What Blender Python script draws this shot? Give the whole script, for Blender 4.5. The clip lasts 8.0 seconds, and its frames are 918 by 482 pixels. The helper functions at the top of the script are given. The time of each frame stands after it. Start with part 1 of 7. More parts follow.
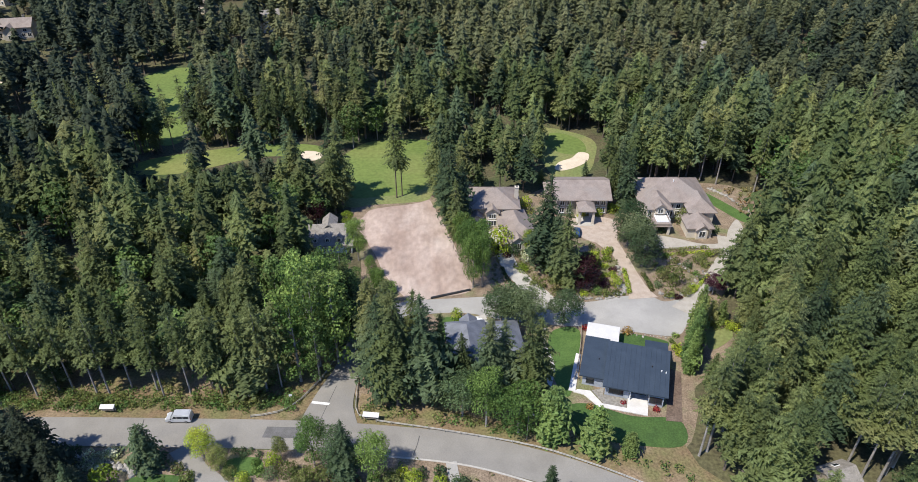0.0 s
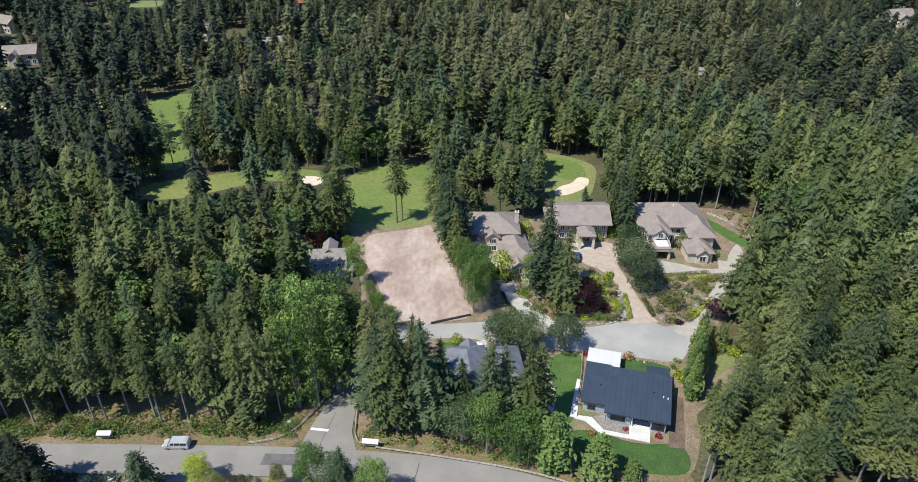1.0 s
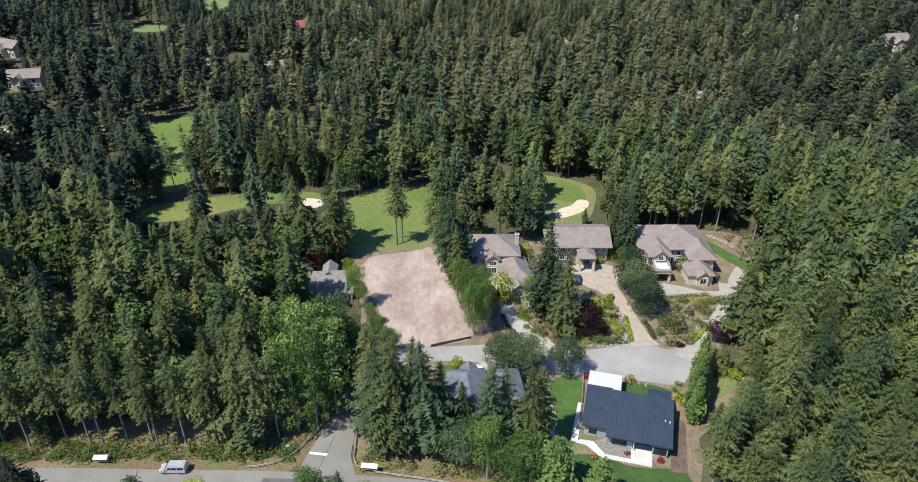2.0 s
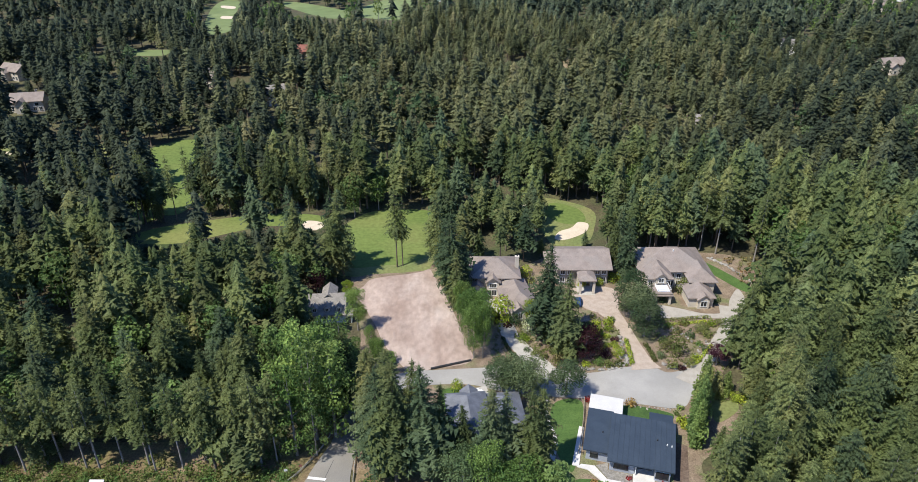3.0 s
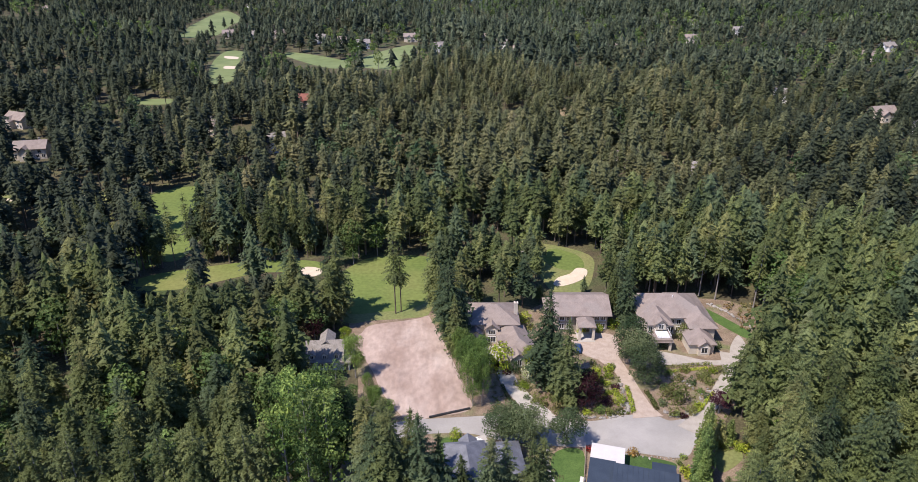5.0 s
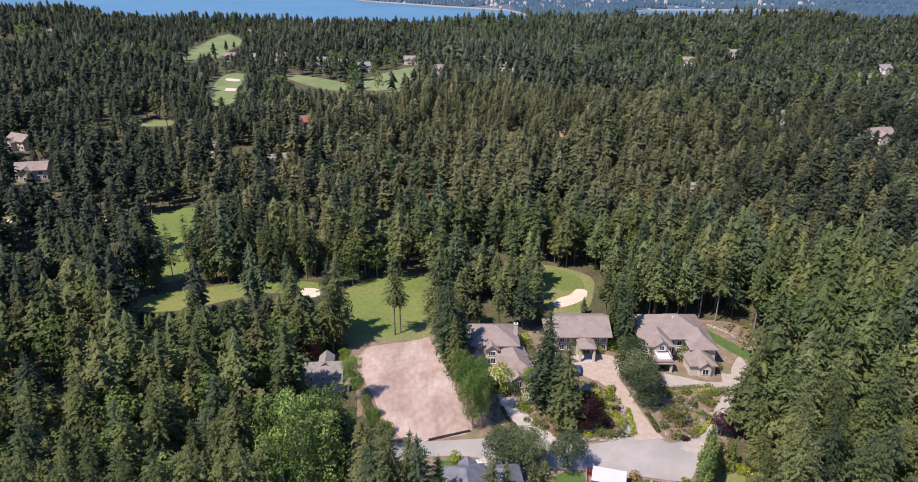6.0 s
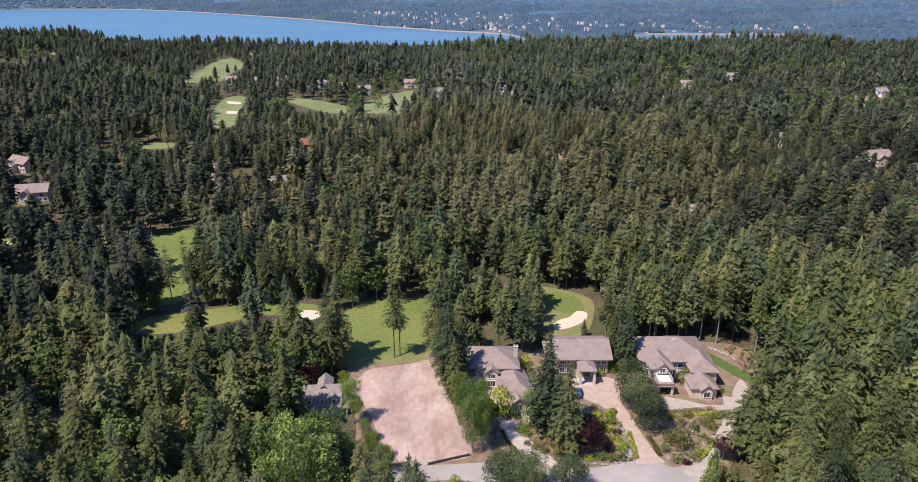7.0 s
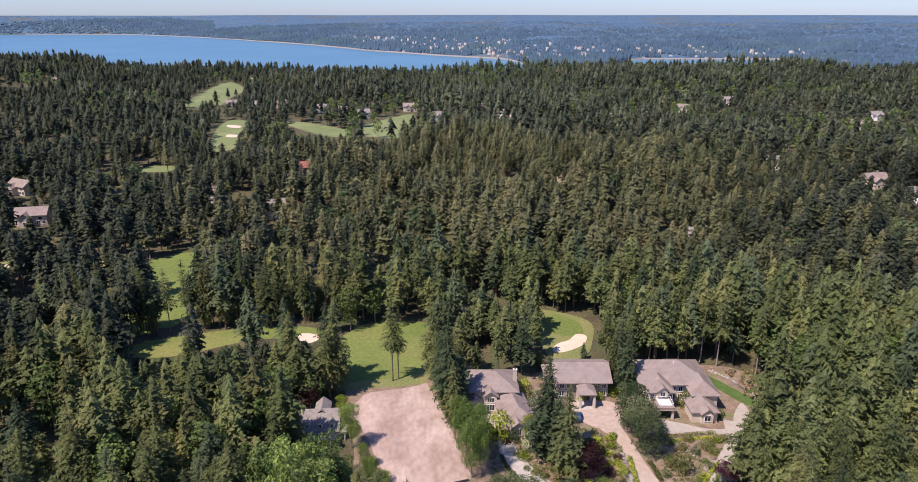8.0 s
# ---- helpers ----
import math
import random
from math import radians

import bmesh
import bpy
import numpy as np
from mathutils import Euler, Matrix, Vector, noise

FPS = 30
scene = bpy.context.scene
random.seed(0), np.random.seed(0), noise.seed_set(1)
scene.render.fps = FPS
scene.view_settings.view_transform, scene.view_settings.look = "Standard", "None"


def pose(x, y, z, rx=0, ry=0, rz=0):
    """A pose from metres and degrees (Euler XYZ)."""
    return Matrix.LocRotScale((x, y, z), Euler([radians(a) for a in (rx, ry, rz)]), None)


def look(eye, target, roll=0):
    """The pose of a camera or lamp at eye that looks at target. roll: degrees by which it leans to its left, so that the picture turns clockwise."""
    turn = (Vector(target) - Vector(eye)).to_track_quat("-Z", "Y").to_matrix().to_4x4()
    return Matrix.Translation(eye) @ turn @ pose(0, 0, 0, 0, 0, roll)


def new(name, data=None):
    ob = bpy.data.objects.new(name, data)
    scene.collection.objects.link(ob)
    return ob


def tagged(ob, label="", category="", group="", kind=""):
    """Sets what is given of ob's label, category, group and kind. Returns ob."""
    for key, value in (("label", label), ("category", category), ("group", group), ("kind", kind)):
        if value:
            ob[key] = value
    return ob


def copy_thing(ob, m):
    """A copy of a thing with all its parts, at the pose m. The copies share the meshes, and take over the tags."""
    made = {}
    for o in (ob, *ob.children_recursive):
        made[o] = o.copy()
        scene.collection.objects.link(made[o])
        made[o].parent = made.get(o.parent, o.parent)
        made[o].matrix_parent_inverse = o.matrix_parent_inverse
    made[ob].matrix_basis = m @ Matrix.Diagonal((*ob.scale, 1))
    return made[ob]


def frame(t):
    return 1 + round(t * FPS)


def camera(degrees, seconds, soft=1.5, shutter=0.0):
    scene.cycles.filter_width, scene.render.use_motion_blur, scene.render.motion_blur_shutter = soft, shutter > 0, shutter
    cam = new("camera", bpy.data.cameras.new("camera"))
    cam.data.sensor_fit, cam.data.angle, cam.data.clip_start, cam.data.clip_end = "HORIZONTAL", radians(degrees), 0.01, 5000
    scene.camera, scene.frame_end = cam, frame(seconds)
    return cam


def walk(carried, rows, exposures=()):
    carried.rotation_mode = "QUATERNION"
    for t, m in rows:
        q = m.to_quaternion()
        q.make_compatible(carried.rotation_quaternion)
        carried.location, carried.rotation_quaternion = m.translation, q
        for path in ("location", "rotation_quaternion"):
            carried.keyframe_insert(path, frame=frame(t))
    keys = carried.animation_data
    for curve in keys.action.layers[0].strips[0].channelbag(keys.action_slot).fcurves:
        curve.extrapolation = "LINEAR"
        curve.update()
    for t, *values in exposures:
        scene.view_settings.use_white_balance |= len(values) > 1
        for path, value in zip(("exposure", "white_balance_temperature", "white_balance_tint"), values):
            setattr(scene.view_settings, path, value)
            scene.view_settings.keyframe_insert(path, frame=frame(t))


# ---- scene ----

# ------------------------------------------------------------ camera
EYE = 103.0
cam = camera(68.2, 8.0, soft=0.8)
ROWS = [
    (0.0, -33.75, 0.04), (0.5, -32.70, 0.04), (1.0, -31.66, 0.07), (1.5, -30.72, 0.08), (3.0, -27.90, 0.08),
    (3.5, -26.98, 0.03), (4.0, -26.02, -0.01), (4.5, -24.98, -0.03), (6.0, -22.25, -0.07), (6.5, -21.34, -0.08),
    (7.0, -20.40, -0.10), (7.5, -19.39, -0.16), (8.0, -18.48, -0.21),
]
walk(cam, [(t, pose(0, 0.025 * t, EYE, 90 + pitch, 0, yaw)) for t, pitch, yaw in ROWS],
     exposures=[(0.0, 0.42, 6350, 10), (1.2, 0.41, 6250, 6), (3.0, 0.42, 6350, 9), (4.5, 0.42, 6450, 18), (6.5, 0.43, 6750, 25), (8.0, 0.42, 6900, 29)])

# ------------------------------------------------------------ light
SUN_EL, SUN_AZ = radians(57), math.atan2(-0.79, -0.61)
world = bpy.data.worlds.new("sky")
scene.world = world
world.use_nodes = True
nt = world.node_tree
sky = nt.nodes.new("ShaderNodeTexSky")
sky.sky_type, sky.sun_disc, sky.sun_elevation, sky.sun_rotation = "NISHITA", False, SUN_EL, SUN_AZ
sky.altitude, sky.air_density, sky.dust_density, sky.ozone_density = 100, 1.0, 0.35, 3.0
cool = nt.nodes.new("ShaderNodeMix")
cool.data_type, cool.blend_type = "RGBA", "MULTIPLY"
cool.inputs[0].default_value, cool.inputs[7].default_value = 1.0, (0.54, 0.74, 1.10, 1)
nt.links.new(sky.outputs[0], cool.inputs[6])
nt.links.new(cool.outputs[2], nt.nodes["Background"].inputs[0])
nt.nodes["Background"].inputs[1].default_value = 0.118
sun_data = bpy.data.lights.new("sun", "SUN")
sun_data.energy, sun_data.angle, sun_data.color = 4.15, radians(0.53), (1.0, 0.94, 0.83)
sun = new("sun", sun_data)
SUN_DIR = Vector((math.sin(SUN_AZ) * math.cos(SUN_EL), math.cos(SUN_AZ) * math.cos(SUN_EL), math.sin(SUN_EL)))
sun.matrix_world = look(SUN_DIR * 400, (0, 0, 0))


# ------------------------------------------------------------ materials
def surface(name, a, b, scale=1.0, rough=0.8, fine=None, fine_amount=0.25, bump=0.0, metal=0.0, c=None, spread=0.0, coord="Object", stretch=None):
    """Two colours mixed by a broad noise, with a fine grain over it; spread varies whole objects; c adds patches of a third colour."""
    m = bpy.data.materials.new(name)
    m.use_nodes = True
    n, l = m.node_tree.nodes, m.node_tree.links
    bs = n["Principled BSDF"]
    bs.inputs["Roughness"].default_value, bs.inputs["Metallic"].default_value = rough, metal
    bs.inputs["Specular IOR Level"].default_value = 0.3
    tc = n.new("ShaderNodeTexCoord")
    out = tc.outputs[coord]
    if stretch:
        mp = n.new("ShaderNodeMapping")
        mp.inputs["Scale"].default_value = stretch
        l.new(out, mp.inputs[0])
        out = mp.outputs[0]
    n1 = n.new("ShaderNodeTexNoise")
    n1.inputs["Scale"].default_value, n1.inputs["Detail"].default_value = scale, 5
    l.new(out, n1.inputs["Vector"])
    ramp = n.new("ShaderNodeValToRGB")
    ramp.color_ramp.elements[0].position, ramp.color_ramp.elements[1].position = 0.36, 0.64
    ramp.color_ramp.elements[0].color, ramp.color_ramp.elements[1].color = (*a, 1), (*b, 1)
    l.new(n1.outputs[0], ramp.inputs[0])
    col = ramp.outputs[0]
    if c:
        n3 = n.new("ShaderNodeTexNoise")
        n3.inputs["Scale"].default_value, n3.inputs["Detail"].default_value = scale * 0.37, 4
        l.new(out, n3.inputs["Vector"])
        r3 = n.new("ShaderNodeValToRGB")
        r3.color_ramp.elements[0].position, r3.color_ramp.elements[1].position = 0.52, 0.66
        l.new(n3.outputs[0], r3.inputs[0])
        mx = n.new("ShaderNodeMix")
        mx.data_type = "RGBA"
        l.new(r3.outputs[0], mx.inputs[0]), l.new(col, mx.inputs[6])
        mx.inputs[7].default_value = (*c, 1)
        col = mx.outputs[2]
    n2 = n.new("ShaderNodeTexNoise")
    n2.inputs["Scale"].default_value, n2.inputs["Detail"].default_value = fine or scale * 9, 3
    l.new(out, n2.inputs["Vector"])
    mr = n.new("ShaderNodeMapRange")
    mr.inputs[1].default_value, mr.inputs[2].default_value = 0.3, 0.7
    mr.inputs[3].default_value, mr.inputs[4].default_value = 1 - fine_amount, 1 + fine_amount
    l.new(n2.outputs[0], mr.inputs[0])
    value = mr.outputs[0]
    if spread:
        oi = n.new("ShaderNodeObjectInfo")
        sp = n.new("ShaderNodeMapRange")
        sp.inputs[3].default_value, sp.inputs[4].default_value = 1 - spread, 1 + spread
        l.new(oi.outputs["Random"], sp.inputs[0])
        mu = n.new("ShaderNodeMath")
        mu.operation = "MULTIPLY"
        l.new(value, mu.inputs[0]), l.new(sp.outputs[0], mu.inputs[1])
        value = mu.outputs[0]
    hs = n.new("ShaderNodeHueSaturation")
    l.new(col, hs.inputs["Color"]), l.new(value, hs.inputs["Value"])
    l.new(hs.outputs[0], bs.inputs["Base Color"])
    if bump:
        bp = n.new("ShaderNodeBump")
        bp.inputs["Strength"].default_value, bp.inputs["Distance"].default_value = bump, 0.15
        l.new(n2.outputs[0], bp.inputs["Height"]), l.new(bp.outputs[0], bs.inputs["Normal"])
    return m


def foliage(name, a, b, warm, patch=0.11, through_light=0.42, vary=0.2, grain=2.6, grain_depth=0.42):
    """Leaves or needles: two greens by place (about a tree's width), a third in drifts, and each bough its own lightness."""
    m = bpy.data.materials.new(name)
    m.use_nodes = True
    n, l = m.node_tree.nodes, m.node_tree.links
    bs = n["Principled BSDF"]
    bs.inputs["Roughness"].default_value = 0.62
    bs.inputs["Specular IOR Level"].default_value = 0.1
    geo = n.new("ShaderNodeNewGeometry")
    n1 = n.new("ShaderNodeTexNoise")
    n1.inputs["Scale"].default_value, n1.inputs["Detail"].default_value = patch, 1
    l.new(geo.outputs["Position"], n1.inputs["Vector"])
    ramp = n.new("ShaderNodeValToRGB")
    ramp.color_ramp.elements[0].position, ramp.color_ramp.elements[1].position = 0.38, 0.62
    ramp.color_ramp.elements[0].color, ramp.color_ramp.elements[1].color = (*a, 1), (*b, 1)
    l.new(n1.outputs[0], ramp.inputs[0])
    n2 = n.new("ShaderNodeTexNoise")
    n2.inputs["Scale"].default_value, n2.inputs["Detail"].default_value = patch * 0.63, 2
    off = n.new("ShaderNodeVectorMath")
    off.inputs[1].default_value = (31, 77, 5)
    l.new(geo.outputs["Position"], off.inputs[0]), l.new(off.outputs[0], n2.inputs["Vector"])
    r2 = n.new("ShaderNodeValToRGB")
    r2.color_ramp.elements[0].position, r2.color_ramp.elements[1].position = 0.53, 0.7
    l.new(n2.outputs[0], r2.inputs[0])
    mx = n.new("ShaderNodeMix")
    mx.data_type = "RGBA"
    l.new(r2.outputs[0], mx.inputs[0]), l.new(ramp.outputs[0], mx.inputs[6])
    mx.inputs[7].default_value = (*warm, 1)
    mr = n.new("ShaderNodeMapRange")
    mr.inputs[3].default_value, mr.inputs[4].default_value = 1.14 - vary, 1.14 + vary
    l.new(geo.outputs["Random Per Island"], mr.inputs[0])
    oi = n.new("ShaderNodeObjectInfo")
    tint = n.new("ShaderNodeAttribute")
    tint.attribute_name = "tint"
    add = n.new("ShaderNodeMath")
    l.new(oi.outputs["Random"], add.inputs[0]), l.new(tint.outputs["Fac"], add.inputs[1])
    one = n.new("ShaderNodeMath")
    one.operation = "FRACT"
    l.new(add.outputs[0], one.inputs[0])
    mo = n.new("ShaderNodeMapRange")
    mo.inputs[3].default_value, mo.inputs[4].default_value = 0.66, 1.38
    l.new(one.outputs[0], mo.inputs[0])
    hue = n.new("ShaderNodeMapRange")
    hue.inputs[3].default_value, hue.inputs[4].default_value = 0.515, 0.485
    l.new(one.outputs[0], hue.inputs[0])
    mu = n.new("ShaderNodeMath")
    mu.operation = "MULTIPLY"
    l.new(mr.outputs[0], mu.inputs[0]), l.new(mo.outputs[0], mu.inputs[1])
    tuft = n.new("ShaderNodeTexNoise")
    tuft.inputs["Scale"].default_value, tuft.inputs["Detail"].default_value = grain, 2
    l.new(geo.outputs["Position"], tuft.inputs["Vector"])
    tufts = n.new("ShaderNodeMapRange")
    tufts.inputs[1].default_value, tufts.inputs[2].default_value = 0.34, 0.66
    tufts.inputs[3].default_value, tufts.inputs[4].default_value = 1 - grain_depth, 1 + grain_depth
    l.new(tuft.outputs[0], tufts.inputs[0])
    grained = n.new("ShaderNodeMath")
    grained.operation = "MULTIPLY"
    l.new(mu.outputs[0], grained.inputs[0]), l.new(tufts.outputs[0], grained.inputs[1])
    mu = grained
    hs = n.new("ShaderNodeHueSaturation")
    l.new(mx.outputs[2], hs.inputs["Color"]), l.new(mu.outputs[0], hs.inputs["Value"]), l.new(hue.outputs[0], hs.inputs["Hue"])
    l.new(hs.outputs[0], bs.inputs["Base Color"])
    tr = n.new("ShaderNodeBsdfTranslucent")
    l.new(hs.outputs[0], tr.inputs[0])
    mix = n.new("ShaderNodeMixShader")
    mix.inputs[0].default_value = through_light
    l.new(bs.outputs[0], mix.inputs[1]), l.new(tr.outputs[0], mix.inputs[2])
    l.new(mix.outputs[0], n["Material Output"].inputs[0])
    return m


FIR = foliage("fir_needles", (0.094, 0.120, 0.049), (0.128, 0.155, 0.056), (0.165, 0.168, 0.066), vary=0.17, grain_depth=0.32)
FIR_BLUE = foliage("blue_fir_needles", (0.070, 0.104, 0.054), (0.098, 0.134, 0.066), (0.13, 0.15, 0.068), vary=0.17, grain_depth=0.32)
FIR_OLIVE = foliage("olive_fir_needles", (0.116, 0.150, 0.060), (0.148, 0.182, 0.066), (0.180, 0.192, 0.072), vary=0.17, grain_depth=0.32)
FIR_MID = foliage("middle_fir_needles", (0.104, 0.118, 0.060), (0.134, 0.146, 0.067), (0.162, 0.158, 0.072), patch=0.07, vary=0.12, grain=1.6, grain_depth=0.34)
# far needles cooled: some distance haze is mixed into their green
FIR_HAZED = foliage("hazed_fir_needles", (0.074, 0.098, 0.062), (0.094, 0.118, 0.068), (0.118, 0.132, 0.072), patch=0.03, vary=0.14, grain=0.6)
# needles darkened: dimmer light at the view's sides is put into this colour
FIR_DARKENED = foliage("darkened_fir_needles", (0.050, 0.066, 0.042), (0.064, 0.080, 0.046), (0.080, 0.092, 0.048), patch=0.07, vary=0.12, grain=1.6, grain_depth=0.34)
LEAF = foliage("broad_leaves", (0.13, 0.205, 0.056), (0.17, 0.25, 0.064), (0.205, 0.265, 0.074))
FOREST_LEAF = foliage("forest_leaves", (0.108, 0.168, 0.054), (0.142, 0.210, 0.062), (0.17, 0.215, 0.068))
LEAF_DARK = foliage("dark_leaves", (0.078, 0.122, 0.054), (0.100, 0.146, 0.066), (0.125, 0.158, 0.075))
LEAF_LIME = foliage("lime_leaves", (0.26, 0.34, 0.045), (0.35, 0.39, 0.055), (0.22, 0.30, 0.05), patch=0.5)
LEAF_PURPLE = foliage("purple_leaves", (0.050, 0.018, 0.025), (0.075, 0.028, 0.034), (0.06, 0.03, 0.03), patch=0.5)
LEAF_RED = foliage("red_leaves", (0.30, 0.03, 0.04), (0.38, 0.06, 0.06), (0.25, 0.05, 0.05), patch=0.6)
LEAF_OLIVE = foliage("olive_leaves", (0.13, 0.165, 0.05), (0.18, 0.20, 0.065), (0.21, 0.18, 0.08), patch=0.5)
LEAF_ORANGE = foliage("orange_leaves", (0.40, 0.22, 0.08), (0.34, 0.26, 0.08), (0.30, 0.2, 0.1), patch=0.6)
BLOSSOM = foliage("cream_blossom", (0.55, 0.55, 0.38), (0.30, 0.36, 0.14), (0.62, 0.62, 0.5), patch=1.2)
BARK = surface("bark", (0.11, 0.085, 0.065), (0.20, 0.165, 0.135), 1.5, 0.95, stretch=(1, 1, 0.25))
BARK_GREY = surface("grey_bark", (0.22, 0.20, 0.18), (0.36, 0.33, 0.30), 1.2, 0.95, stretch=(1, 1, 0.25))
FOREST_FLOOR = surface("forest_floor", (0.085, 0.072, 0.042), (0.115, 0.11, 0.052), 0.12, 0.95, fine=1.4, fine_amount=0.4, c=(0.06, 0.085, 0.03))
# distance haze is painted into the slope and shore trees as a bluer colour
HAZED_SLOPE = surface("hazed_slope", (0.062, 0.130, 0.195), (0.074, 0.148, 0.215), 0.012, 0.95, fine=0.05, fine_amount=0.3, c=(0.10, 0.13, 0.13))
HAZED_TREES = foliage("hazed_shore_trees", (0.060, 0.115, 0.165), (0.074, 0.135, 0.19), (0.078, 0.15, 0.17), patch=0.006, through_light=0.3, vary=0.05, grain=0.02, grain_depth=0.12)
ASPHALT = surface("asphalt", (0.236, 0.220, 0.194), (0.280, 0.262, 0.232), 0.16, 0.9, fine=6, fine_amount=0.10, c=(0.225, 0.212, 0.194))
ASPHALT_PATCH = surface("asphalt_patch", (0.13, 0.125, 0.12), (0.16, 0.155, 0.15), 0.8, 0.9)
CULDESAC = surface("pale_asphalt", (0.34, 0.325, 0.295), (0.40, 0.38, 0.345), 0.15, 0.9, fine=5, fine_amount=0.08, c=(0.30, 0.29, 0.265))
CONCRETE = surface("concrete", (0.40, 0.375, 0.33), (0.48, 0.45, 0.40), 0.5, 0.9, fine=5, fine_amount=0.1)
PAVER = surface("brick_pavers", (0.40, 0.32, 0.25), (0.47, 0.385, 0.31), 0.7, 0.9, fine=6, fine_amount=0.18)
GRAVEL = surface("gravel_court", (0.37, 0.335, 0.28), (0.44, 0.40, 0.34), 0.5, 0.95, fine=7, fine_amount=0.14)
WHITE_SLAB = surface("white_concrete", (0.60, 0.575, 0.54), (0.68, 0.655, 0.62), 0.7, 0.8, fine_amount=0.06)
DIRT = surface("graded_dirt", (0.345, 0.255, 0.205), (0.465, 0.365, 0.305), 0.15, 0.95, fine=0.9, fine_amount=0.14, bump=0.8, c=(0.55, 0.46, 0.40), stretch=(1.0, 0.55, 1))
# bare soil, its brown also darkened to hold the shadow beside the house
SHADED_SOIL = surface("shaded_bare_soil", (0.115, 0.08, 0.06), (0.17, 0.125, 0.095), 0.4, 0.95, fine=3, fine_amount=0.3)
CRACK = surface("sealed_crack", (0.09, 0.085, 0.08), (0.12, 0.115, 0.11), 1.0, 0.9)
MULCH = surface("bark_mulch", (0.19, 0.14, 0.095), (0.28, 0.215, 0.15), 0.35, 0.95, fine=3, fine_amount=0.35, c=(0.17, 0.18, 0.08))
VERGE = surface("dry_verge", (0.20, 0.14, 0.08), (0.165, 0.155, 0.065), 0.22, 0.95, fine=2.2, fine_amount=0.35, c=(0.26, 0.19, 0.12))
LAWN = surface("lawn", (0.068, 0.125, 0.030), (0.090, 0.155, 0.038), 0.35, 0.95, fine=3, fine_amount=0.2)
# darker copy of the lawn, with shade put into its green
LAWN_SHADED = surface("shaded_lawn", (0.05, 0.095, 0.026), (0.065, 0.12, 0.03), 0.35, 0.95, fine=3, fine_amount=0.22)
FAIRWAY = surface("fairway_grass", (0.128, 0.180, 0.044), (0.158, 0.208, 0.052), 0.05, 0.95, fine=0.8, fine_amount=0.16, c=(0.21, 0.225, 0.07))
ROUGH_GRASS = surface("rough_grass", (0.22, 0.22, 0.085), (0.17, 0.205, 0.07), 0.12, 0.95, fine=1.2, fine_amount=0.2)
FAR_FIELD = surface("distant_field", (0.16, 0.21, 0.08), (0.20, 0.245, 0.10), 0.02, 0.95, fine=0.1, fine_amount=0.12)
SAND = surface("bunker_sand", (0.62, 0.52, 0.38), (0.68, 0.58, 0.44), 0.4, 0.95, fine_amount=0.08)
BROWN_FIELD = surface("dry_field", (0.33, 0.25, 0.15), (0.28, 0.22, 0.12), 0.1, 0.95)
WATER = surface("lake_water", (0.076, 0.208, 0.29), (0.092, 0.235, 0.32), 0.004, 0.35, fine=0.05, fine_amount=0.08, bump=0.2)
STONE = surface("grey_stone", (0.26, 0.24, 0.21), (0.40, 0.375, 0.335), 2.5, 0.9, bump=0.4, spread=0.3)
ROOF_BROWN = surface("brown_tile_roof", (0.25, 0.205, 0.175), (0.315, 0.262, 0.225), 0.5, 0.85, fine=5, fine_amount=0.16, c=(0.28, 0.24, 0.21))
ROOF_BLUE = surface("slate_blue_roof", (0.034, 0.050, 0.074), (0.042, 0.060, 0.086), 0.4, 0.75, fine=4, fine_amount=0.08)
ROOF_GREY = surface("grey_shingle_roof", (0.15, 0.16, 0.18), (0.20, 0.21, 0.235), 0.6, 0.85, fine=5, fine_amount=0.15)
ROOF_SHAKE = surface("silver_cedar_shakes", (0.23, 0.21, 0.185), (0.31, 0.285, 0.255), 0.9, 0.9, fine=5, fine_amount=0.25)
ROOF_RED = surface("red_roof", (0.24, 0.10, 0.075), (0.29, 0.125, 0.09), 0.5, 0.85)
ROOF_WHITE = surface("white_membrane_roof", (0.60, 0.58, 0.55), (0.66, 0.64, 0.61), 0.5, 0.7, fine_amount=0.05)
CREAM = surface("cream_stucco", (0.56, 0.50, 0.41), (0.63, 0.57, 0.47), 0.6, 0.9, fine_amount=0.08)
TAUPE = surface("taupe_stucco", (0.30, 0.27, 0.22), (0.36, 0.325, 0.27), 0.6, 0.9, fine_amount=0.1)
SIDING = surface("blue_grey_siding", (0.34, 0.37, 0.42), (0.40, 0.43, 0.48), 0.5, 0.7, fine_amount=0.08)
WHITE = surface("white_paint", (0.74, 0.74, 0.72), (0.80, 0.80, 0.78), 0.8, 0.6, fine_amount=0.06)
DARK_TRIM = surface("dark_trim", (0.03, 0.03, 0.032), (0.045, 0.045, 0.048), 1.0, 0.6)
TIMBER = surface("weathered_timber", (0.27, 0.23, 0.175), (0.36, 0.315, 0.25), 1.5, 0.9, fine_amount=0.25)
RAIL = surface("grey_rail", (0.34, 0.325, 0.29), (0.44, 0.425, 0.385), 1.0, 0.7, fine_amount=0.1)
SILVER = surface("silver_paint", (0.55, 0.56, 0.58), (0.60, 0.61, 0.63), 0.7, 0.35, fine_amount=0.04, metal=0.3)
BLUE_PAINT = surface("blue_car_paint", (0.022, 0.05, 0.13), (0.03, 0.065, 0.15), 0.7, 0.3, fine_amount=0.04)
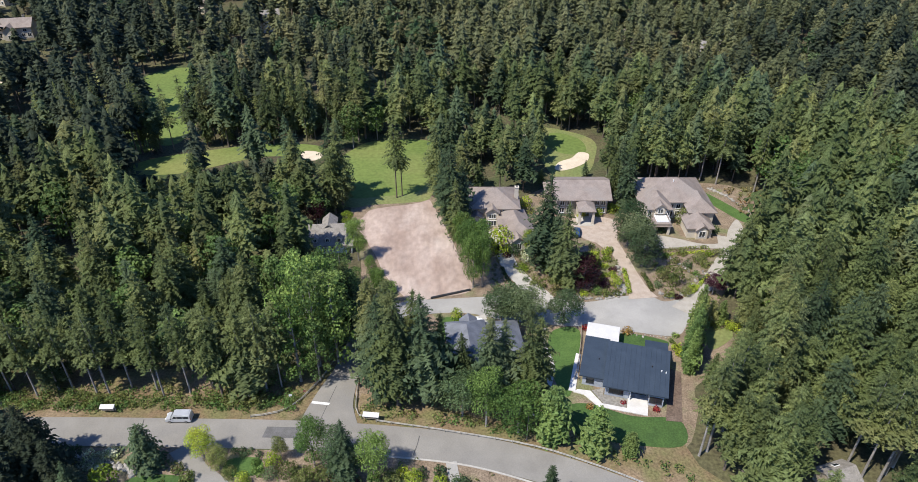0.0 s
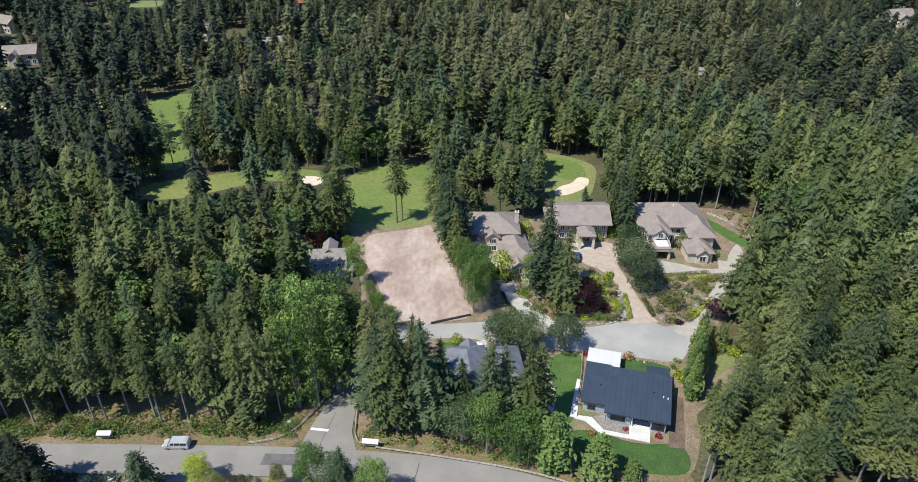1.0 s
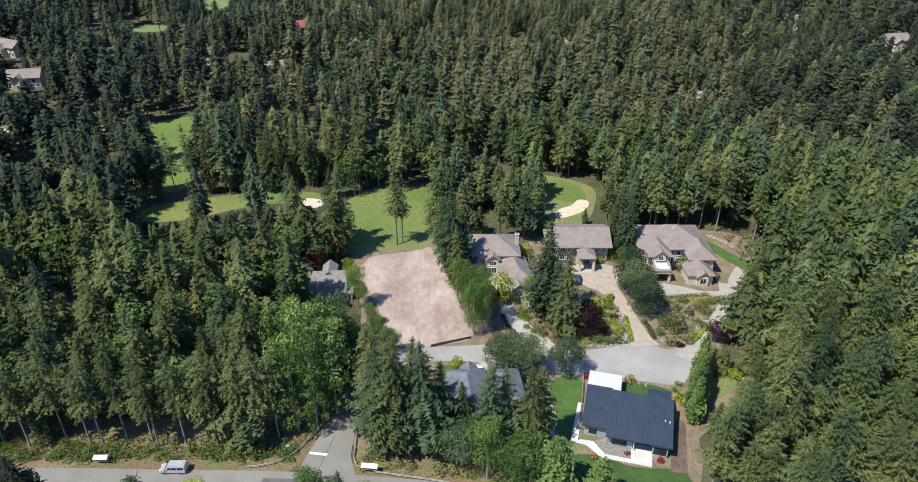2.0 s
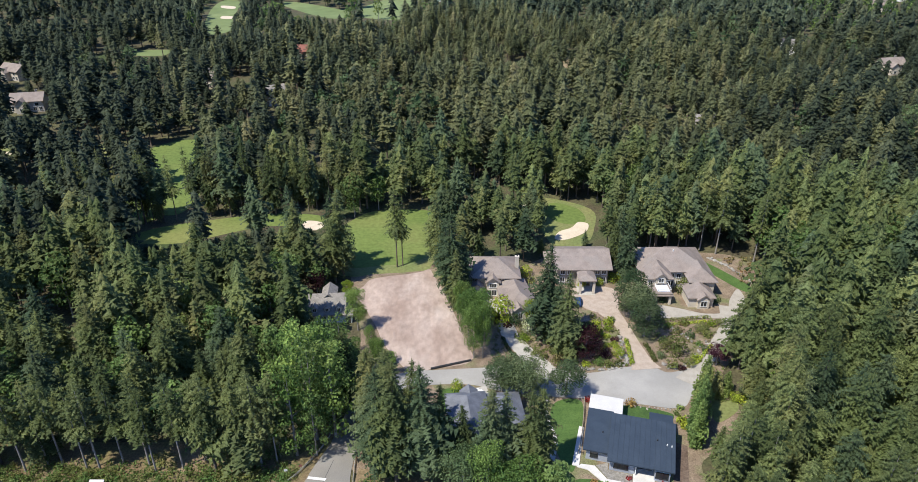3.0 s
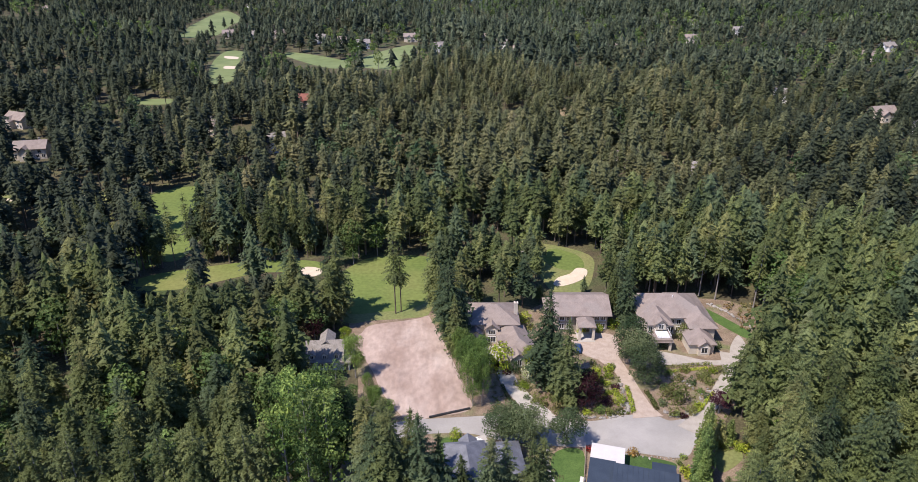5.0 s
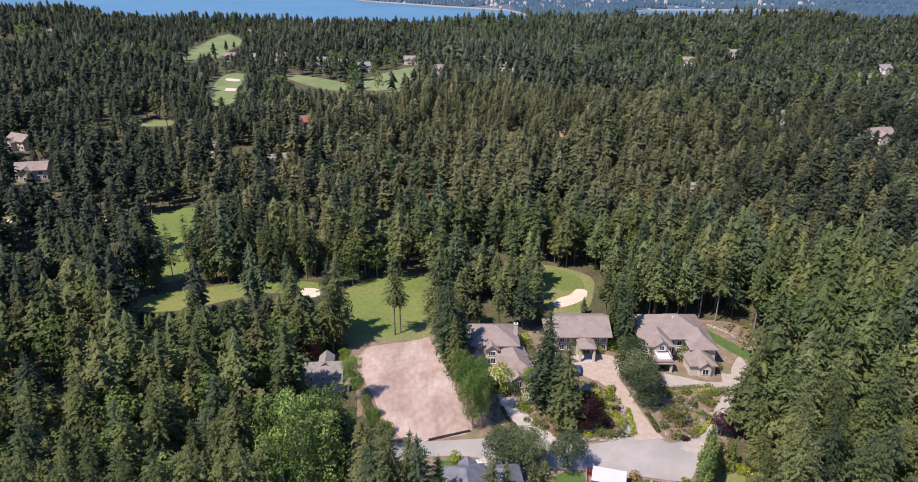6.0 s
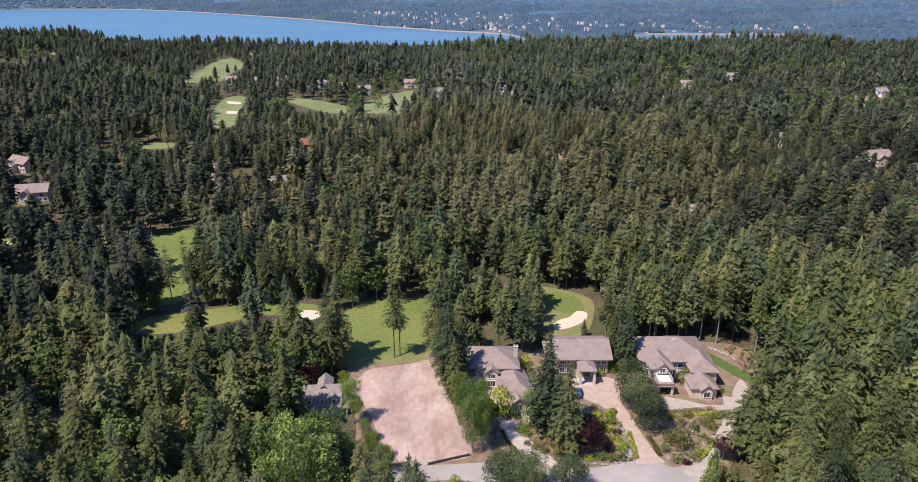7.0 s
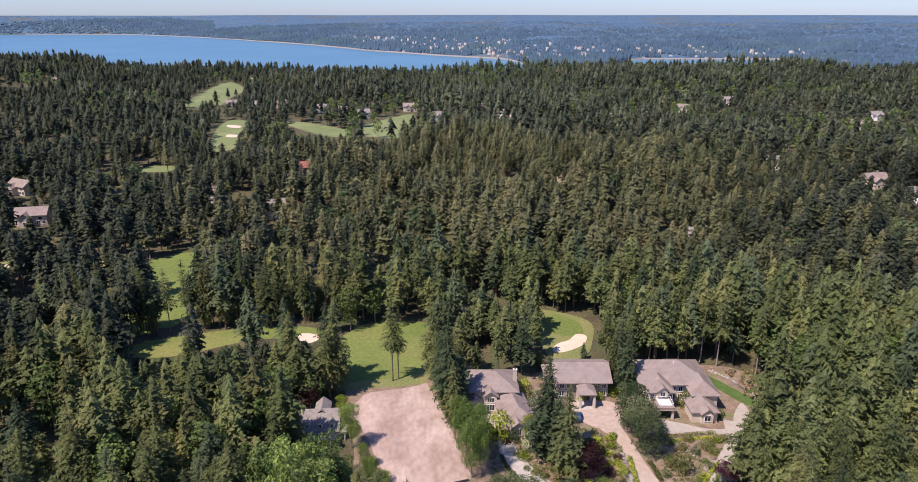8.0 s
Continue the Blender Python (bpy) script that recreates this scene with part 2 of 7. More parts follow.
RUBBER = surface("tyre_rubber", (0.02, 0.02, 0.02), (0.03, 0.03, 0.03), 3, 0.9)
STEEL = surface("grey_steel", (0.30, 0.30, 0.31), (0.36, 0.36, 0.37), 2, 0.45, metal=0.8)
LINE = surface("road_paint", (0.70, 0.69, 0.66), (0.78, 0.77, 0.74), 2, 0.8, fine_amount=0.15)
GLASS = surface("window_glass", (0.02, 0.025, 0.03), (0.03, 0.035, 0.04), 0.5, 0.06, fine_amount=0.05)
GLASS.node_tree.nodes["Principled BSDF"].inputs["Specular IOR Level"].default_value = 0.6

# ------------------------------------------------------------ mesh helpers
def part(name, bm, material, parent=None, label=""):
    """Links a bmesh as one mesh object, under a thing or a part."""
    me = bpy.data.meshes.new(name)
    bm.to_mesh(me)
    bm.free()
    me.materials.append(material)
    ob = new(name, me)
    ob.parent = parent
    if label:
        ob["label"] = label
    return ob


def base(name, x=0, y=0, z=0, turn=0):
    ob = new(name)
    ob.matrix_world = pose(x, y, z, 0, 0, turn)
    return ob


def box(x0, x1, y0, y1, z0, z1, bm=None, bevel=0.0):
    fresh = bmesh.new()
    bmesh.ops.create_cube(fresh, size=1)
    for v in fresh.verts:
        v.co = Vector(((x0 + x1) / 2 + v.co.x * (x1 - x0), (y0 + y1) / 2 + v.co.y * (y1 - y0), (z0 + z1) / 2 + v.co.z * (z1 - z0)))
    if bevel:
        bmesh.ops.bevel(fresh, geom=list(fresh.edges), offset=bevel, segments=2, affect="EDGES")
    if bm is None:
        return fresh
    me = bpy.data.meshes.new("temp")
    fresh.to_mesh(me)
    fresh.free()
    bm.from_mesh(me)
    bpy.data.meshes.remove(me)
    return bm


def solid(points, faces):
    bm = bmesh.new()
    vs = [bm.verts.new(p) for p in points]
    for f in faces:
        bm.faces.new([vs[i] for i in f])
    bmesh.ops.recalc_face_normals(bm, faces=bm.faces)
    return bm


def tube(points, radii, sides=7):
    bm = bmesh.new()
    rings = []
    for i, p in enumerate(points):
        p = Vector(p)
        d = Vector(points[min(i + 1, len(points) - 1)]) - Vector(points[max(i - 1, 0)])
        q = d.to_track_quat("Z", "Y")
        rings.append([bm.verts.new(p + q @ Vector((radii[i] * math.cos(a), radii[i] * math.sin(a), 0)))
                      for a in [2 * math.pi * k / sides for k in range(sides)]])
    for r0, r1 in zip(rings, rings[1:]):
        for k in range(sides):
            bm.faces.new((r0[k], r0[(k + 1) % sides], r1[(k + 1) % sides], r1[k]))
    bm.faces.new(rings[-1])
    bm.faces.new(rings[0][::-1])
    return bm


def smooth_line(pts, steps=5, closed=True):
    """Catmull-Rom through a few plan corners."""
    P = [Vector((*p, 0)) for p in pts]
    n, out = len(P), []
    for i in range(n if closed else n - 1):
        if closed:
            a, b, c, d = P[i - 1], P[i], P[(i + 1) % n], P[(i + 2) % n]
        else:
            a, b, c, d = P[max(i - 1, 0)], P[i], P[i + 1], P[min(i + 2, n - 1)]
        for k in range(steps):
            t = k / steps
            out.append(0.5 * ((2 * b) + (c - a) * t + (2 * a - 5 * b + 4 * c - d) * t * t + (3 * b - a - 3 * c + d) * t ** 3))
    if not closed:
        out.append(P[-1])
    return [(v.x, v.y) for v in out]


def inside(poly, x, y):
    """Which of the points x, y lie in the polygon."""
    x, y = np.asarray(x, float), np.asarray(y, float)
    hit = np.zeros(x.shape, bool)
    px, py = poly[-1]
    for qx, qy in poly:
        with np.errstate(divide="ignore", invalid="ignore"):
            cross = ((qy > y) != (py > y)) & (x < (px - qx) * (y - qy) / (py - qy + 1e-12) + qx)
        hit ^= cross
        px, py = qx, qy
    return hit


def sheet(name, outline, z, material, label, category, rounded=True, depth=0.25, kind="structure"):
    """A laid surface with a rim that goes down into the ground."""
    pts = smooth_line(outline) if rounded else outline
    bm = bmesh.new()
    top = [bm.verts.new((x, y, z)) for x, y in pts]
    low = [bm.verts.new((x, y, z - depth)) for x, y in pts]
    f = bm.faces.new(top)
    for i in range(len(pts)):
        bm.faces.new((top[i - 1], low[i - 1], low[i], top[i]))
    bmesh.ops.triangulate(bm, faces=[f])
    bmesh.ops.recalc_face_normals(bm, faces=bm.faces)
    return tagged(part(name, bm, material), label, category, kind=kind)


def ribbon(line, width, steps=6):
    """The outline of a strip along a line of (x, y) or (x, y, width)."""
    mid = smooth_line([p[:2] for p in line], steps, closed=False)
    left, right = [], []
    for i, (x, y) in enumerate(mid):
        ax, ay = mid[max(i - 1, 0)]
        bx, by = mid[min(i + 1, len(mid) - 1)]
        d = math.hypot(bx - ax, by - ay)
        if len(line[0]) > 2:
            k = min(i / steps, len(line) - 1)
            j = min(int(k), len(line) - 2)
            w = line[j][2] + (line[j + 1][2] - line[j][2]) * (k - j)
        else:
            w = width
        nx, ny = -(by - ay) / d * w / 2, (bx - ax) / d * w / 2
        left.append((x + nx, y + ny))
        right.append((x - nx, y - ny))
    return left + right[::-1]


def mesh_from(name, verts, tris, materials, slots=None, tint=None):
    me = bpy.data.meshes.new(name)
    verts, tris = np.asarray(verts, np.float32), np.asarray(tris, np.int32)
    me.vertices.add(len(verts))
    me.vertices.foreach_set("co", verts.ravel())
    me.loops.add(tris.size)
    me.loops.foreach_set("vertex_index", tris.ravel())
    me.polygons.add(len(tris))
    me.polygons.foreach_set("loop_start", np.arange(0, tris.size, 3, dtype=np.int32))
    for m in materials:
        me.materials.append(m)
    if slots is not None:
        me.polygons.foreach_set("material_index", np.asarray(slots, np.int32))
    if tint is not None:
        me.attributes.new("tint", "FLOAT", "POINT").data.foreach_set("value", np.asarray(tint, np.float32))
    me.update(calc_edges=True)
    return me


# ------------------------------------------------------------ plants, as arrays of triangles
def fir_boughs(rng, h, rad, layers, per, bare, taper=0.95, rough=0.22, droop=0.42):
    """The body of a fir: layer on layer of pointed boughs that slope down from the trunk."""
    V, F = [], []
    lean = rng.uniform(0, 6.28)
    for w in range(layers):
        u = min((w + rng.uniform(-0.25, 0.25)) / layers + 0.02, 0.95)
        u = max(u, 0.0)
        z = h * (bare + (1 - bare) * u)
        reach = (rad * (1 - u) ** taper * (0.7 + 0.3 * min(1, u * 6)) + 0.35) * rng.uniform(1 - rough, 1 + rough * 0.7)
        n = per if u < 0.75 else max(4, per - 2)
        for k in range(n):
            a = 2 * math.pi * (k + rng.uniform(-0.3, 0.3)) / n + w * 2.1
            L = reach * rng.uniform(0.65, 1.2) * (1 + 0.14 * math.cos(a - lean))
            half = math.pi / n * rng.uniform(0.55, 1.0)
            d = droop * rng.uniform(0.6, 1.4)
            i = len(V)
            q = 0.62 * L / math.cos(half)
            V.extend([(0.06 * L * math.cos(a), 0.06 * L * math.sin(a), z + 0.42 * L + 0.2), (q * math.cos(a + half), q * math.sin(a + half), z - 0.25 * L * rng.uniform(0.4, 1.6)),
                      (L * math.cos(a), L * math.sin(a), z - d * L), (q * math.cos(a - half), q * math.sin(a - half), z - 0.25 * L * rng.uniform(0.4, 1.6))])
            F.extend([(i, i + 2, i + 1), (i, i + 3, i + 2)])
    i = len(V)
    V.extend([(0.3, 0, h * 0.9), (-0.15, 0.26, h * 0.9), (-0.15, -0.26, h * 0.9), (0, 0, h * 1.03)])
    F.extend([(i, i + 1, i + 3), (i + 1, i + 2, i + 3), (i + 2, i, i + 3)])
    return np.array(V), np.array(F)


def fir_fronds(rng, h, rad, whorls, per, ribs, bare, taper=0.7, rough=0.3, wide=0.25, sag=0.42):
    """Whorls of drooping fronds: each a spine with pointed side sprays, one connected piece a bough."""
    V, F = [], []
    lean, swell = rng.uniform(0, 6.28), rng.uniform(0.12, 0.3)
    tiers = [rng.uniform(1 - rough, 1 + rough * 0.55) for _ in range(9)]
    for w in range(whorls):
        u = min(max((w + rng.uniform(-0.45, 0.45)) / whorls, 0), 0.97)
        z = h * (bare + (1 - bare) * u)
        k9 = u * 8
        tier = tiers[int(k9)] * (1 - k9 % 1) + tiers[int(k9) + 1] * (k9 % 1)
        reach = rad * (1 - u) ** taper * (0.5 + 0.5 * min(1, u / swell)) * tier + 0.3
        count = per if u < 0.72 else max(4, per - 2)
        for k in range(count):
            a = 2 * math.pi * (k + rng.uniform(-0.45, 0.45)) / count + w * 2.4
            L = reach * rng.uniform(0.55, 1.18) * (1 + 0.16 * math.cos(a - lean))
            rise = 0.42 * u + rng.uniform(-0.12, 0.22)
            ca, sa = math.cos(a), math.sin(a)
            bend = rng.uniform(-0.22, 0.22)
            tilt = rng.uniform(-0.3, 0.3)
            m = max(1, ribs if u < 0.8 else ribs - 1)
            start = len(V)
            for j in range(m + 1):
                t = 0.16 + 0.84 * j / m
                lat = bend * L * t * t
                V.append((ca * L * t - sa * lat, sa * L * t + ca * lat, z + L * (rise * t - sag * t * t) + rng.uniform(-0.2, 0.2)))
            for j in range(m):
                t = 0.16 + 0.84 * (j + 0.95) / m
                half = L * wide * (0.35 + 1.5 * math.sin(math.pi * min(0.2 + 0.72 * (j + 0.4) / m, 1)) * 0.6)
                for side in (-1, 1):
                    q = side * half * rng.uniform(0.55, 1.15) + bend * L * t * t
                    f = L * min(t * rng.uniform(0.86, 1.06), 1.05)
                    V.append((ca * f - sa * q, sa * f + ca * q, z + L * (rise * t - sag * t * t) - abs(q) * rng.uniform(-0.25, 0.85) + tilt * q))
                    i = len(V) - 1
                    F.append((start + j, start + j + 1, i) if side > 0 else (start + j + 1, start + j, i))
    i = len(V)
    V.extend([(0.28, 0, h * 0.9), (-0.14, 0.24, h * 0.9), (-0.14, -0.24, h * 0.9), (0, 0, h * 1.03)])
    F.extend([(i, i + 1, i + 3), (i + 1, i + 2, i + 3), (i + 2, i, i + 3)])
    return np.array(V), np.array(F)


def fir_skirts(rng, h, rad, tiers, points, bare, taper=0.75):
    """A fir seen from afar: ragged skirts of boughs, one above the other, narrowing to a spire."""
    V, F = [], []
    for w in range(tiers):
        u = w / tiers
        z = h * (bare + (1 - bare) * u)
        top = h * (bare + (1 - bare) * min(1.04, u + 1.75 / tiers))
        r = rad * (1 - u) ** taper * rng.uniform(0.8, 1.15) + 0.35
        jx, jy = rng.uniform(-0.12, 0.12) * r, rng.uniform(-0.12, 0.12) * r
        i = len(V)
        V.append((jx * 0.6, jy * 0.6, top))
        for k in range(points):
            a = 2 * math.pi * (k + rng.uniform(-0.3, 0.3)) / points + w * 1.3
            q = r * (rng.uniform(0.92, 1.3) if k % 2 else rng.uniform(0.5, 0.78))
            V.append((jx + q * math.cos(a), jy + q * math.sin(a), z + (top - z) * (rng.uniform(-0.12, 0.12) if k % 2 else rng.uniform(0.08, 0.34))))
        for k in range(points):
            F.append((i, i + 1 + k, i + 1 + (k + 1) % points))
    return np.array(V), np.array(F)


def both(a, b):
    return np.vstack((a[0], b[0])), np.vstack((a[1], b[1] + len(a[0])))


def leaf_crown(rng, lobes, leaves, size):
    """Leaf sprays set over several lobes: (x, y, z, radius, squash)."""
    V, F = [], []
    for (x, y, z, r, q) in lobes:
        for _ in range(max(4, int(leaves * r * r))):
            d = Vector((rng.gauss(0, 1), rng.gauss(0, 1), rng.gauss(0.25, 1))).normalized()
            p = Vector((x, y, z)) + Vector((d.x * r, d.y * r, d.z * r * q)) * rng.uniform(0.72, 1.08)
            nrm = (d + Vector((rng.gauss(0, 0.45), rng.gauss(0, 0.45), rng.gauss(0.2, 0.45)))).normalized()
            t1 = nrm.orthogonal().normalized()
            t1 = Matrix.Rotation(rng.uniform(0, 6.28), 3, nrm) @ t1
            t2 = nrm.cross(t1)
            s = size * rng.uniform(0.6, 1.3)
            b = len(V)
            V.extend([tuple(p + t1 * s), tuple(p + t2 * s * 0.7 + nrm * s * 0.2), tuple(p - t1 * s * 0.9 - nrm * s * 0.15), tuple(p - t2 * s * 0.7 + nrm * s * 0.1)])
            F.extend([(b, b + 1, b + 2), (b, b + 2, b + 3)])
    return np.array(V), np.array(F)


def round_lobes(rng, h, r, low=0.3, n=9):
    out = [(0, 0, h * 0.66, r * 0.72, 0.95 * h / (2.6 * r))]
    for k in range(n):
        a = 2 * math.pi * k / n + rng.uniform(-0.3, 0.3)
        u = rng.uniform(low, 0.86)
        e = math.sin(math.pi * min(max((u - low * 0.6) / (1.02 - low * 0.6), 0.05), 0.95)) ** 0.6
        out.append((math.cos(a) * r * 0.6 * e, math.sin(a) * r * 0.6 * e, h * u, r * rng.uniform(0.36, 0.52), 1.0))
    out.append((0, 0, h * 0.88, r * 0.4, 0.9))
    return out


def trunk_arrays(h, r, sides=5, bend=0.0):
    V, F = [], []
    for i, (t, s) in enumerate(((0, 1.25), (0.06, 1.0), (0.55, 0.62), (0.97, 0.08))):
        for k in range(sides):
            a = 2 * math.pi * k / sides
            V.append((r * s * math.cos(a) + bend * t * t * h, r * s * math.sin(a), h * t))
    for i in range(3):
        for k in range(sides):
            a, b = i * sides + k, i * sides + (k + 1) % sides
            F.extend([(a, b, b + sides), (a, b + sides, a + sides)])
    return np.array(V), np.array(F)


def limbs_into(V, F, rng, h, r, n, low, high, slope):
    """Adds bare limbs to a trunk."""
    V, F = [tuple(v) for v in V], [tuple(f) for f in F]
    for k in range(n):
        z = h * (low + (high - low) * (k + rng.random()) / n)
        a = rng.uniform(0, 6.28)
        L = r * rng.uniform(0.5, 0.95)
        tip = Vector((math.cos(a) * L, math.sin(a) * L, z + L * slope))
        b = len(V)
        t = 0.035 + 0.012 * h / 10
        V.extend([(t, 0, z), (-t, t, z), (-t, -t, z + t), tuple(tip)])
        F.extend([(b, b + 1, b + 3), (b + 1, b + 2, b + 3), (b + 2, b, b + 3)])
    return np.array(V), np.array(F)


RNG = random.Random(11)
NEAR_FIRS = []
for i in range(6):
    bare = (0.14, 0.22, 0.32, 0.40, 0.16, 0.26)[i]
    rad = (5.4, 4.9, 4.7, 4.6, 5.8, 5.1)[i]
    crown = both(fir_boughs(RNG, 26, rad * 0.42, 12, 8, bare, 0.8, 0.3), fir_fronds(RNG, 26, rad, 30, 9, 7, bare, (0.62, 0.55, 0.7, 0.5, 0.75, 0.6)[i], 0.36, 0.19))
    NEAR_FIRS.append((crown, limbs_into(*trunk_arrays(26, 0.27, 7, RNG.uniform(-0.01, 0.01)), RNG, 26, 2.2, 16, 0.06, 0.6, -0.1)))
FINE_FIRS = []
for i in range(3):
    rad, bare = (5.2, 4.7, 5.6)[i], (0.08, 0.16, 0.12)[i]
    FINE_FIRS.append((both(fir_boughs(RNG, 26, rad * 0.42, 12, 8, bare, 0.8, 0.3), fir_fronds(RNG, 26, rad, 34, 10, 7, bare, (0.7, 0.6, 0.8)[i], 0.3, 0.18)), limbs_into(*trunk_arrays(26, 0.36, 7), RNG, 26, 2.2, 16, 0.06, 0.6, -0.1)))
MID_FIRS = []
for i in range(10):
    rad, bare = RNG.uniform(4.3, 5.9), RNG.uniform(0.22, 0.44)
    k = RNG.uniform(0.44, 0.7)
    MID_FIRS.append((both(fir_skirts(RNG, 26, rad * 0.5, 9, 8, bare, k), fir_fronds(RNG, 26, rad, 17, 7, 4, bare, k, 0.36, 0.22)), trunk_arrays(26, 0.3, 4)))
FAR_FIRS, DIST_FIRS = [], []
for i in range(10):
    rad, bare = RNG.uniform(4.2, 5.8), RNG.uniform(0.28, 0.42)
    k = RNG.uniform(0.42, 0.68)
    FAR_FIRS.append((both(fir_skirts(RNG, 26, rad * 0.6, 10, 9, bare, k), fir_fronds(RNG, 26, rad, 15, 6, 2, bare, k, 0.36, 0.23)), trunk_arrays(26, 0.3, 3)))
for i in range(12):
    rad = RNG.uniform(3.9, 5.6)
    DIST_FIRS.append((both(fir_skirts(RNG, 26, rad * 0.75, 3, 7, 0.3, 0.6), fir_fronds(RNG, 26, rad * 1.05, 10, 5, 1, 0.3, RNG.uniform(0.42, 0.7), 0.4, 0.45)), trunk_arrays(18, 0.4, 3)))
NEAR_BROADS = [(leaf_crown(RNG, round_lobes(RNG, 16, 4.6, n=13), 66, 0.215), limbs_into(*trunk_arrays(14, 0.26, 7), RNG, 14, 3.5, 9, 0.25, 0.8, 0.9)) for i in range(4)]


def ragged_lobes(rng, h, r, n=24):
    """A tall, uneven broadleaf crown of many small lobes with gaps between."""
    out = [(0, 0, h * 0.6, r * 0.42, 1.6)]
    for k in range(n):
        u = 0.16 + 0.8 * (k + rng.random()) / n
        e = math.sin(math.pi * min(u * 0.95 + 0.05, 0.97)) ** 0.55
        a = k * 2.4 + rng.uniform(-0.5, 0.5)
        d = r * e * rng.uniform(0.45, 0.85)
        out.append((math.cos(a) * d, math.sin(a) * d, h * u, r * rng.uniform(0.2, 0.38), rng.uniform(0.75, 1.1)))
    return out


RAGGED_BROADS = [(leaf_crown(RNG, ragged_lobes(RNG, 16, 3.8), 64, 0.215), limbs_into(*trunk_arrays(15, 0.24, 7), RNG, 14, 3.0, 10, 0.2, 0.85, 0.9)) for i in range(3)]
MID_BROADS = [(leaf_crown(RNG, round_lobes(RNG, 16, 4.8, n=11), 9.5, 0.48), trunk_arrays(13, 0.26, 4)) for i in range(4)]
FAR_BROADS = [(leaf_crown(RNG, round_lobes(RNG, 16, 5.2, n=5), 2.6, 1.0), trunk_arrays(13, 0.26, 3)) for i in range(4)]


def tree_thing(name, shape, crown_material, bark_material, x, y, scale, turn, label, category, group="", wide=1.0):
    """A tree of its own: trunk and crown under an empty at its foot."""
    foot = base(name)
    for part_name, (V, F), m in (("trunk", shape[1], bark_material), ("crown", shape[0], crown_material)):
        ob = new(part_name, mesh_from(part_name, V, F, [m]))
        ob.parent = foot
    foot.matrix_world = pose(x, y, -0.15, 0, 0, turn) @ Matrix.Diagonal((scale * wide, scale * wide, scale, 1))
    return tagged(foot, label, category, group)


def stand(name, shapes, places, crown_material, bark_material, label, category):
    """One mesh of many trees: places are rows of x, y, height scale, width scale, turn."""
    Vs, Fs, Ss, Ts, n = [], [], [], [], 0
    rng = random.Random(len(places))
    for i, (x, y, s, w, a) in enumerate(places):
        (CV, CF), (TV, TF) = shapes[i % len(shapes)]
        ca, sa = math.cos(a), math.sin(a)
        R = np.array(((ca * w, -sa * w, 0), (sa * w, ca * w, 0), (0, 0, s)))
        tint = rng.random()
        z = land_height(math.degrees(math.atan2(x, y)), math.hypot(x, y)) if y > 800 else 0
        for V, F, slot in ((CV, CF, 0), (TV, TF, 1)):
            Ts.append(np.full(len(V), tint))
            Vs.append(V @ R.T + (x, y, z - 0.1))
            Fs.append(F + n)
            Ss.append(np.full(len(F), slot))
            n += len(V)
    if not Vs:
        return None
    ob = new(name, mesh_from(name, np.vstack(Vs), np.vstack(Fs), [crown_material, bark_material], np.concatenate(Ss), np.concatenate(Ts)))
    return tagged(ob, label, category, kind="stuff")


# ------------------------------------------------------------ ground, lake and far shore
AZ = [-180, -38, -33, -25, -15.8, -10.4, -6.7, -1, 4.4, 6.2, 12.4, 14, 19.5, 24.9, 27, 29, 32, 180]
FAR_SHORE = [4700, 4700, 4600, 4223, 2996, 2436, 2096, 1839, 1695, 1430, 1430, 1760, 1800, 1860, 1800, 1520, 1500, 1500]
AZ_NEAR = [-180, -35, -27, -20, -10, 5, 12, 25, 35, 180]
NEAR_SHORE = [1850, 1850, 1650, 1420, 1310, 1300, 1400, 1470, 1470, 1470]


def far_shore(az):
    return float(np.interp(az, AZ, FAR_SHORE))


def near_shore(az):
    return float(np.interp(az, AZ_NEAR, NEAR_SHORE))


def land_height(az, r):
    """Flat land, the lake bed, and hills that rise behind the far shore."""
    if abs(az) > 62:
        return 0.0
    a, b = near_shore(az), far_shore(az)
    if r < a:
        return 11.0 * math.exp(-((az + 30.5) / 2.6) ** 2 - ((r - 1480) / 190) ** 2) if r > 900 else 0.0
    if r < b:
        return -4.0
    k = min(1.0, (r - b) / (4880 - b))
    roll = noise.noise(Vector((az * 0.11, r * 0.0011, 0)))
    return 1.0 + 97 * k ** 0.85 * (1 + 0.22 * roll * (1 - k) * 2) + 3.5 * roll


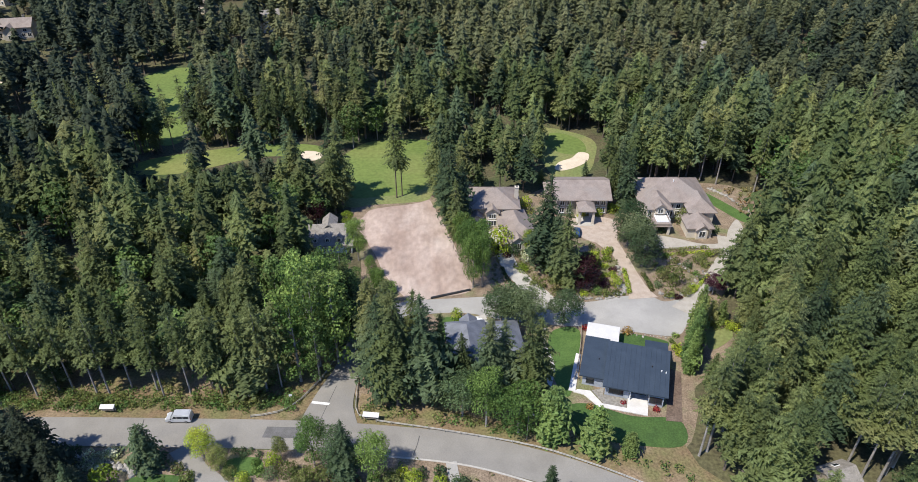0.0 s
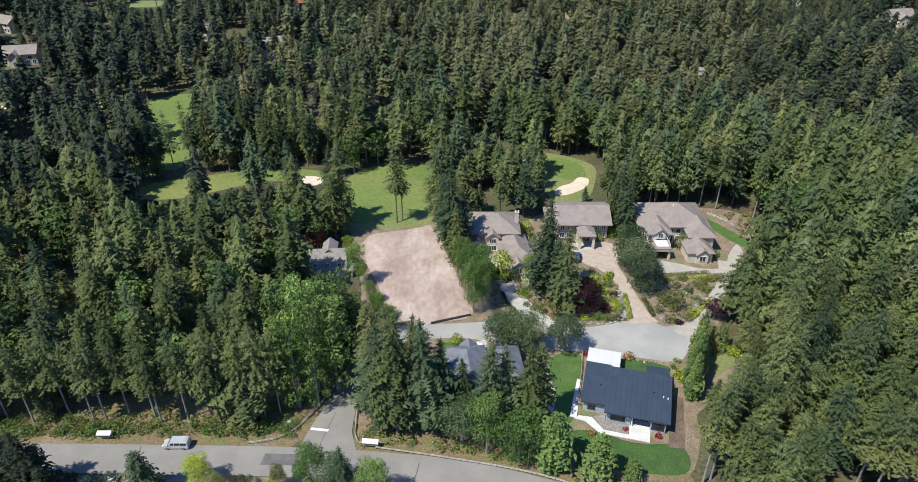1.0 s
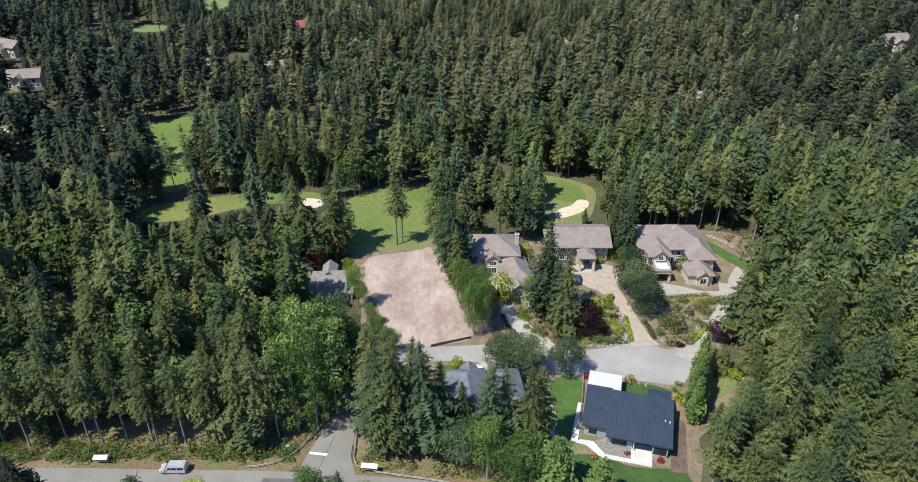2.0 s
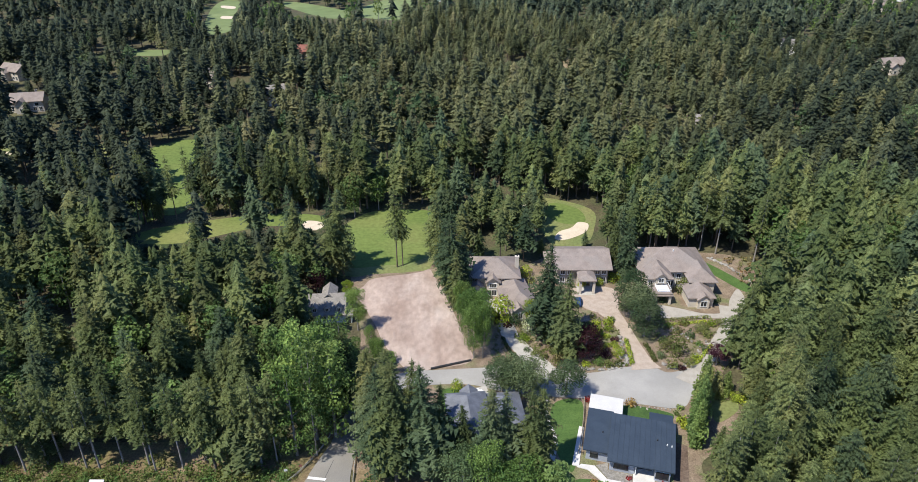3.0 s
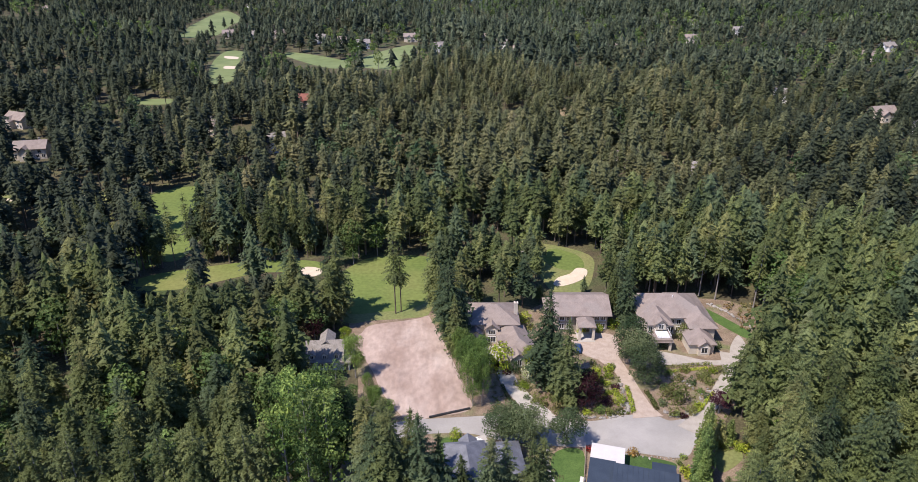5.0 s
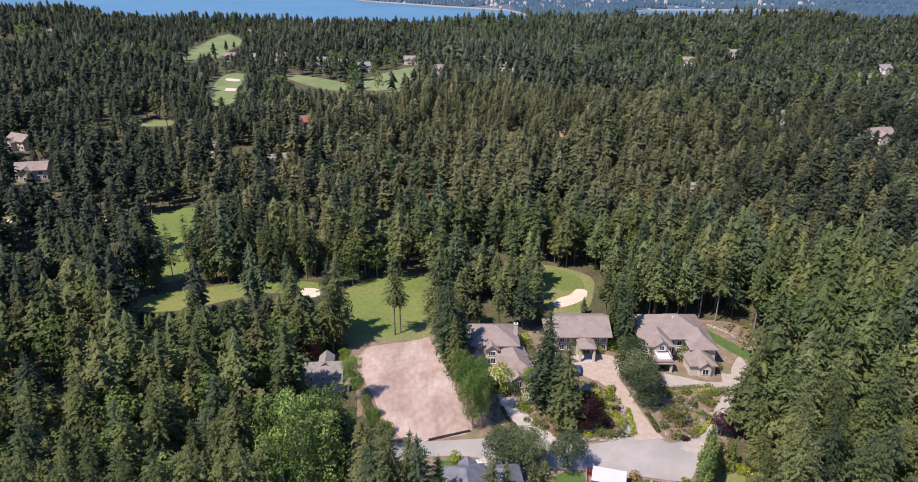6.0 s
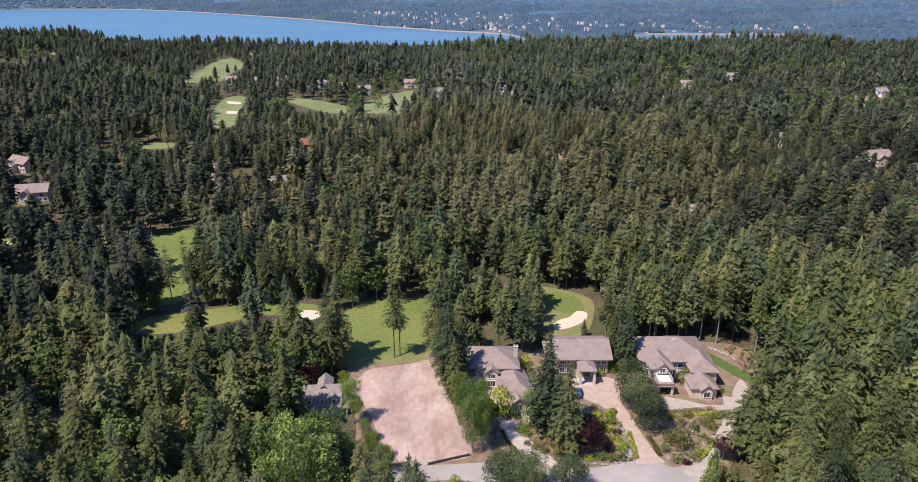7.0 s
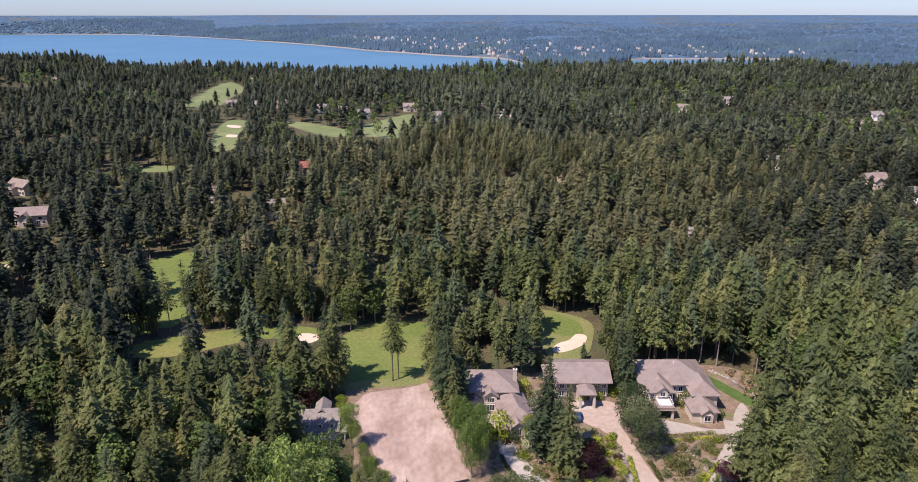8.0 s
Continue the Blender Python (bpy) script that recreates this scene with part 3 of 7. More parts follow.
def land_sheet():
    azs = sorted(set([a for a in range(-180, 180, 8) if abs(a) > 62] + [a * 1.25 for a in range(-50, 51)]))
    fixed = [60, 160, 300, 500, 800, 1150]
    rings = 30
    V, F, S = [(0, 0, 0)], [], []
    for a in azs:
        n0, n1 = near_shore(a), far_shore(a)
        rs = fixed + [n0 * 0.91, n0 * 0.94, n0 * 0.97, n0 - 6, n0 + 6, n1 - 8, n1 + 8] + [n1 + 8 + (4890 - n1 - 8) * ((k + 1) / rings) ** 1.2 for k in range(rings)]
        for r in rs:
            V.append((r * math.sin(radians(a)), r * math.cos(radians(a)), land_height(a, r)))
    m = len(fixed) + 7 + rings
    n = len(azs)
    for i in range(n):
        j = (i + 1) % n
        F.append((0, 1 + j * m, 1 + i * m))
        S.append(0)
        for k in range(m - 1):
            a, b = 1 + i * m + k, 1 + j * m + k
            F.extend([(a, b, b + 1), (a, b + 1, a + 1)])
            S.extend([1 if k > 11 else 0] * 2)
    me = mesh_from("ground", V, F, [FOREST_FLOOR, HAZED_SLOPE], S)
    return tagged(new("ground", me), "dark forest floor running out to wooded hills painted haze-blue", "ground", kind="structure")


land_sheet()
bm = bmesh.new()
ring = [(a, bm.verts.new(((near_shore(a) - 5) * math.sin(radians(a)), (near_shore(a) - 5) * math.cos(radians(a)), -0.6)),
         bm.verts.new(((far_shore(a) + 2) * math.sin(radians(a)), (far_shore(a) + 2) * math.cos(radians(a)), -0.6))) for a in [k * 1.25 for k in range(-49, 50)]]
for (a, p, q), (b, r, s) in zip(ring, ring[1:]):
    bm.faces.new((p, r, s, q))
bmesh.ops.recalc_face_normals(bm, faces=bm.faces)
tagged(part("water", bm, WATER), "calm blue lake between wooded shores", "lake", kind="structure")

# pale beach line along the far shore
bm = bmesh.new()
last = None
for k in range(-25, 27):
    a = k * 1.25
    r = far_shore(a)
    w = 2
    s, c = math.sin(radians(a)), math.cos(radians(a))
    row = (bm.verts.new(((r - 6) * s, (r - 6) * c, -0.4)), bm.verts.new(((r + w) * s, (r + w) * c, 2.6)))
    if last:
        bm.faces.new((last[0], row[0], row[1], last[1]))
    last = row
tagged(part("beach", bm, ROOF_SHAKE), "thin pale beach along the far lake shore", "beach", kind="structure")


def far_woods():
    """Small ragged spires that clothe the hills beyond the lake."""
    rng = random.Random(5)
    V, F = [], []
    for _ in range(20000):
        az = rng.uniform(-35, 35)
        b = far_shore(az)
        r = b + 16 + (3700 - b) * rng.random() ** 1.6 if b < 3400 else b + 16 + 900 * rng.random()
        if r > 4750:
            continue
        x, y = r * math.sin(radians(az)), r * math.cos(radians(az))
        if noise.noise(Vector((x * 0.006, y * 0.006, 3))) > 0.34 and r < 3000:
            continue
        z = land_height(az, r) - 2
        h = rng.uniform(9, 18) * (1.0 + 0.5 * noise.noise(Vector((x * 0.003, y * 0.003, 9)))) * max(0.3, 1 - (r - b) / 2400)
        w = rng.uniform(3.2, 6) * (1 + (r - 1700) / 2600)
        tip = len(V)
        V.append((x, y, z + h))
        for k in range(5):
            a = 1.2566 * k + rng.uniform(-0.4, 0.4)
            q = w * rng.uniform(0.7, 1.25)
            V.append((x + q * math.cos(a), y + q * math.sin(a), z + h * rng.uniform(0.05, 0.3)))
        for k in range(5):
            F.append((tip, tip + 1 + k, tip + 1 + (k + 1) % 5))
    tagged(new("far_woods", mesh_from("far_woods", V, F, [HAZED_TREES])), "woods painted haze-blue on the hills beyond the lake", "woods", kind="stuff")


far_woods()


def shore_village():
    """Far pale houses among the trees over the lake."""
    rng = random.Random(8)
    V, F, S = [], [], []
    spots = []
    for _ in range(18):
        spots.append((rng.uniform(-16, 5), rng.uniform(12, 60)))
    for _ in range(120):
        spots.append((rng.gauss(0, 4.6), 20 + 520 * rng.random() ** 1.4))
    for _ in range(16):
        spots.append((rng.gauss(10.6, 0.7), rng.uniform(20, 420)))
    for _ in range(52):
        spots.append((rng.uniform(13, 30), 12 + 260 * rng.random() ** 2))
    for az, off in spots:
        if abs(az) > 33:
            continue
        r = far_shore(az) + off
        x, y, z = r * math.sin(radians(az)), r * math.cos(radians(az)), land_height(az, r)
        w, d, h, up = rng.uniform(2.4, 5.2), rng.uniform(3, 4.5), rng.uniform(0, 2.4), rng.uniform(1.8, 3)
        z += rng.uniform(3, 8) if off > 60 else rng.uniform(-1, 1)
        n = len(V)
        V.extend([(x - w, y - d, z - 14), (x + w, y - d, z - 14), (x + w, y + d, z - 14), (x - w, y + d, z - 14), (x - w, y - d, z + h * 0.5), (x + w, y - d, z + h * 0.5),
                  (x + w, y + d, z + h * 0.5), (x - w, y + d, z + h * 0.5), (x - w, y, z + h * 0.5 + up), (x + w, y, z + h * 0.5 + up)])
        F.extend([(n, n + 1, n + 5), (n, n + 5, n + 4), (n + 1, n + 2, n + 6), (n + 1, n + 6, n + 5), (n + 3, n, n + 4), (n + 3, n + 4, n + 7),
                  (n + 4, n + 5, n + 9), (n + 4, n + 9, n + 8), (n + 7, n + 8, n + 9), (n + 7, n + 9, n + 6), (n + 5, n + 6, n + 9), (n + 7, n + 4, n + 8)])
        k = 1 if rng.random() < 0.55 else 2
        S.extend([0] * 6 + [k] * 4 + [0] * 2)
    tagged(new("shore_village", mesh_from("shore_village", V, F, [CONCRETE, ROOF_GREY, CULDESAC], S)), "tiny pale houses scattered along the far shore", "houses", kind="stuff")


shore_village()

# ------------------------------------------------------------ the plan: roads, lots and openings
MAIN_ROAD = [(-150, 86), (-90, 88), (-55, 87.8), (-30, 87.2), (-14, 86), (0, 84.2), (12, 81), (24, 76.5), (40, 68), (60, 55)]
LANE = [(-25.5, 88, 13), (-25.6, 95, 8.6), (-24, 104, 5.6), (-22.6, 112, 5.2), (-21, 124, 5), (-21.6, 131, 4)]
LOT = [(-29.4, 162.4), (-27.8, 166.4), (-26.0, 170.4), (-21, 172.2), (-16.4, 173.2), (-12, 174.6), (-9.2, 176.2), (-7.8, 173), (-4.6, 163.4), (1.8, 140), (2.7, 132), (-5.7, 129.4), (-12.1, 128.5), (-18.7, 138.1), (-22.8, 148.6)]
CULDESAC_OUT = [(-21, 124), (-12, 128), (-5.7, 128.6), (6.5, 129.6), (16.7, 130.4), (23, 129), (30.7, 127.6), (39.8, 129.8), (46, 130), (49.3, 127.8), (54, 128.4), (55.5, 124),
                (52.3, 119), (48.5, 115.4), (38, 117.2), (29, 118.6), (20, 119.4), (10, 121), (2, 123.4), (-8, 123), (-16, 120)]
DRIVE_WEST = [(12.0, 147.5, 4.2), (13.2, 142, 4.4), (16, 136, 4.6), (19.2, 130, 6.0), (20, 127, 8)]
DRIVE_MID = [(38.5, 160, 9), (40.2, 154, 6), (42.4, 147.5, 3.6), (43.4, 140, 3.8), (44.1, 133.5, 4.6), (44.6, 129, 7.5)]
DRIVE_EAST = [(74, 156, 6), (71, 148, 4), (67.4, 142.6, 3.4), (62.6, 136, 3.4), (57, 128.8, 4.2), (53, 124, 6)]
COURT_MID = [(32.4, 165.5), (43.4, 165.5), (44, 158), (41.8, 152.6), (37.4, 153), (33, 157)]
COURT_EAST = [(53, 157), (60, 155), (66, 152.6), (72, 153.5), (75.5, 160), (79.5, 165), (79, 158), (73, 151), (62, 150.6), (53, 151)]
GOLF_MAIN = [(-44, 197), (-38, 208), (-29.8, 217), (-10, 217), (-8, 202), (-9.5, 187.8), (-14, 180.5), (-24, 178.5), (-33, 177.5), (-40, 186)]
GOLF_APRON = [(-40, 177), (-40, 188), (-25, 184), (-10, 187), (-9, 177), (-16, 174.6), (-26, 173.4), (-32, 172)]
GOLF_STRIP = [(-108, 194), (-103, 203), (-85, 210), (-66, 215), (-48, 213), (-46, 204), (-66, 205), (-90, 193)]
GOLF_WEST = [(-136, 268), (-132, 286), (-116, 290), (-100, 250), (-97, 219), (-104, 214), (-112, 226), (-122, 250)]
GOLF_FARWEST = [(-205, 270), (-200, 285), (-165, 287), (-150, 281), (-152, 268), (-180, 267)]
GOLF_LEFT = [(-130, 222), (-112, 228), (-104, 214), (-112, 205), (-128, 210)]
GOLF_GREEN = [(16, 223), (30, 229), (46.5, 219), (45, 203), (40, 192), (31, 190), (27, 204), (26, 215)]
GAP_NORTH = [(-36, 232), (-26, 236), (-24, 262), (-34, 262)]
FIELDS = [[(-330, 830), (-368, 1110), (-305, 1000), (-296, 915), (-284, 815)],
          [(-226, 640), (-232, 700), (-212, 690), (-196, 610), (-180, 545), (-198, 540)],
          [(-92, 618), (-84, 680), (-50, 745), (-42, 690), (-46, 603), (-70, 598)],
          [(-168, 672), (-160, 690), (-104, 640), (-98, 606), (-118, 606)],
          [(-222, 462), (-220, 476), (-200, 476), (-200, 460)]]
DRY_FIELD = [(64, 428), (67, 441), (63, 452), (72, 458), (77, 447), (74, 431)]
HOME_AREA = [(-21, 97), (0, 96), (20, 87), (40, 83), (47, 92), (49, 100), (57, 104), (62, 112), (60, 122), (64, 130), (72, 138), (78, 148), (84, 158), (92, 172),
             (86, 184), (74, 187), (60, 186), (48, 184), (28, 184), (18, 178), (2, 179), (-5, 184), (-30, 178), (-30, 160), (-26, 146), (-24, 130), (-21, 118)]
OLD_HOUSE_AREA = [(-43, 143), (-43, 160), (-27, 162), (-26, 143)]

tagged(sheet("road", ribbon(MAIN_ROAD, 7.0), 0.10, ASPHALT, "worn grey asphalt road with a slight bend", "road", rounded=False), kind="structure")
sheet("road", ribbon(LANE, 5), 0.14, ASPHALT, "grey asphalt lane joining the main road", "lane", rounded=False)
sheet("road", CULDESAC_OUT, 0.12, CULDESAC, "pale asphalt cul-de-sac turning area", "cul-de-sac")
sheet("driveway", ribbon(DRIVE_WEST, 4), 0.17, CONCRETE, "pale concrete driveway up to the brown-roofed house", "driveway", rounded=False)
sheet("driveway", ribbon(DRIVE_MID, 4), 0.17, PAVER, "tan brick-paved driveway between planted beds", "driveway", rounded=False)
sheet("driveway", ribbon(DRIVE_EAST, 4), 0.17, GRAVEL, "pale driveway curving up to the eastern house", "driveway", rounded=False)
sheet("forecourt", COURT_MID, 0.20, PAVER, "tan paved forecourt before a portico", "forecourt")
sheet("forecourt", COURT_EAST, 0.20, GRAVEL, "pale gravel forecourt of a large house", "forecourt")
sheet("home_grounds", HOME_AREA, 0.04, MULCH, "brown mulched garden ground round the houses", "garden ground")
sheet("verge", [(-160, 89), (-90, 90.4), (-55, 90.4), (-33, 90.6), (-29.5, 94), (-27, 103), (-25, 112), (-29, 112), (-34, 106), (-60, 105), (-90, 105), (-160, 104)], 0.05, VERGE,
      "dry brown verge beside the road", "verge", rounded=False)
sheet("verge", [(-21, 91), (-19.5, 89.6), (0, 87), (14, 83.5), (27, 78.5), (42, 70), (56, 62), (58, 66), (44, 80), (42, 87), (22, 90), (0, 95), (-20, 98)], 0.05, VERGE,
      "dry grassy verge behind a low rail", "verge", rounded=False)
sheet("garden_ground", [(-100, 60), (-100, 84.3), (-55, 84.2), (-30, 83.6), (-14, 82.4), (0, 80.6), (11, 77.4), (24, 71), (34, 60)], 0.05, MULCH,
      "mulched front gardens below the road", "garden ground", rounded=False)

# graded lot: a gently uneven sheet with ruts
def graded_lot():
    pts = smooth_line(LOT, 5)
    bm = bmesh.new()
    xs = [p[0] for p in pts]
    ys = [p[1] for p in pts]
    step = 0.8
    nx, ny = int((max(xs) - min(xs)) / step) + 2, int((max(ys) - min(ys)) / step) + 2
    gx, gy = np.meshgrid(min(xs) + np.arange(nx) * step, min(ys) + np.arange(ny) * step)
    ok = inside(pts, gx, gy)
    grid = {}
    for j in range(ny):
        for i in range(nx):
            if ok[j, i]:
                x, y = float(gx[j, i]), float(gy[j, i])
                edge = min(1.0, min(math.hypot(x - px, y - py) for px, py in pts) / 4)
                z = 0.09 + edge * (0.26 + 0.16 * abs(noise.noise(Vector((x * 0.75 + y * 0.2, y * 0.16, 9)))) + 0.36 * noise.noise(Vector((x * 0.12, y * 0.07, 0))) + 0.2 * noise.noise(Vector((x * 0.55, y * 0.2, 4))) + 0.05 * noise.noise(Vector((x * 1.3, y * 1.1, 7))))
                grid[i, j] = bm.verts.new((x, y, z))
    for (i, j), v in list(grid.items()):
        q = [grid.get(k) for k in ((i, j), (i + 1, j), (i + 1, j + 1), (i, j + 1))]
        if all(q):
            bm.faces.new(q)
    for f in bm.faces:
        f.smooth = True
    tagged(part("bare_lot", bm, DIRT), "cleared building lot of pinkish graded bare earth", "bare lot", kind="structure")


sheet("lot_edge", LOT, 0.08, DIRT, "bare earth round the graded lot", "bare earth")
graded_lot()
for outline, z, m, text in ((GOLF_APRON, 0.07, ROUGH_GRASS, "yellowish rough at the end of a fairway"), (GOLF_MAIN, 0.10, FAIRWAY, "mown green golf fairway among firs"),
                            (GOLF_STRIP, 0.07, FAIRWAY, "narrow stretch of golf fairway between trees"), (GOLF_WEST, 0.07, FAIRWAY, "sunlit golf fairway behind the firs"),
                            (GOLF_LEFT, 0.09, FAIRWAY, "mown grass among fir trunks"), (GOLF_FARWEST, 0.07, ROUGH_GRASS, "distant golf rough with bunkers"),
                            (GAP_NORTH, 0.07, FAIRWAY, "glimpse of fairway between firs"), (GOLF_GREEN, 0.07, ROUGH_GRASS, "golf green surround with a bunker")):
    sheet("golf_grass", outline, z, m, text, "golf grass")
sheet("putting_green", [(30, 214), (33, 224), (42, 219), (43, 209), (36, 207)], 0.12, FAIRWAY, "smooth putting green beside a bunker", "putting green")
for i, outline in enumerate(FIELDS):
    sheet("golf_grass", outline, 0.1, FAR_FIELD, "open pale green field among distant woods", "field")
sheet("dry_field", DRY_FIELD, 0.1, BROWN_FIELD, "small brown clearing in the forest", "clearing")
BUNKERS = [[(-53.4, 205), (-52.6, 209), (-48.6, 208.6), (-45.8, 206), (-47, 202.6), (-51, 202.4)],
           [(31, 196.2), (33, 201), (37.5, 204), (40.5, 208.2), (43.6, 207), (42.6, 202.2), (39.4, 198.4), (34, 195.2)],
           [(22.6, 220), (24, 223.6), (28.6, 223), (28, 220.2)],
           [(-197, 273), (-193, 278), (-184, 279), (-172, 276.4), (-178, 273), (-186, 273.6)], [(-169, 275), (-168, 280), (-158, 281), (-157, 276)],
           [(-220, 655), (-224, 668), (-210, 662), (-208, 650)], [(-204, 600), (-206, 612), (-194, 608), (-194, 598)]]
for outline in BUNKERS:
    sheet("bunker", outline, 0.16, SAND, "pale sand bunker set in golf grass", "bunker", kind="structure")
sheet("lawn", [(19.6, 104), (20.6, 116.4), (27.4, 117.4), (24.6, 103.6), (22, 97)], 0.10, LAWN, "striped green lawn beside the house", "lawn")
sheet("lawn", [(21, 94), (22, 88), (30, 85.4), (42, 84.6), (43, 91), (34, 92), (26, 95.2)], 0.10, LAWN_SHADED, "green lawn below the modern house", "lawn")
sheet("lawn", [(33, 110.4), (35.6, 116.4), (46, 114), (45.4, 111), (40, 107)], 0.10, LAWN_SHADED, "small front lawn beside the roof", "lawn")
sheet("lawn", [(-4, 115), (-4, 121.6), (3.4, 120.8), (4, 116)], 0.10, LAWN, "front lawn with a round bush", "lawn")
sheet("lawn", [(30.4, 141), (31, 148), (36, 148), (36, 141)], 0.10, LAWN, "small lawn in a garden of shrubs", "lawn")
sheet("lawn", [(55.4, 111), (56.4, 117.6), (61.6, 117.8), (61.2, 114.6)], 0.10, ROUGH_GRASS, "small patch of dry lawn", "lawn")
sheet("lawn", [(72, 180), (75, 181), (84, 166), (81.4, 163.6), (77, 170)], 0.10, LAWN, "strip of lawn along the house", "lawn")
sheet("lawn", [(-60, 73), (-58.6, 77.6), (-50, 77.8), (-46.6, 74)], 0.10, LAWN_SHADED, "small garden lawn below the road", "lawn")
sheet("lawn", [(-42, 78), (-42.6, 81.4), (-37, 81.8), (-36, 78.4)], 0.10, LAWN, "small lawn between clipped shrubs", "lawn")
sheet("driveway", ribbon([(-52, 84.4, 5), (-48, 79.6, 3.6), (-42, 75, 3.6), (-38, 70, 3.6)], 4), 0.12, ASPHALT, "concrete driveway below the road", "driveway", rounded=False)
sheet("driveway", ribbon([(-1.5, 81, 2), (-0.6, 76, 2), (1, 70, 2)], 4), 0.12, CULDESAC, "pale paved path below the road", "path", rounded=False)
sheet("driveway", ribbon([(3.6, 122, 5), (5.6, 117, 4.4), (7, 112, 4)], 4), 0.17, CONCRETE, "short pale driveway beside the grey-roofed house", "driveway", rounded=False)
sheet("path", ribbon([(19.4, 120, 1.8), (18.4, 113, 1.8), (19.6, 106, 1.6), (18, 99, 1.6)], 2), 0.17, CONCRETE, "curving pale path beside a lawn", "path", rounded=False)
sheet("road_patch", [(-37.6, 86.6), (-37.2, 89.2), (-30.6, 89), (-31, 86.4)], 0.150, ASPHALT_PATCH, "dark repair patch in the asphalt", "road patch", rounded=False)
sheet("stop_line", [(-29.8, 95.2), (-29.6, 95.8), (-26, 95.3), (-26.2, 94.7)], 0.150, LINE, "white stop line across the lane", "stop line", rounded=False)
for k, line in enumerate(([(-27.6, 88.2), (-27.0, 92), (-26.2, 96), (-25.4, 100)], [(-8.6, 82.4), (-8.0, 84.6), (-7.6, 87)], [(-62, 85), (-61.4, 88), (-61.8, 91)])):
    sheet("crack", ribbon(line, 0.12), 0.147, CRACK, "dark sealed crack across the asphalt", "road crack", rounded=False)
sheet("road_edge", ribbon([(-14, 82.3), (0, 80.5), (11, 77.3), (24, 72)], 0.35), 0.15, CONCRETE, "pale edge strip along the asphalt road", "kerb", rounded=False)

# ------------------------------------------------------------ forest
OPEN = [smooth_line(p, 4) for p in (LOT, CULDESAC_OUT, GOLF_MAIN, GOLF_STRIP, GOLF_WEST, GOLF_FARWEST, GOLF_LEFT, GOLF_GREEN, GAP_NORTH, HOME_AREA, OLD_HOUSE_AREA, DRY_FIELD, *FIELDS)]
OPEN += [[(-35, 88), (-35, 99), (-29, 104), (-20, 112), (-17, 88)], [(62, 70), (81, 70), (82, 83), (70, 84), (62, 80)], ribbon(LANE, 5), [(-160, 60), (-160, 96), (-30, 96), (-21, 96), (0, 96), (20, 90), (44, 84), (46, 74), (62, 60)]]
# areas kept visible from the camera; trees in front are cut to suit
KEPT_IN_VIEW = [smooth_line(p, 4) for p in (LOT, [(-33.6, 186), (-34, 210), (-25.5, 216), (-12.7, 216), (-10, 188), (-14, 178.8), (-18, 175), (-25.5, 174.5)], GOLF_STRIP, GOLF_WEST, [(27, 196), (40, 191), (50, 206), (47, 221), (38, 217), (30, 206)], DRY_FIELD, *FIELDS)]
KEPT_IN_VIEW += [[(46.6, 104), (51, 117), (62, 118), (62, 114), (55, 109), (50, 103)], [(66, 113), (66, 118), (70, 118), (70, 113)], [(-40.5, 146), (-40.5, 160), (-27.5, 160), (-27.5, 146)], [(52, 120), (72, 150), (84, 176), (60, 182), (52, 150)]]
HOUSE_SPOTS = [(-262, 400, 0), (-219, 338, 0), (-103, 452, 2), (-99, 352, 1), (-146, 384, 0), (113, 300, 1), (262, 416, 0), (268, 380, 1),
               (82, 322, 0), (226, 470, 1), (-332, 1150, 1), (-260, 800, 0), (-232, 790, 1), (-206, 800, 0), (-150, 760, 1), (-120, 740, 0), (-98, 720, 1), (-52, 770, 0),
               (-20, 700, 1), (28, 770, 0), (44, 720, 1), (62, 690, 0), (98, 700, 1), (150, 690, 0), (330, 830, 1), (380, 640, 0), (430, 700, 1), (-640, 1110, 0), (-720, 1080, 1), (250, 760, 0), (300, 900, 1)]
KEPT_IN_VIEW += [[(x - 2.5, y - 3), (x + 2.5, y - 3), (x + 2.5, y + 1), (x - 2.5, y + 1)] for x, y, k in HOUSE_SPOTS[2:] if not 70 < x < 120 and not -150 < x < -140]
KEPT_IN_VIEW += [[(256, 409), (267, 409), (267, 416), (256, 416)], [(259, 368), (277, 368), (277, 382), (259, 382)]]
KEPT_IN_VIEW += [[(-700, 1040), (-620, 1040), (-640, 1115), (-730, 1100)]]
KEPT_IN_VIEW += [[(x - 7, y - 10), (x + 7, y - 10), (x + 7, y + 5), (x - 7, y + 5)] for x, y, k in HOUSE_SPOTS[:2]]
OPEN += [[(x - 9, y - 9), (x + 9, y - 9), (x + 9, y + 9), (x - 9, y + 9)] for x, y, k in HOUSE_SPOTS]


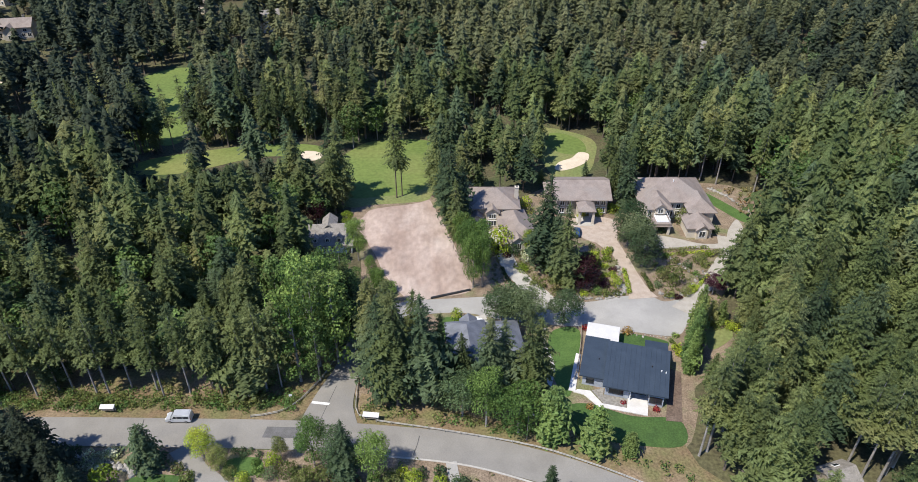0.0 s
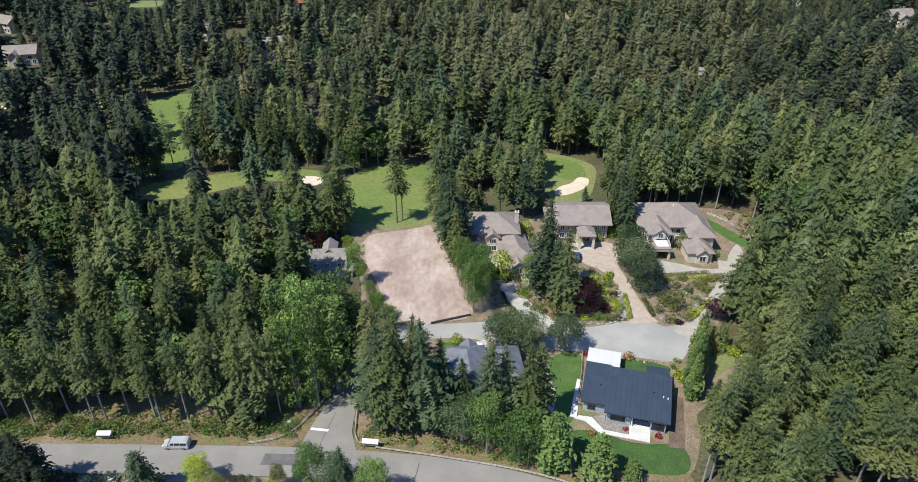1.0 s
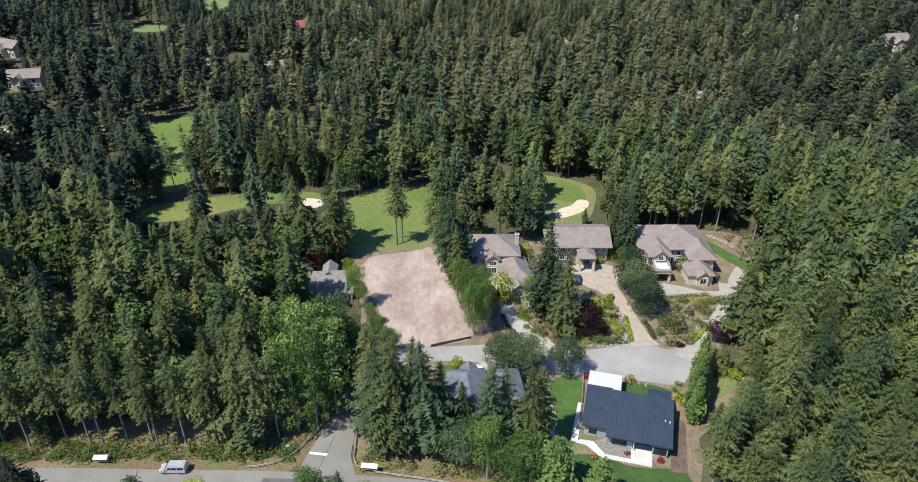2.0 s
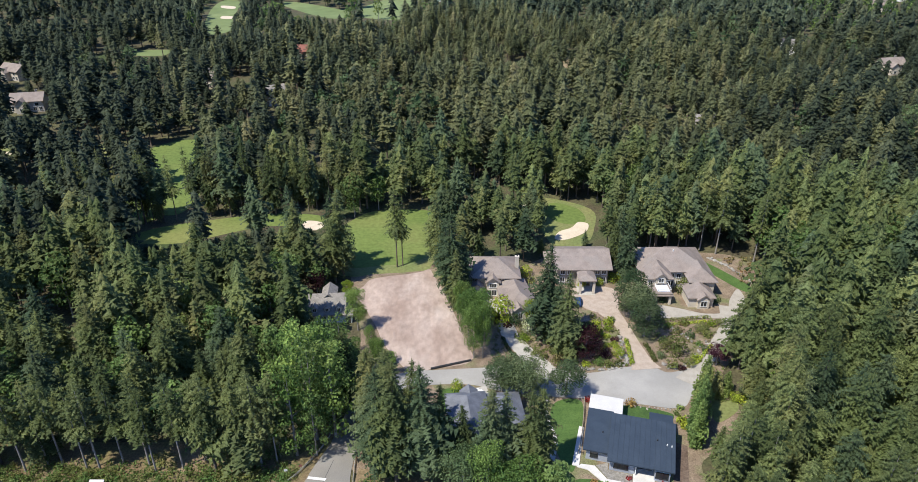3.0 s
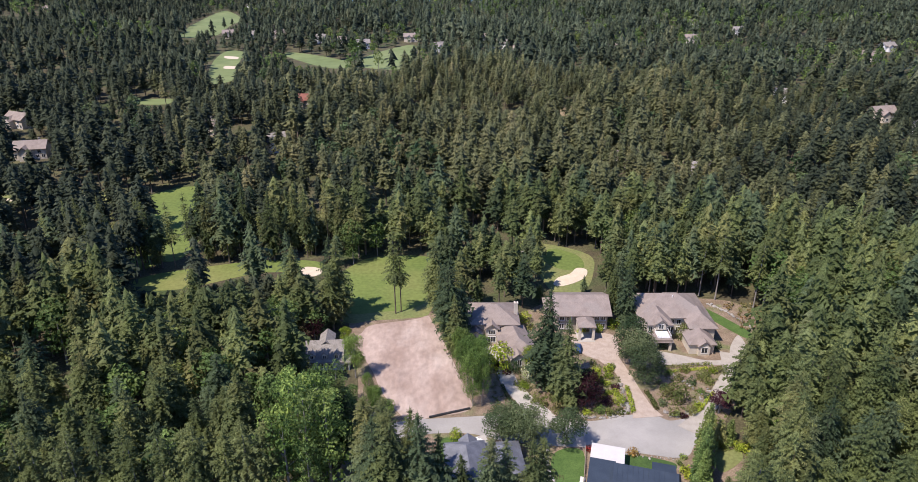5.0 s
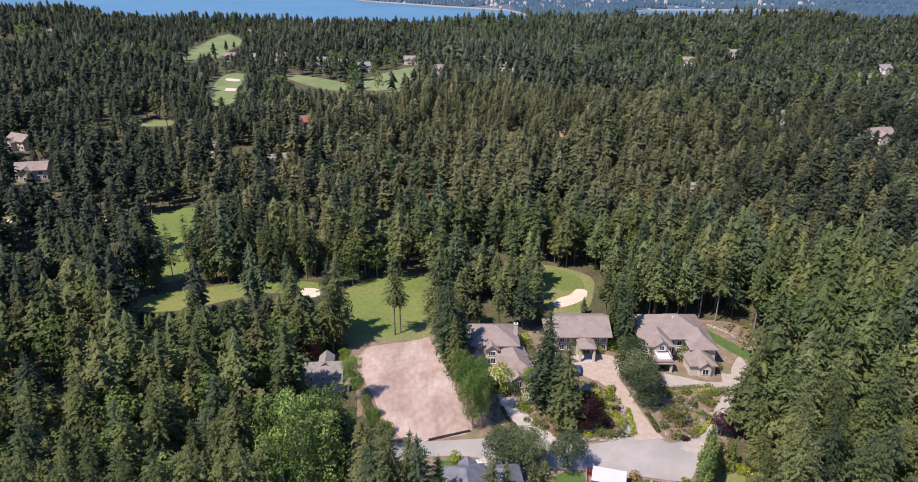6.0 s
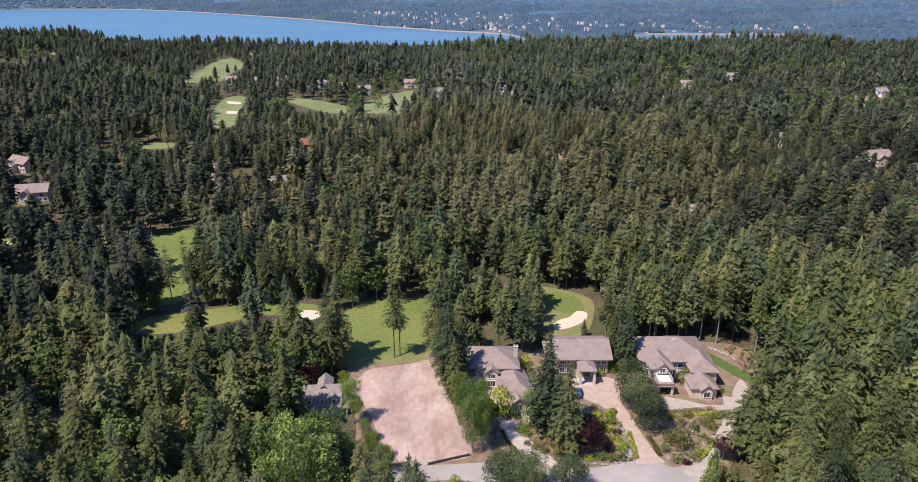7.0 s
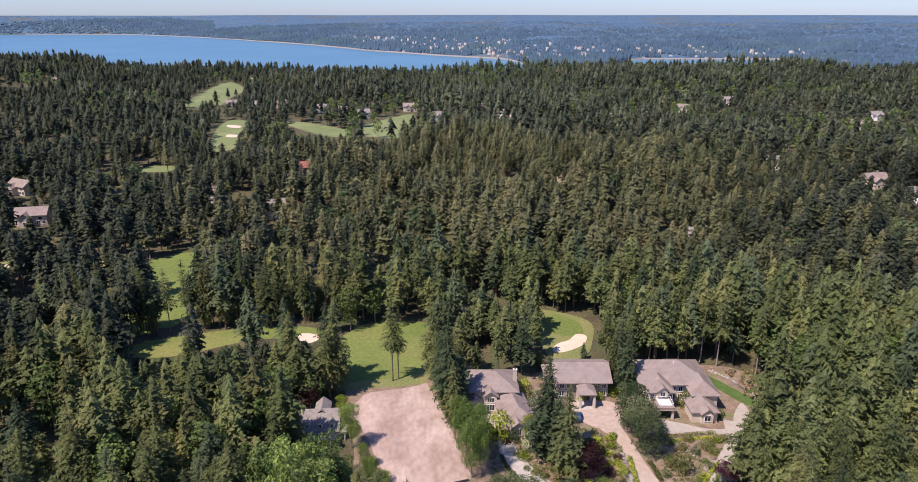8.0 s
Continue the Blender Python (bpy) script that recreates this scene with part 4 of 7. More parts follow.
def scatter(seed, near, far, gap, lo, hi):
    """Tree places between two distances: rows of x, y, height. Trees that would block the camera's sight of a listed
    opening are lowered or dropped.
    """
    rng = np.random.default_rng(seed)
    reach = 0.70 * far + 40
    nx, ny = int(2 * reach / gap), int((far - near * 0.55) / gap) + 1
    gx, gy = np.meshgrid(np.arange(nx) * gap - reach, near * 0.55 + np.arange(ny) * gap)
    x = gx.ravel() + rng.uniform(-0.46, 0.46, gx.size) * gap
    y = gy.ravel() + rng.uniform(-0.46, 0.46, gx.size) * gap
    d = np.hypot(x, y)
    az = np.degrees(np.arctan2(x, y))
    keep = (d >= near) & (d < far) & (np.abs(x) < 0.70 * y + 36) & (y > 66) & (d < np.interp(az, AZ_NEAR, NEAR_SHORE) - 12)
    x, y = x[keep], y[keep]
    ok = np.ones(len(x), bool)
    for p in OPEN:
        ok &= ~inside(p, x, y)
    glade = np.array([noise.noise(Vector((a * 0.045, b * 0.045, 6))) for a, b in zip(x, y)])
    ok &= ~((glade < -0.30) & (y > 190) & ((x < 20) | (y > 300))) & ~((glade < -0.36) & (x < 20))
    x, y = x[ok], y[ok]
    h = rng.uniform(lo, hi, len(x)) * (1 + 0.22 * np.sin(x * 0.031 + 1.3) * np.sin(y * 0.027))
    h *= np.where(rng.random(len(x)) < 0.12, 0.62, 1.0)
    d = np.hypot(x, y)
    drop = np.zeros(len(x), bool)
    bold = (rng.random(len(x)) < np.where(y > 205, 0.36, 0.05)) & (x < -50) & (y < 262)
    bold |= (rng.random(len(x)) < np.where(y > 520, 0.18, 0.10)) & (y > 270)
    # follow each sight line past the tree top and fit its height to the view
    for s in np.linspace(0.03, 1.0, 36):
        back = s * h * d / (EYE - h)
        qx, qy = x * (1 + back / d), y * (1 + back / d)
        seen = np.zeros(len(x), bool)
        for p in KEPT_IN_VIEW:
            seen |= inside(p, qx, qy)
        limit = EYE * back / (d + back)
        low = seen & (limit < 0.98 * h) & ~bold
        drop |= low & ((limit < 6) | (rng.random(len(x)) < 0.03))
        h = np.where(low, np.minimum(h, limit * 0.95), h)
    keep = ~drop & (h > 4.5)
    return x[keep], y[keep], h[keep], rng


def rows_of(x, y, h, rng, tall, full=1.0):
    return [(float(a), float(b), float(c) / tall, (0.3 + 0.68 * float(c) / tall) * full * float(rng.uniform(0.8, 1.25)), float(rng.uniform(0, 6.28))) for a, b, c in zip(x, y, h)]


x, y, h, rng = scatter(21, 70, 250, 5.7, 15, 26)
kind_of = rng.random(len(x))
drift = np.array([noise.noise(Vector((a * 0.02, b * 0.02, 2))) for a, b in zip(x, y)])
broad = ((drift > 0.26) & (kind_of < 0.35)) | ((x < -22) & (y < 165) & (kind_of < 0.24))
things = y < 128
proto = {}
for k in np.flatnonzero(things & ~broad)[:290]:
    i = int(k) % 6
    blue = 1 if kind_of[k] > 0.9 else 2 if drift[k] + 0.5 * (kind_of[k] - 0.5) + 0.8 * (x[k] - 30) / y[k] > -0.3 else 0
    s = float(h[k]) / 26
    wide = float(rng.uniform(0.98, 1.26))
    m = pose(float(x[k]), float(y[k]), -0.1, 0, 0, float(rng.uniform(0, 360)))
    if (i, blue) not in proto:
        t = tree_thing("fir_tree", NEAR_FIRS[i], (FIR, FIR_BLUE, FIR_OLIVE)[blue], BARK, 0, 0, 1, 0,
                       ("tall dark green fir in the roadside forest", "tall bluish-green fir in the roadside forest", "tall olive-green fir in the roadside forest")[blue], "tree", "forest firs")
        t.matrix_world = m @ Matrix.Diagonal((s * wide, s * wide, s, 1))
        proto[i, blue] = t
    else:
        t = copy_thing(proto[i, blue], m)
        t.scale = (s * wide, s * wide, s)
rest = np.flatnonzero(~broad)
taken = set(np.flatnonzero(things & ~broad)[:290].tolist())
rest = np.array([k for k in rest if int(k) not in taken])
half = kind_of[rest] > 0.25
# light and shade across the view set by needle colour: olive right, dark left
eastern = kind_of[rest] < 0.50 + 0.8 * x[rest] / y[rest] + 0.4 * (y[rest] < 165)
darkened = ~eastern & (x[rest] < -0.3 * y[rest]) & (y[rest] > 170)
a = rest[half & eastern]
stand("fir_stand", MID_FIRS[2:], rows_of(x[a], y[a], h[a], rng, 26, 1.1), FIR_OLIVE, BARK, "dense olive-green fir forest", "forest")
a = rest[darkened & half]
stand("fir_stand", MID_FIRS[1:], rows_of(x[a], y[a], h[a], rng, 26, 1.1), FIR_DARKENED, BARK, "firs round the fairways, their green darkened for shade", "forest")
a = rest[half & ~eastern & ~darkened]
stand("fir_stand", MID_FIRS, rows_of(x[a], y[a], h[a], rng, 26, 1.1), FIR, BARK, "dense dark green fir forest", "forest")
a = rest[~half]
stand("fir_stand", MID_FIRS[::-1], rows_of(x[a], y[a], h[a], rng, 26, 1.1), FIR_BLUE, BARK, "dense bluish-green fir forest", "forest")
a = np.flatnonzero(broad)
stand("broadleaf_stand", MID_BROADS, rows_of(x[a], y[a], h[a] * 0.68, rng, 16), FOREST_LEAF, BARK_GREY, "fresh green alders among the firs", "forest")
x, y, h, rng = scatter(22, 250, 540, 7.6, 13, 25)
kind_of = rng.random(len(x))
drift = np.array([noise.noise(Vector((a * 0.012, b * 0.012, 2))) for a, b in zip(x, y)])
broad = (drift > 0.25) & (kind_of < 0.3)
# share of darkened needles grows to both sides, dimming the view's edges by colour
darkened = rng.random(len(x)) < np.maximum(-0.05 - 1.9 * x / y, 1.5 * (x / y - 0.2))
a = np.flatnonzero(~broad & ~darkened)
stand("fir_stand", FAR_FIRS, rows_of(x[a], y[a], h[a], rng, 26, 1.22), FIR_MID, BARK, "unbroken fir forest in the middle distance", "forest")
a = np.flatnonzero(~broad & darkened)
stand("fir_stand", FAR_FIRS[::-1], rows_of(x[a], y[a], h[a], rng, 26, 1.22), FIR_DARKENED, BARK, "fir forest in the middle distance, its green darkened for shade", "forest")
a = np.flatnonzero(broad)
stand("broadleaf_stand", FAR_BROADS, rows_of(x[a], y[a], h[a] * 0.75, rng, 16), LEAF_DARK, BARK_GREY, "green broadleaf trees among distant firs", "forest")
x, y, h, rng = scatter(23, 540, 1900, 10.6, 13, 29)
kind_of = rng.random(len(x))
drift = np.array([noise.noise(Vector((a * 0.006, b * 0.006, 2))) for a, b in zip(x, y)])
broad = (drift > 0.15 - 0.2 * (x > -60)) & (kind_of < 0.3)
h *= 1 + 0.2 * np.sin(x * 0.013 + 0.5) * np.sin(y * 0.011)
h *= np.where(np.hypot(x, y) < 950, 0.86, 1.0)
h *= np.where((np.hypot(x, y) > 950) & (x > -0.5 * y) & (x < 0.03 * y), 0.72, 1.0)
# same here: shade towards the view's edges comes from the darker needle colour
darkened = rng.random(len(x)) < np.maximum(0.10 - 1.4 * x / y, 1.2 * (x / y - 0.2))
a = np.flatnonzero(~broad & ~darkened)
stand("fir_stand", DIST_FIRS, rows_of(x[a], y[a], h[a], rng, 26, 1.25), FIR_HAZED, BARK, "distant fir forest reaching to the lake", "forest")
a = np.flatnonzero(~broad & darkened)
stand("fir_stand", DIST_FIRS[::-1], rows_of(x[a], y[a], h[a], rng, 26, 1.25), FIR_DARKENED, BARK, "distant fir forest above the lake, its green darkened for shade", "forest")
a = np.flatnonzero(broad)
stand("broadleaf_stand", FAR_BROADS, rows_of(x[a], y[a], h[a] * 0.72, rng, 16), FOREST_LEAF, BARK_GREY, "distant green broadleaf trees in the forest", "forest")

# ------------------------------------------------------------ trees that stand by themselves
LONE = {}


def lone_tree(name, key, shape, leaves, bark, x, y, h, tall, wide, label, group=""):
    """The first tree of its look is built; the others copy it."""
    s = h / tall
    m = pose(x, y, -0.1, 0, 0, (x * 37 + y * 53) % 360)
    if key not in LONE:
        LONE[key] = tree_thing(name, shape, leaves, bark, 0, 0, 1, 0, label, "tree", group)
        t = LONE[key]
    else:
        t = copy_thing(LONE[key], m)
    t.matrix_world = m @ Matrix.Diagonal((s * wide, s * wide, s, 1))
    t["label"] = label
    return t


rng_t = random.Random(3)
THIN = (fir_fronds(rng_t, 26, 3.6, 21, 8, 7, 0.40, 0.5, 0.45, 0.19), limbs_into(*trunk_arrays(26, 0.2, 7), rng_t, 26, 1.8, 10, 0.3, 0.55, -0.1))
for k in range(27):
    x, y = -136 + 3.7 * k + 1.6 * math.sin(k * 2.1), 206 + 0.62 * k + 3.2 * math.sin(k * 1.9)
    if -101 < x < -93:
        continue
    lone_tree("fir_tree", ("fairway", k % 2), FINE_FIRS[1 + k % 2] if k % 3 else THIN, FIR, BARK, x, y, 23 + 4 * math.sin(k * 2.7), 26, 0.9, "tall fir standing on golf grass", "fairway edge firs")
FIR_ROWS = [(-1, 155, 19, 0), (-6, 174.5, 18, 0), (-34.6, 173, 27, 0), (-37.4, 177.5, 26, 1), (-36, 168.6, 21, 0), (-47.5, 175, 24, 0), (-51, 183, 25, 1), (-18.4, 107, 23, 0), (-19.0, 112.5, 19, 0), (-17.6, 102.2, 21, 1), (-7, 180, 23, 0), (-2.4, 160, 27, 1), (0.9, 164, 20, 0), (-4, 170, 20, 1), (21.8, 141.1, 28, 1), (25.6, 134.5, 24, 0), (24.2, 138, 19, 1), (68.4, 134.5, 21, 0), (72, 138.5, 23, 0), (67.7, 111, 26, 0), (70.5, 104, 25, 1), (61.5, 108.5, 15, 0), (75.5, 112, 24, 0), (66, 101, 23, 1), (78, 119, 25, 0), (73.6, 124, 22, 0), (48.6, 183.8, 17, 1),
            (-36.8, 139.5, 10, 0), (-41, 140.5, 16, 0), (-41.5, 144, 21, 1), (-15.6, 97, 26, 1), (-12.2, 95, 29, 0), (-7.2, 95.5, 28, 1), (-3.6, 97.5, 22, 0), (-14, 101, 27, 0), (-9, 102, 24, 0), (-14.8, 105, 24, 1),
            (5.9, 94.5, 23, 1), (8.6, 97, 21, 1), (13.3, 96, 22, 0), (15.6, 98.5, 20, 0), (0.4, 97.5, 17, 0), (48.8, 172, 20, 1), (45.5, 175.5, 16, 0), (-66, 72.6, 11, 1), (-20.1, 77.6, 15.5, 1), (15.5, 72.6, 10, 1), (39.7, 190.6, 6.4, 1)]
for i, (x, y, h, blue) in enumerate(FIR_ROWS):
    lone_tree("fir_tree", ("fir", i % 3, blue), FINE_FIRS[i % 3], FIR_BLUE if blue else FIR, BARK, x, y, h, 26, 1.06 + 0.08 * (i % 3),
              ("bluish-green fir" if blue else "dark green fir") + (" on the verge beside the road" if y < 110 else " standing between the houses"), "garden firs")
for x, y, h in ((-73, 76.5, 20), (-69.5, 75, 13), (-79, 79, 20), (-65.5, 73.5, 9), (-77, 72, 17), (-84, 76, 17)):
    lone_tree("cedar_tree", ("cedar",), (both(fir_boughs(RNG, 26, 3.0, 14, 8, 0.03, 0.7), fir_fronds(RNG, 26, 6.2, 32, 10, 7, 0.03, 0.7, 0.3, 0.2)), trunk_arrays(26, 0.4, 6)), FIR_DARKENED, BARK, x, y, h, 26, 1.25,
              "broad dark cedar overhanging the roadside garden", "roadside cedars")
# two tall thin firs at the end of the fairway, bare for half their height
for x, y, h in ((-18.9, 177.6, 27), (-17.3, 178.6, 24), (-90, 221, 26), (-104, 207, 25), (-97, 209, 24), (-86, 214, 26)):
    lone_tree("fir_tree", ("thin",), THIN, FIR, BARK, x, y, h, 26, 1.0, "tall thin fir with a long bare trunk on the fairway", "fairway firs")
for x, y, h in ((44.5, 82.5, 24), (46.2, 83.5, 26), (50.5, 88, 25), (72.2, 77.8, 25), (74.9, 77, 27), (76.8, 78.4, 26), (70.8, 80.4, 24), (79, 80, 26), (53, 84.5, 25), (60, 189, 24), (76, 189, 25), (80, 186, 25), (90, 181, 24)):
    lone_tree("fir_tree", ("pale",), THIN, FIR, BARK_GREY, x, y, h, 26, 1.25, "tall fir with a pale bare lower trunk", "bare-trunked firs")
for k in range(17):
    x = -98 + 3.9 * k + 1.1 * math.sin(k * 2.3)
    lone_tree("fir_tree", ("pale",), THIN, FIR, BARK_GREY, x, 98.2 + 1.2 * math.sin(k * 1.7), 22 + 3 * math.sin(k * 3.1), 26, 1.2, "tall fir with a pale bare lower trunk", "bare-trunked firs")
BROADS = [(3.4, 133.4, 17, "leaf", 0.62), (5.6, 133.6, 16, "leaf", 0.52), (2.2, 138.4, 17, "leaf", 0.62), (5.4, 137.6, 18, "leaf", 0.62), (3.0, 144.5, 14, "leaf", 0.7), (5.4, 142.6, 13, "leaf", 0.58), (0.6, 150, 12, "leaf", 0.75),
          (45.6, 152.5, 13, "dark", 1.35), (47.2, 142.5, 12, "dark", 1.55), (46.6, 147.5, 12.5, "dark", 1.4), (9.6, 119.8, 10.5, "dark", 1.5), (12.8, 119.6, 11, "dark", 1.5), (15.6, 119.2, 10.5, "dark", 1.6), (23.9, 119, 10, "dark", 1.5),
          (0.6, 92, 12, "dark", 1.35), (5.2, 89.4, 16, "leaf", 0.85), (11.3, 88, 13.5, "leaf", 1.25), (-26.3, 80, 13, "leaf", 0.85), (-15.3, 78, 10.8, "leaf", 1.1), (-21.6, 78.2, 12, "dark", 0.9),
          (0.2, 153, 8, "leaf", 1.0), (-2.2, 160, 7, "leaf", 1.1), (-3.6, 165, 6, "leaf", 1.1), (-19.6, 129.5, 8.6, "leaf", 0.9), (-22, 137, 7.5, "leaf", 0.8), (-16.4, 126, 8, "leaf", 0.9), (-20.4, 133, 6.5, "leaf", 0.9)]
BROAD_TEXT = {"leaf": "leafy light green broadleaf tree", "dark": "dense dark green broadleaf tree"}
BROAD_MAT = {"leaf": LEAF, "dark": LEAF_DARK}
for i, (x, y, h, k, w) in enumerate(BROADS):
    lone_tree("broadleaf_tree", (k, i % 4), NEAR_BROADS[i % 4], BROAD_MAT[k], BARK_GREY, x, y, h, 16, w, BROAD_TEXT[k] + (" beside the lane" if x < -10 else " in a garden"), "garden trees")
for i, (x, y, h, w) in enumerate(((-26.0, 107, 22, 0.95), (-29.8, 106, 23, 0.85), (-33, 101.5, 19, 0.95), (-25, 117, 17, 0.9), (-28.4, 113, 21, 0.85), (-27, 124, 16, 0.9), (-32.4, 110.6, 24, 0.85), (-30.6, 118.5, 19, 0.9), (-36, 105, 18, 0.9), (-29, 101.6, 14, 0.85), (-35, 115, 21, 0.8))):
    lone_tree("broadleaf_tree", ("ragged", i % 3, i % 2), RAGGED_BROADS[i % 3], LEAF if i % 2 == 0 else FOREST_LEAF, BARK_GREY, x, y, h + 3, 16, w, "tall ragged fresh green broadleaf tree beside the lane", "lane trees")
for i, (x, y, h, m, w, text) in enumerate([(30.6, 133.4, 9.5, LEAF_PURPLE, 1.75, "dark purple plum tree in a garden bed"), (61.7, 130.5, 6.4, LEAF_PURPLE, 1.5, "small purple-leaved tree beside the drive"),
                                           (-40.1, 162, 8.5, LEAF_PURPLE, 1.3, "dark purple tree behind the old house"), (-26.4, 145, 13.5, LEAF, 0.8, "slim yellow-green tree at the lot's edge"),
                                           (-31.6, 162, 5, LEAF_LIME, 1.3, "small yellow-green tree behind the old house"), (-32.6, 81.4, 6.6, LEAF_OLIVE, 0.8, "thin olive tree beside the road"),
                                           (-47.2, 82, 7.4, LEAF_LIME, 1.25, "yellow-green tree in a front garden"), (-43.6, 79.6, 5.6, LEAF_OLIVE, 1.3, "olive-green tree in a front garden"),
                                           (19, 149.4, 7, LEAF_LIME, 1.2, "bright yellow-green tree beside a house")]):
    lone_tree("small_tree", ("small", i), NEAR_BROADS[i % 4], m, BARK_GREY, x, y, h, 16, w, text, "")
# dense cone-shaped trees and the cypress screen
rng_t = random.Random(9)
CONE = (fir_fronds(rng_t, 12, 3.6, 22, 12, 4, 0.03, 0.62, 0.2, 0.24), trunk_arrays(12, 0.22, 6))
EGG = (both(fir_boughs(rng_t, 12, 2.2, 9, 9, 0.03, 0.7, 0.15), fir_fronds(rng_t, 12, 3.7, 24, 13, 4, 0.02, 0.55, 0.2, 0.24)), trunk_arrays(11, 0.22, 6))
for x, y, h in ((17.2, 86, 14.5), (25.4, 83.6, 12), (31.4, 82.6, 6.5), (-56, 79.6, 12)):
    lone_tree("conical_fir", ("cone", x < 0), CONE if x < 0 else EGG, FIR_BLUE if x < 0 else FOREST_LEAF, BARK, x, y, h, 12, 1.0, "dense cone-shaped fir beside the road", "conical firs")
COLUMN = (both(fir_boughs(rng_t, 12, 0.95, 12, 8, 0.02, 0.8, 0.12), fir_fronds(rng_t, 12, 1.75, 34, 11, 3, 0.01, 0.72, 0.14, 0.3, 0.1)), trunk_arrays(11, 0.15, 5))
for k in range(6):
    lone_tree("cypress", ("cypress",), COLUMN, FOREST_LEAF, BARK, 53.8 - 1.1 * k, 117 - 2.6 * k, 13.5 - 0.5 * (k % 3), 12, 1.05, "tall narrow cypress in a screening row", "cypress screen")
for x, y, h, m in ((57.4, 119.4, 7.5, FIR_OLIVE), (60.6, 120.6, 6.5, FOREST_LEAF), (68.5, 116, 9.5, FIR_OLIVE), (66.4, 118.6, 7, FOREST_LEAF)):
    lone_tree("conical_fir", ("yellow cone", m.name), CONE, m, BARK, x, y, h, 12, 0.95, "dense yellowish cone-shaped conifer by a dry lawn", "yellowish conifers")
for x, y in ((78, 309), (83, 311), (109, 288), (114, 289), (81, 307)):
    lone_tree("fir_tree", ("far",), FAR_FIRS[2], FIR_MID, BARK, x, y, 25, 26, 1.1, "fir in front of a distant house", "forest firs")
DEAD = foliage("browned_needles", (0.20, 0.14, 0.085), (0.24, 0.17, 0.10), (0.18, 0.15, 0.09), patch=0.4)
lone_tree("fir_tree", ("dead",), NEAR_FIRS[2], DEAD, BARK_GREY, 121, 138, 25, 26, 0.9, "dying fir with browned needles", "")

# ------------------------------------------------------------ shrubs and hedges
WEST_BED = [(10.8, 149.5, 3.2, "lime"), (12.4, 146.6, 0.9, "purple"), (14.1, 147.5, 1.6, "dark"), (17.8, 144.0, 1.9, "blossom"), (16.4, 139.9, 1.2, "lime"), (22.2, 146.6, 1.4, "blossom"), (19.7, 148.5, 1.4, "olive"), (22.8, 140.3, 1.7, "leaf"), (18.7, 134.5, 1.2, "olive"), (20.5, 133.1, 0.9, "olive"), (24.0, 131.4, 1.9, "olive"), (15.3, 141.6, 1.1, "olive"), (13.1, 149.0, 1.0, "leaf"), (16.7, 136.1, 0.7, "dark"), (23.0, 135.8, 1.0, "olive")]
MID_BED = [(35.8, 147.7, 1.0, "lime"), (39.0, 148.1, 1.1, "lime"), (35.4, 143.5, 1.1, "lime"), (37.5, 142.0, 0.8, "lime"), (38.6, 145.0, 1.0, "lime"), (39.3, 140.3, 0.9, "purple"), (36.7, 137.9, 0.8, "lime"), (38.7, 137.9, 0.8, "lime"), (35.7, 133.9, 1.4, "purple"), (38.9, 134.4, 1.4, "lime"), (30.4, 130.5, 0.9, "lime"), (33.6, 130.7, 1.2, "leaf"), (35.9, 130.1, 1.0, "olive"), (38.4, 130.7, 0.9, "olive"), (27.5, 130.6, 1.0, "olive"), (25.8, 132.1, 1.2, "purple"), (35.5, 136.5, 0.6, "lime"), (35.5, 150.6, 0.8, "olive"), (40.3, 149.2, 0.8, "leaf"), (32.2, 137.4, 0.8, "olive")]
EAST_BED = [(51.6, 137.4, 1.6, "olive"), (53.5, 135.0, 2.0, "olive"), (51.4, 139.8, 0.9, "dark"), (62.6, 144.4, 1.6, "olive"), (66.1, 147.2, 1.0, "lime"), (68.5, 147.4, 1.3, "olive"), (58.9, 147.7, 1.0, "olive"), (58.8, 141.8, 1.0, "dark"), (57.3, 132.3, 1.1, "lime"), (55.3, 130.5, 1.2, "olive"), (53.1, 129.1, 0.8, "purple"), (51.2, 129.9, 1.1, "olive"), (49.2, 133.6, 0.9, "dark"), (54.6, 146.5, 0.8, "leaf"), (56.2, 143.7, 1.0, "olive"), (60.2, 138.7, 0.8, "leaf"), (63.5, 142.4, 1.0, "olive"), (60.9, 136.2, 0.8, "dark")]
HOUSE_SHRUBS = [(28.9, 117.9, 0.8, "red"), (38.0, 116.4, 1.0, "orange"), (47.8, 110.7, 1.0, "lime"), (48.7, 115.2, 0.7, "leaf"), (39.2, 93.4, 0.6, "red"), (33.0, 95.3, 0.5, "red"), (26.0, 94.1, 0.6, "orange"), (35.4, 175.5, 1.1, "leaf"), (35.0, 166.9, 1.2, "lime"), (40.3, 167.5, 1.2, "lime"), (44.9, 169.6, 1.8, "lime"), (63.0, 163.0, 1.9, "olive"), (56.1, 158.6, 1.0, "dark"), (66.2, 156.8, 1.0, "dark"), (70.9, 158.6, 1.1, "dark"), (52.3, 160.4, 1.4, "dark"), (19.3, 172.9, 1.8, "lime"), (20.7, 168.7, 1.0, "olive"), (14.9, 156.4, 1.3, "olive")]
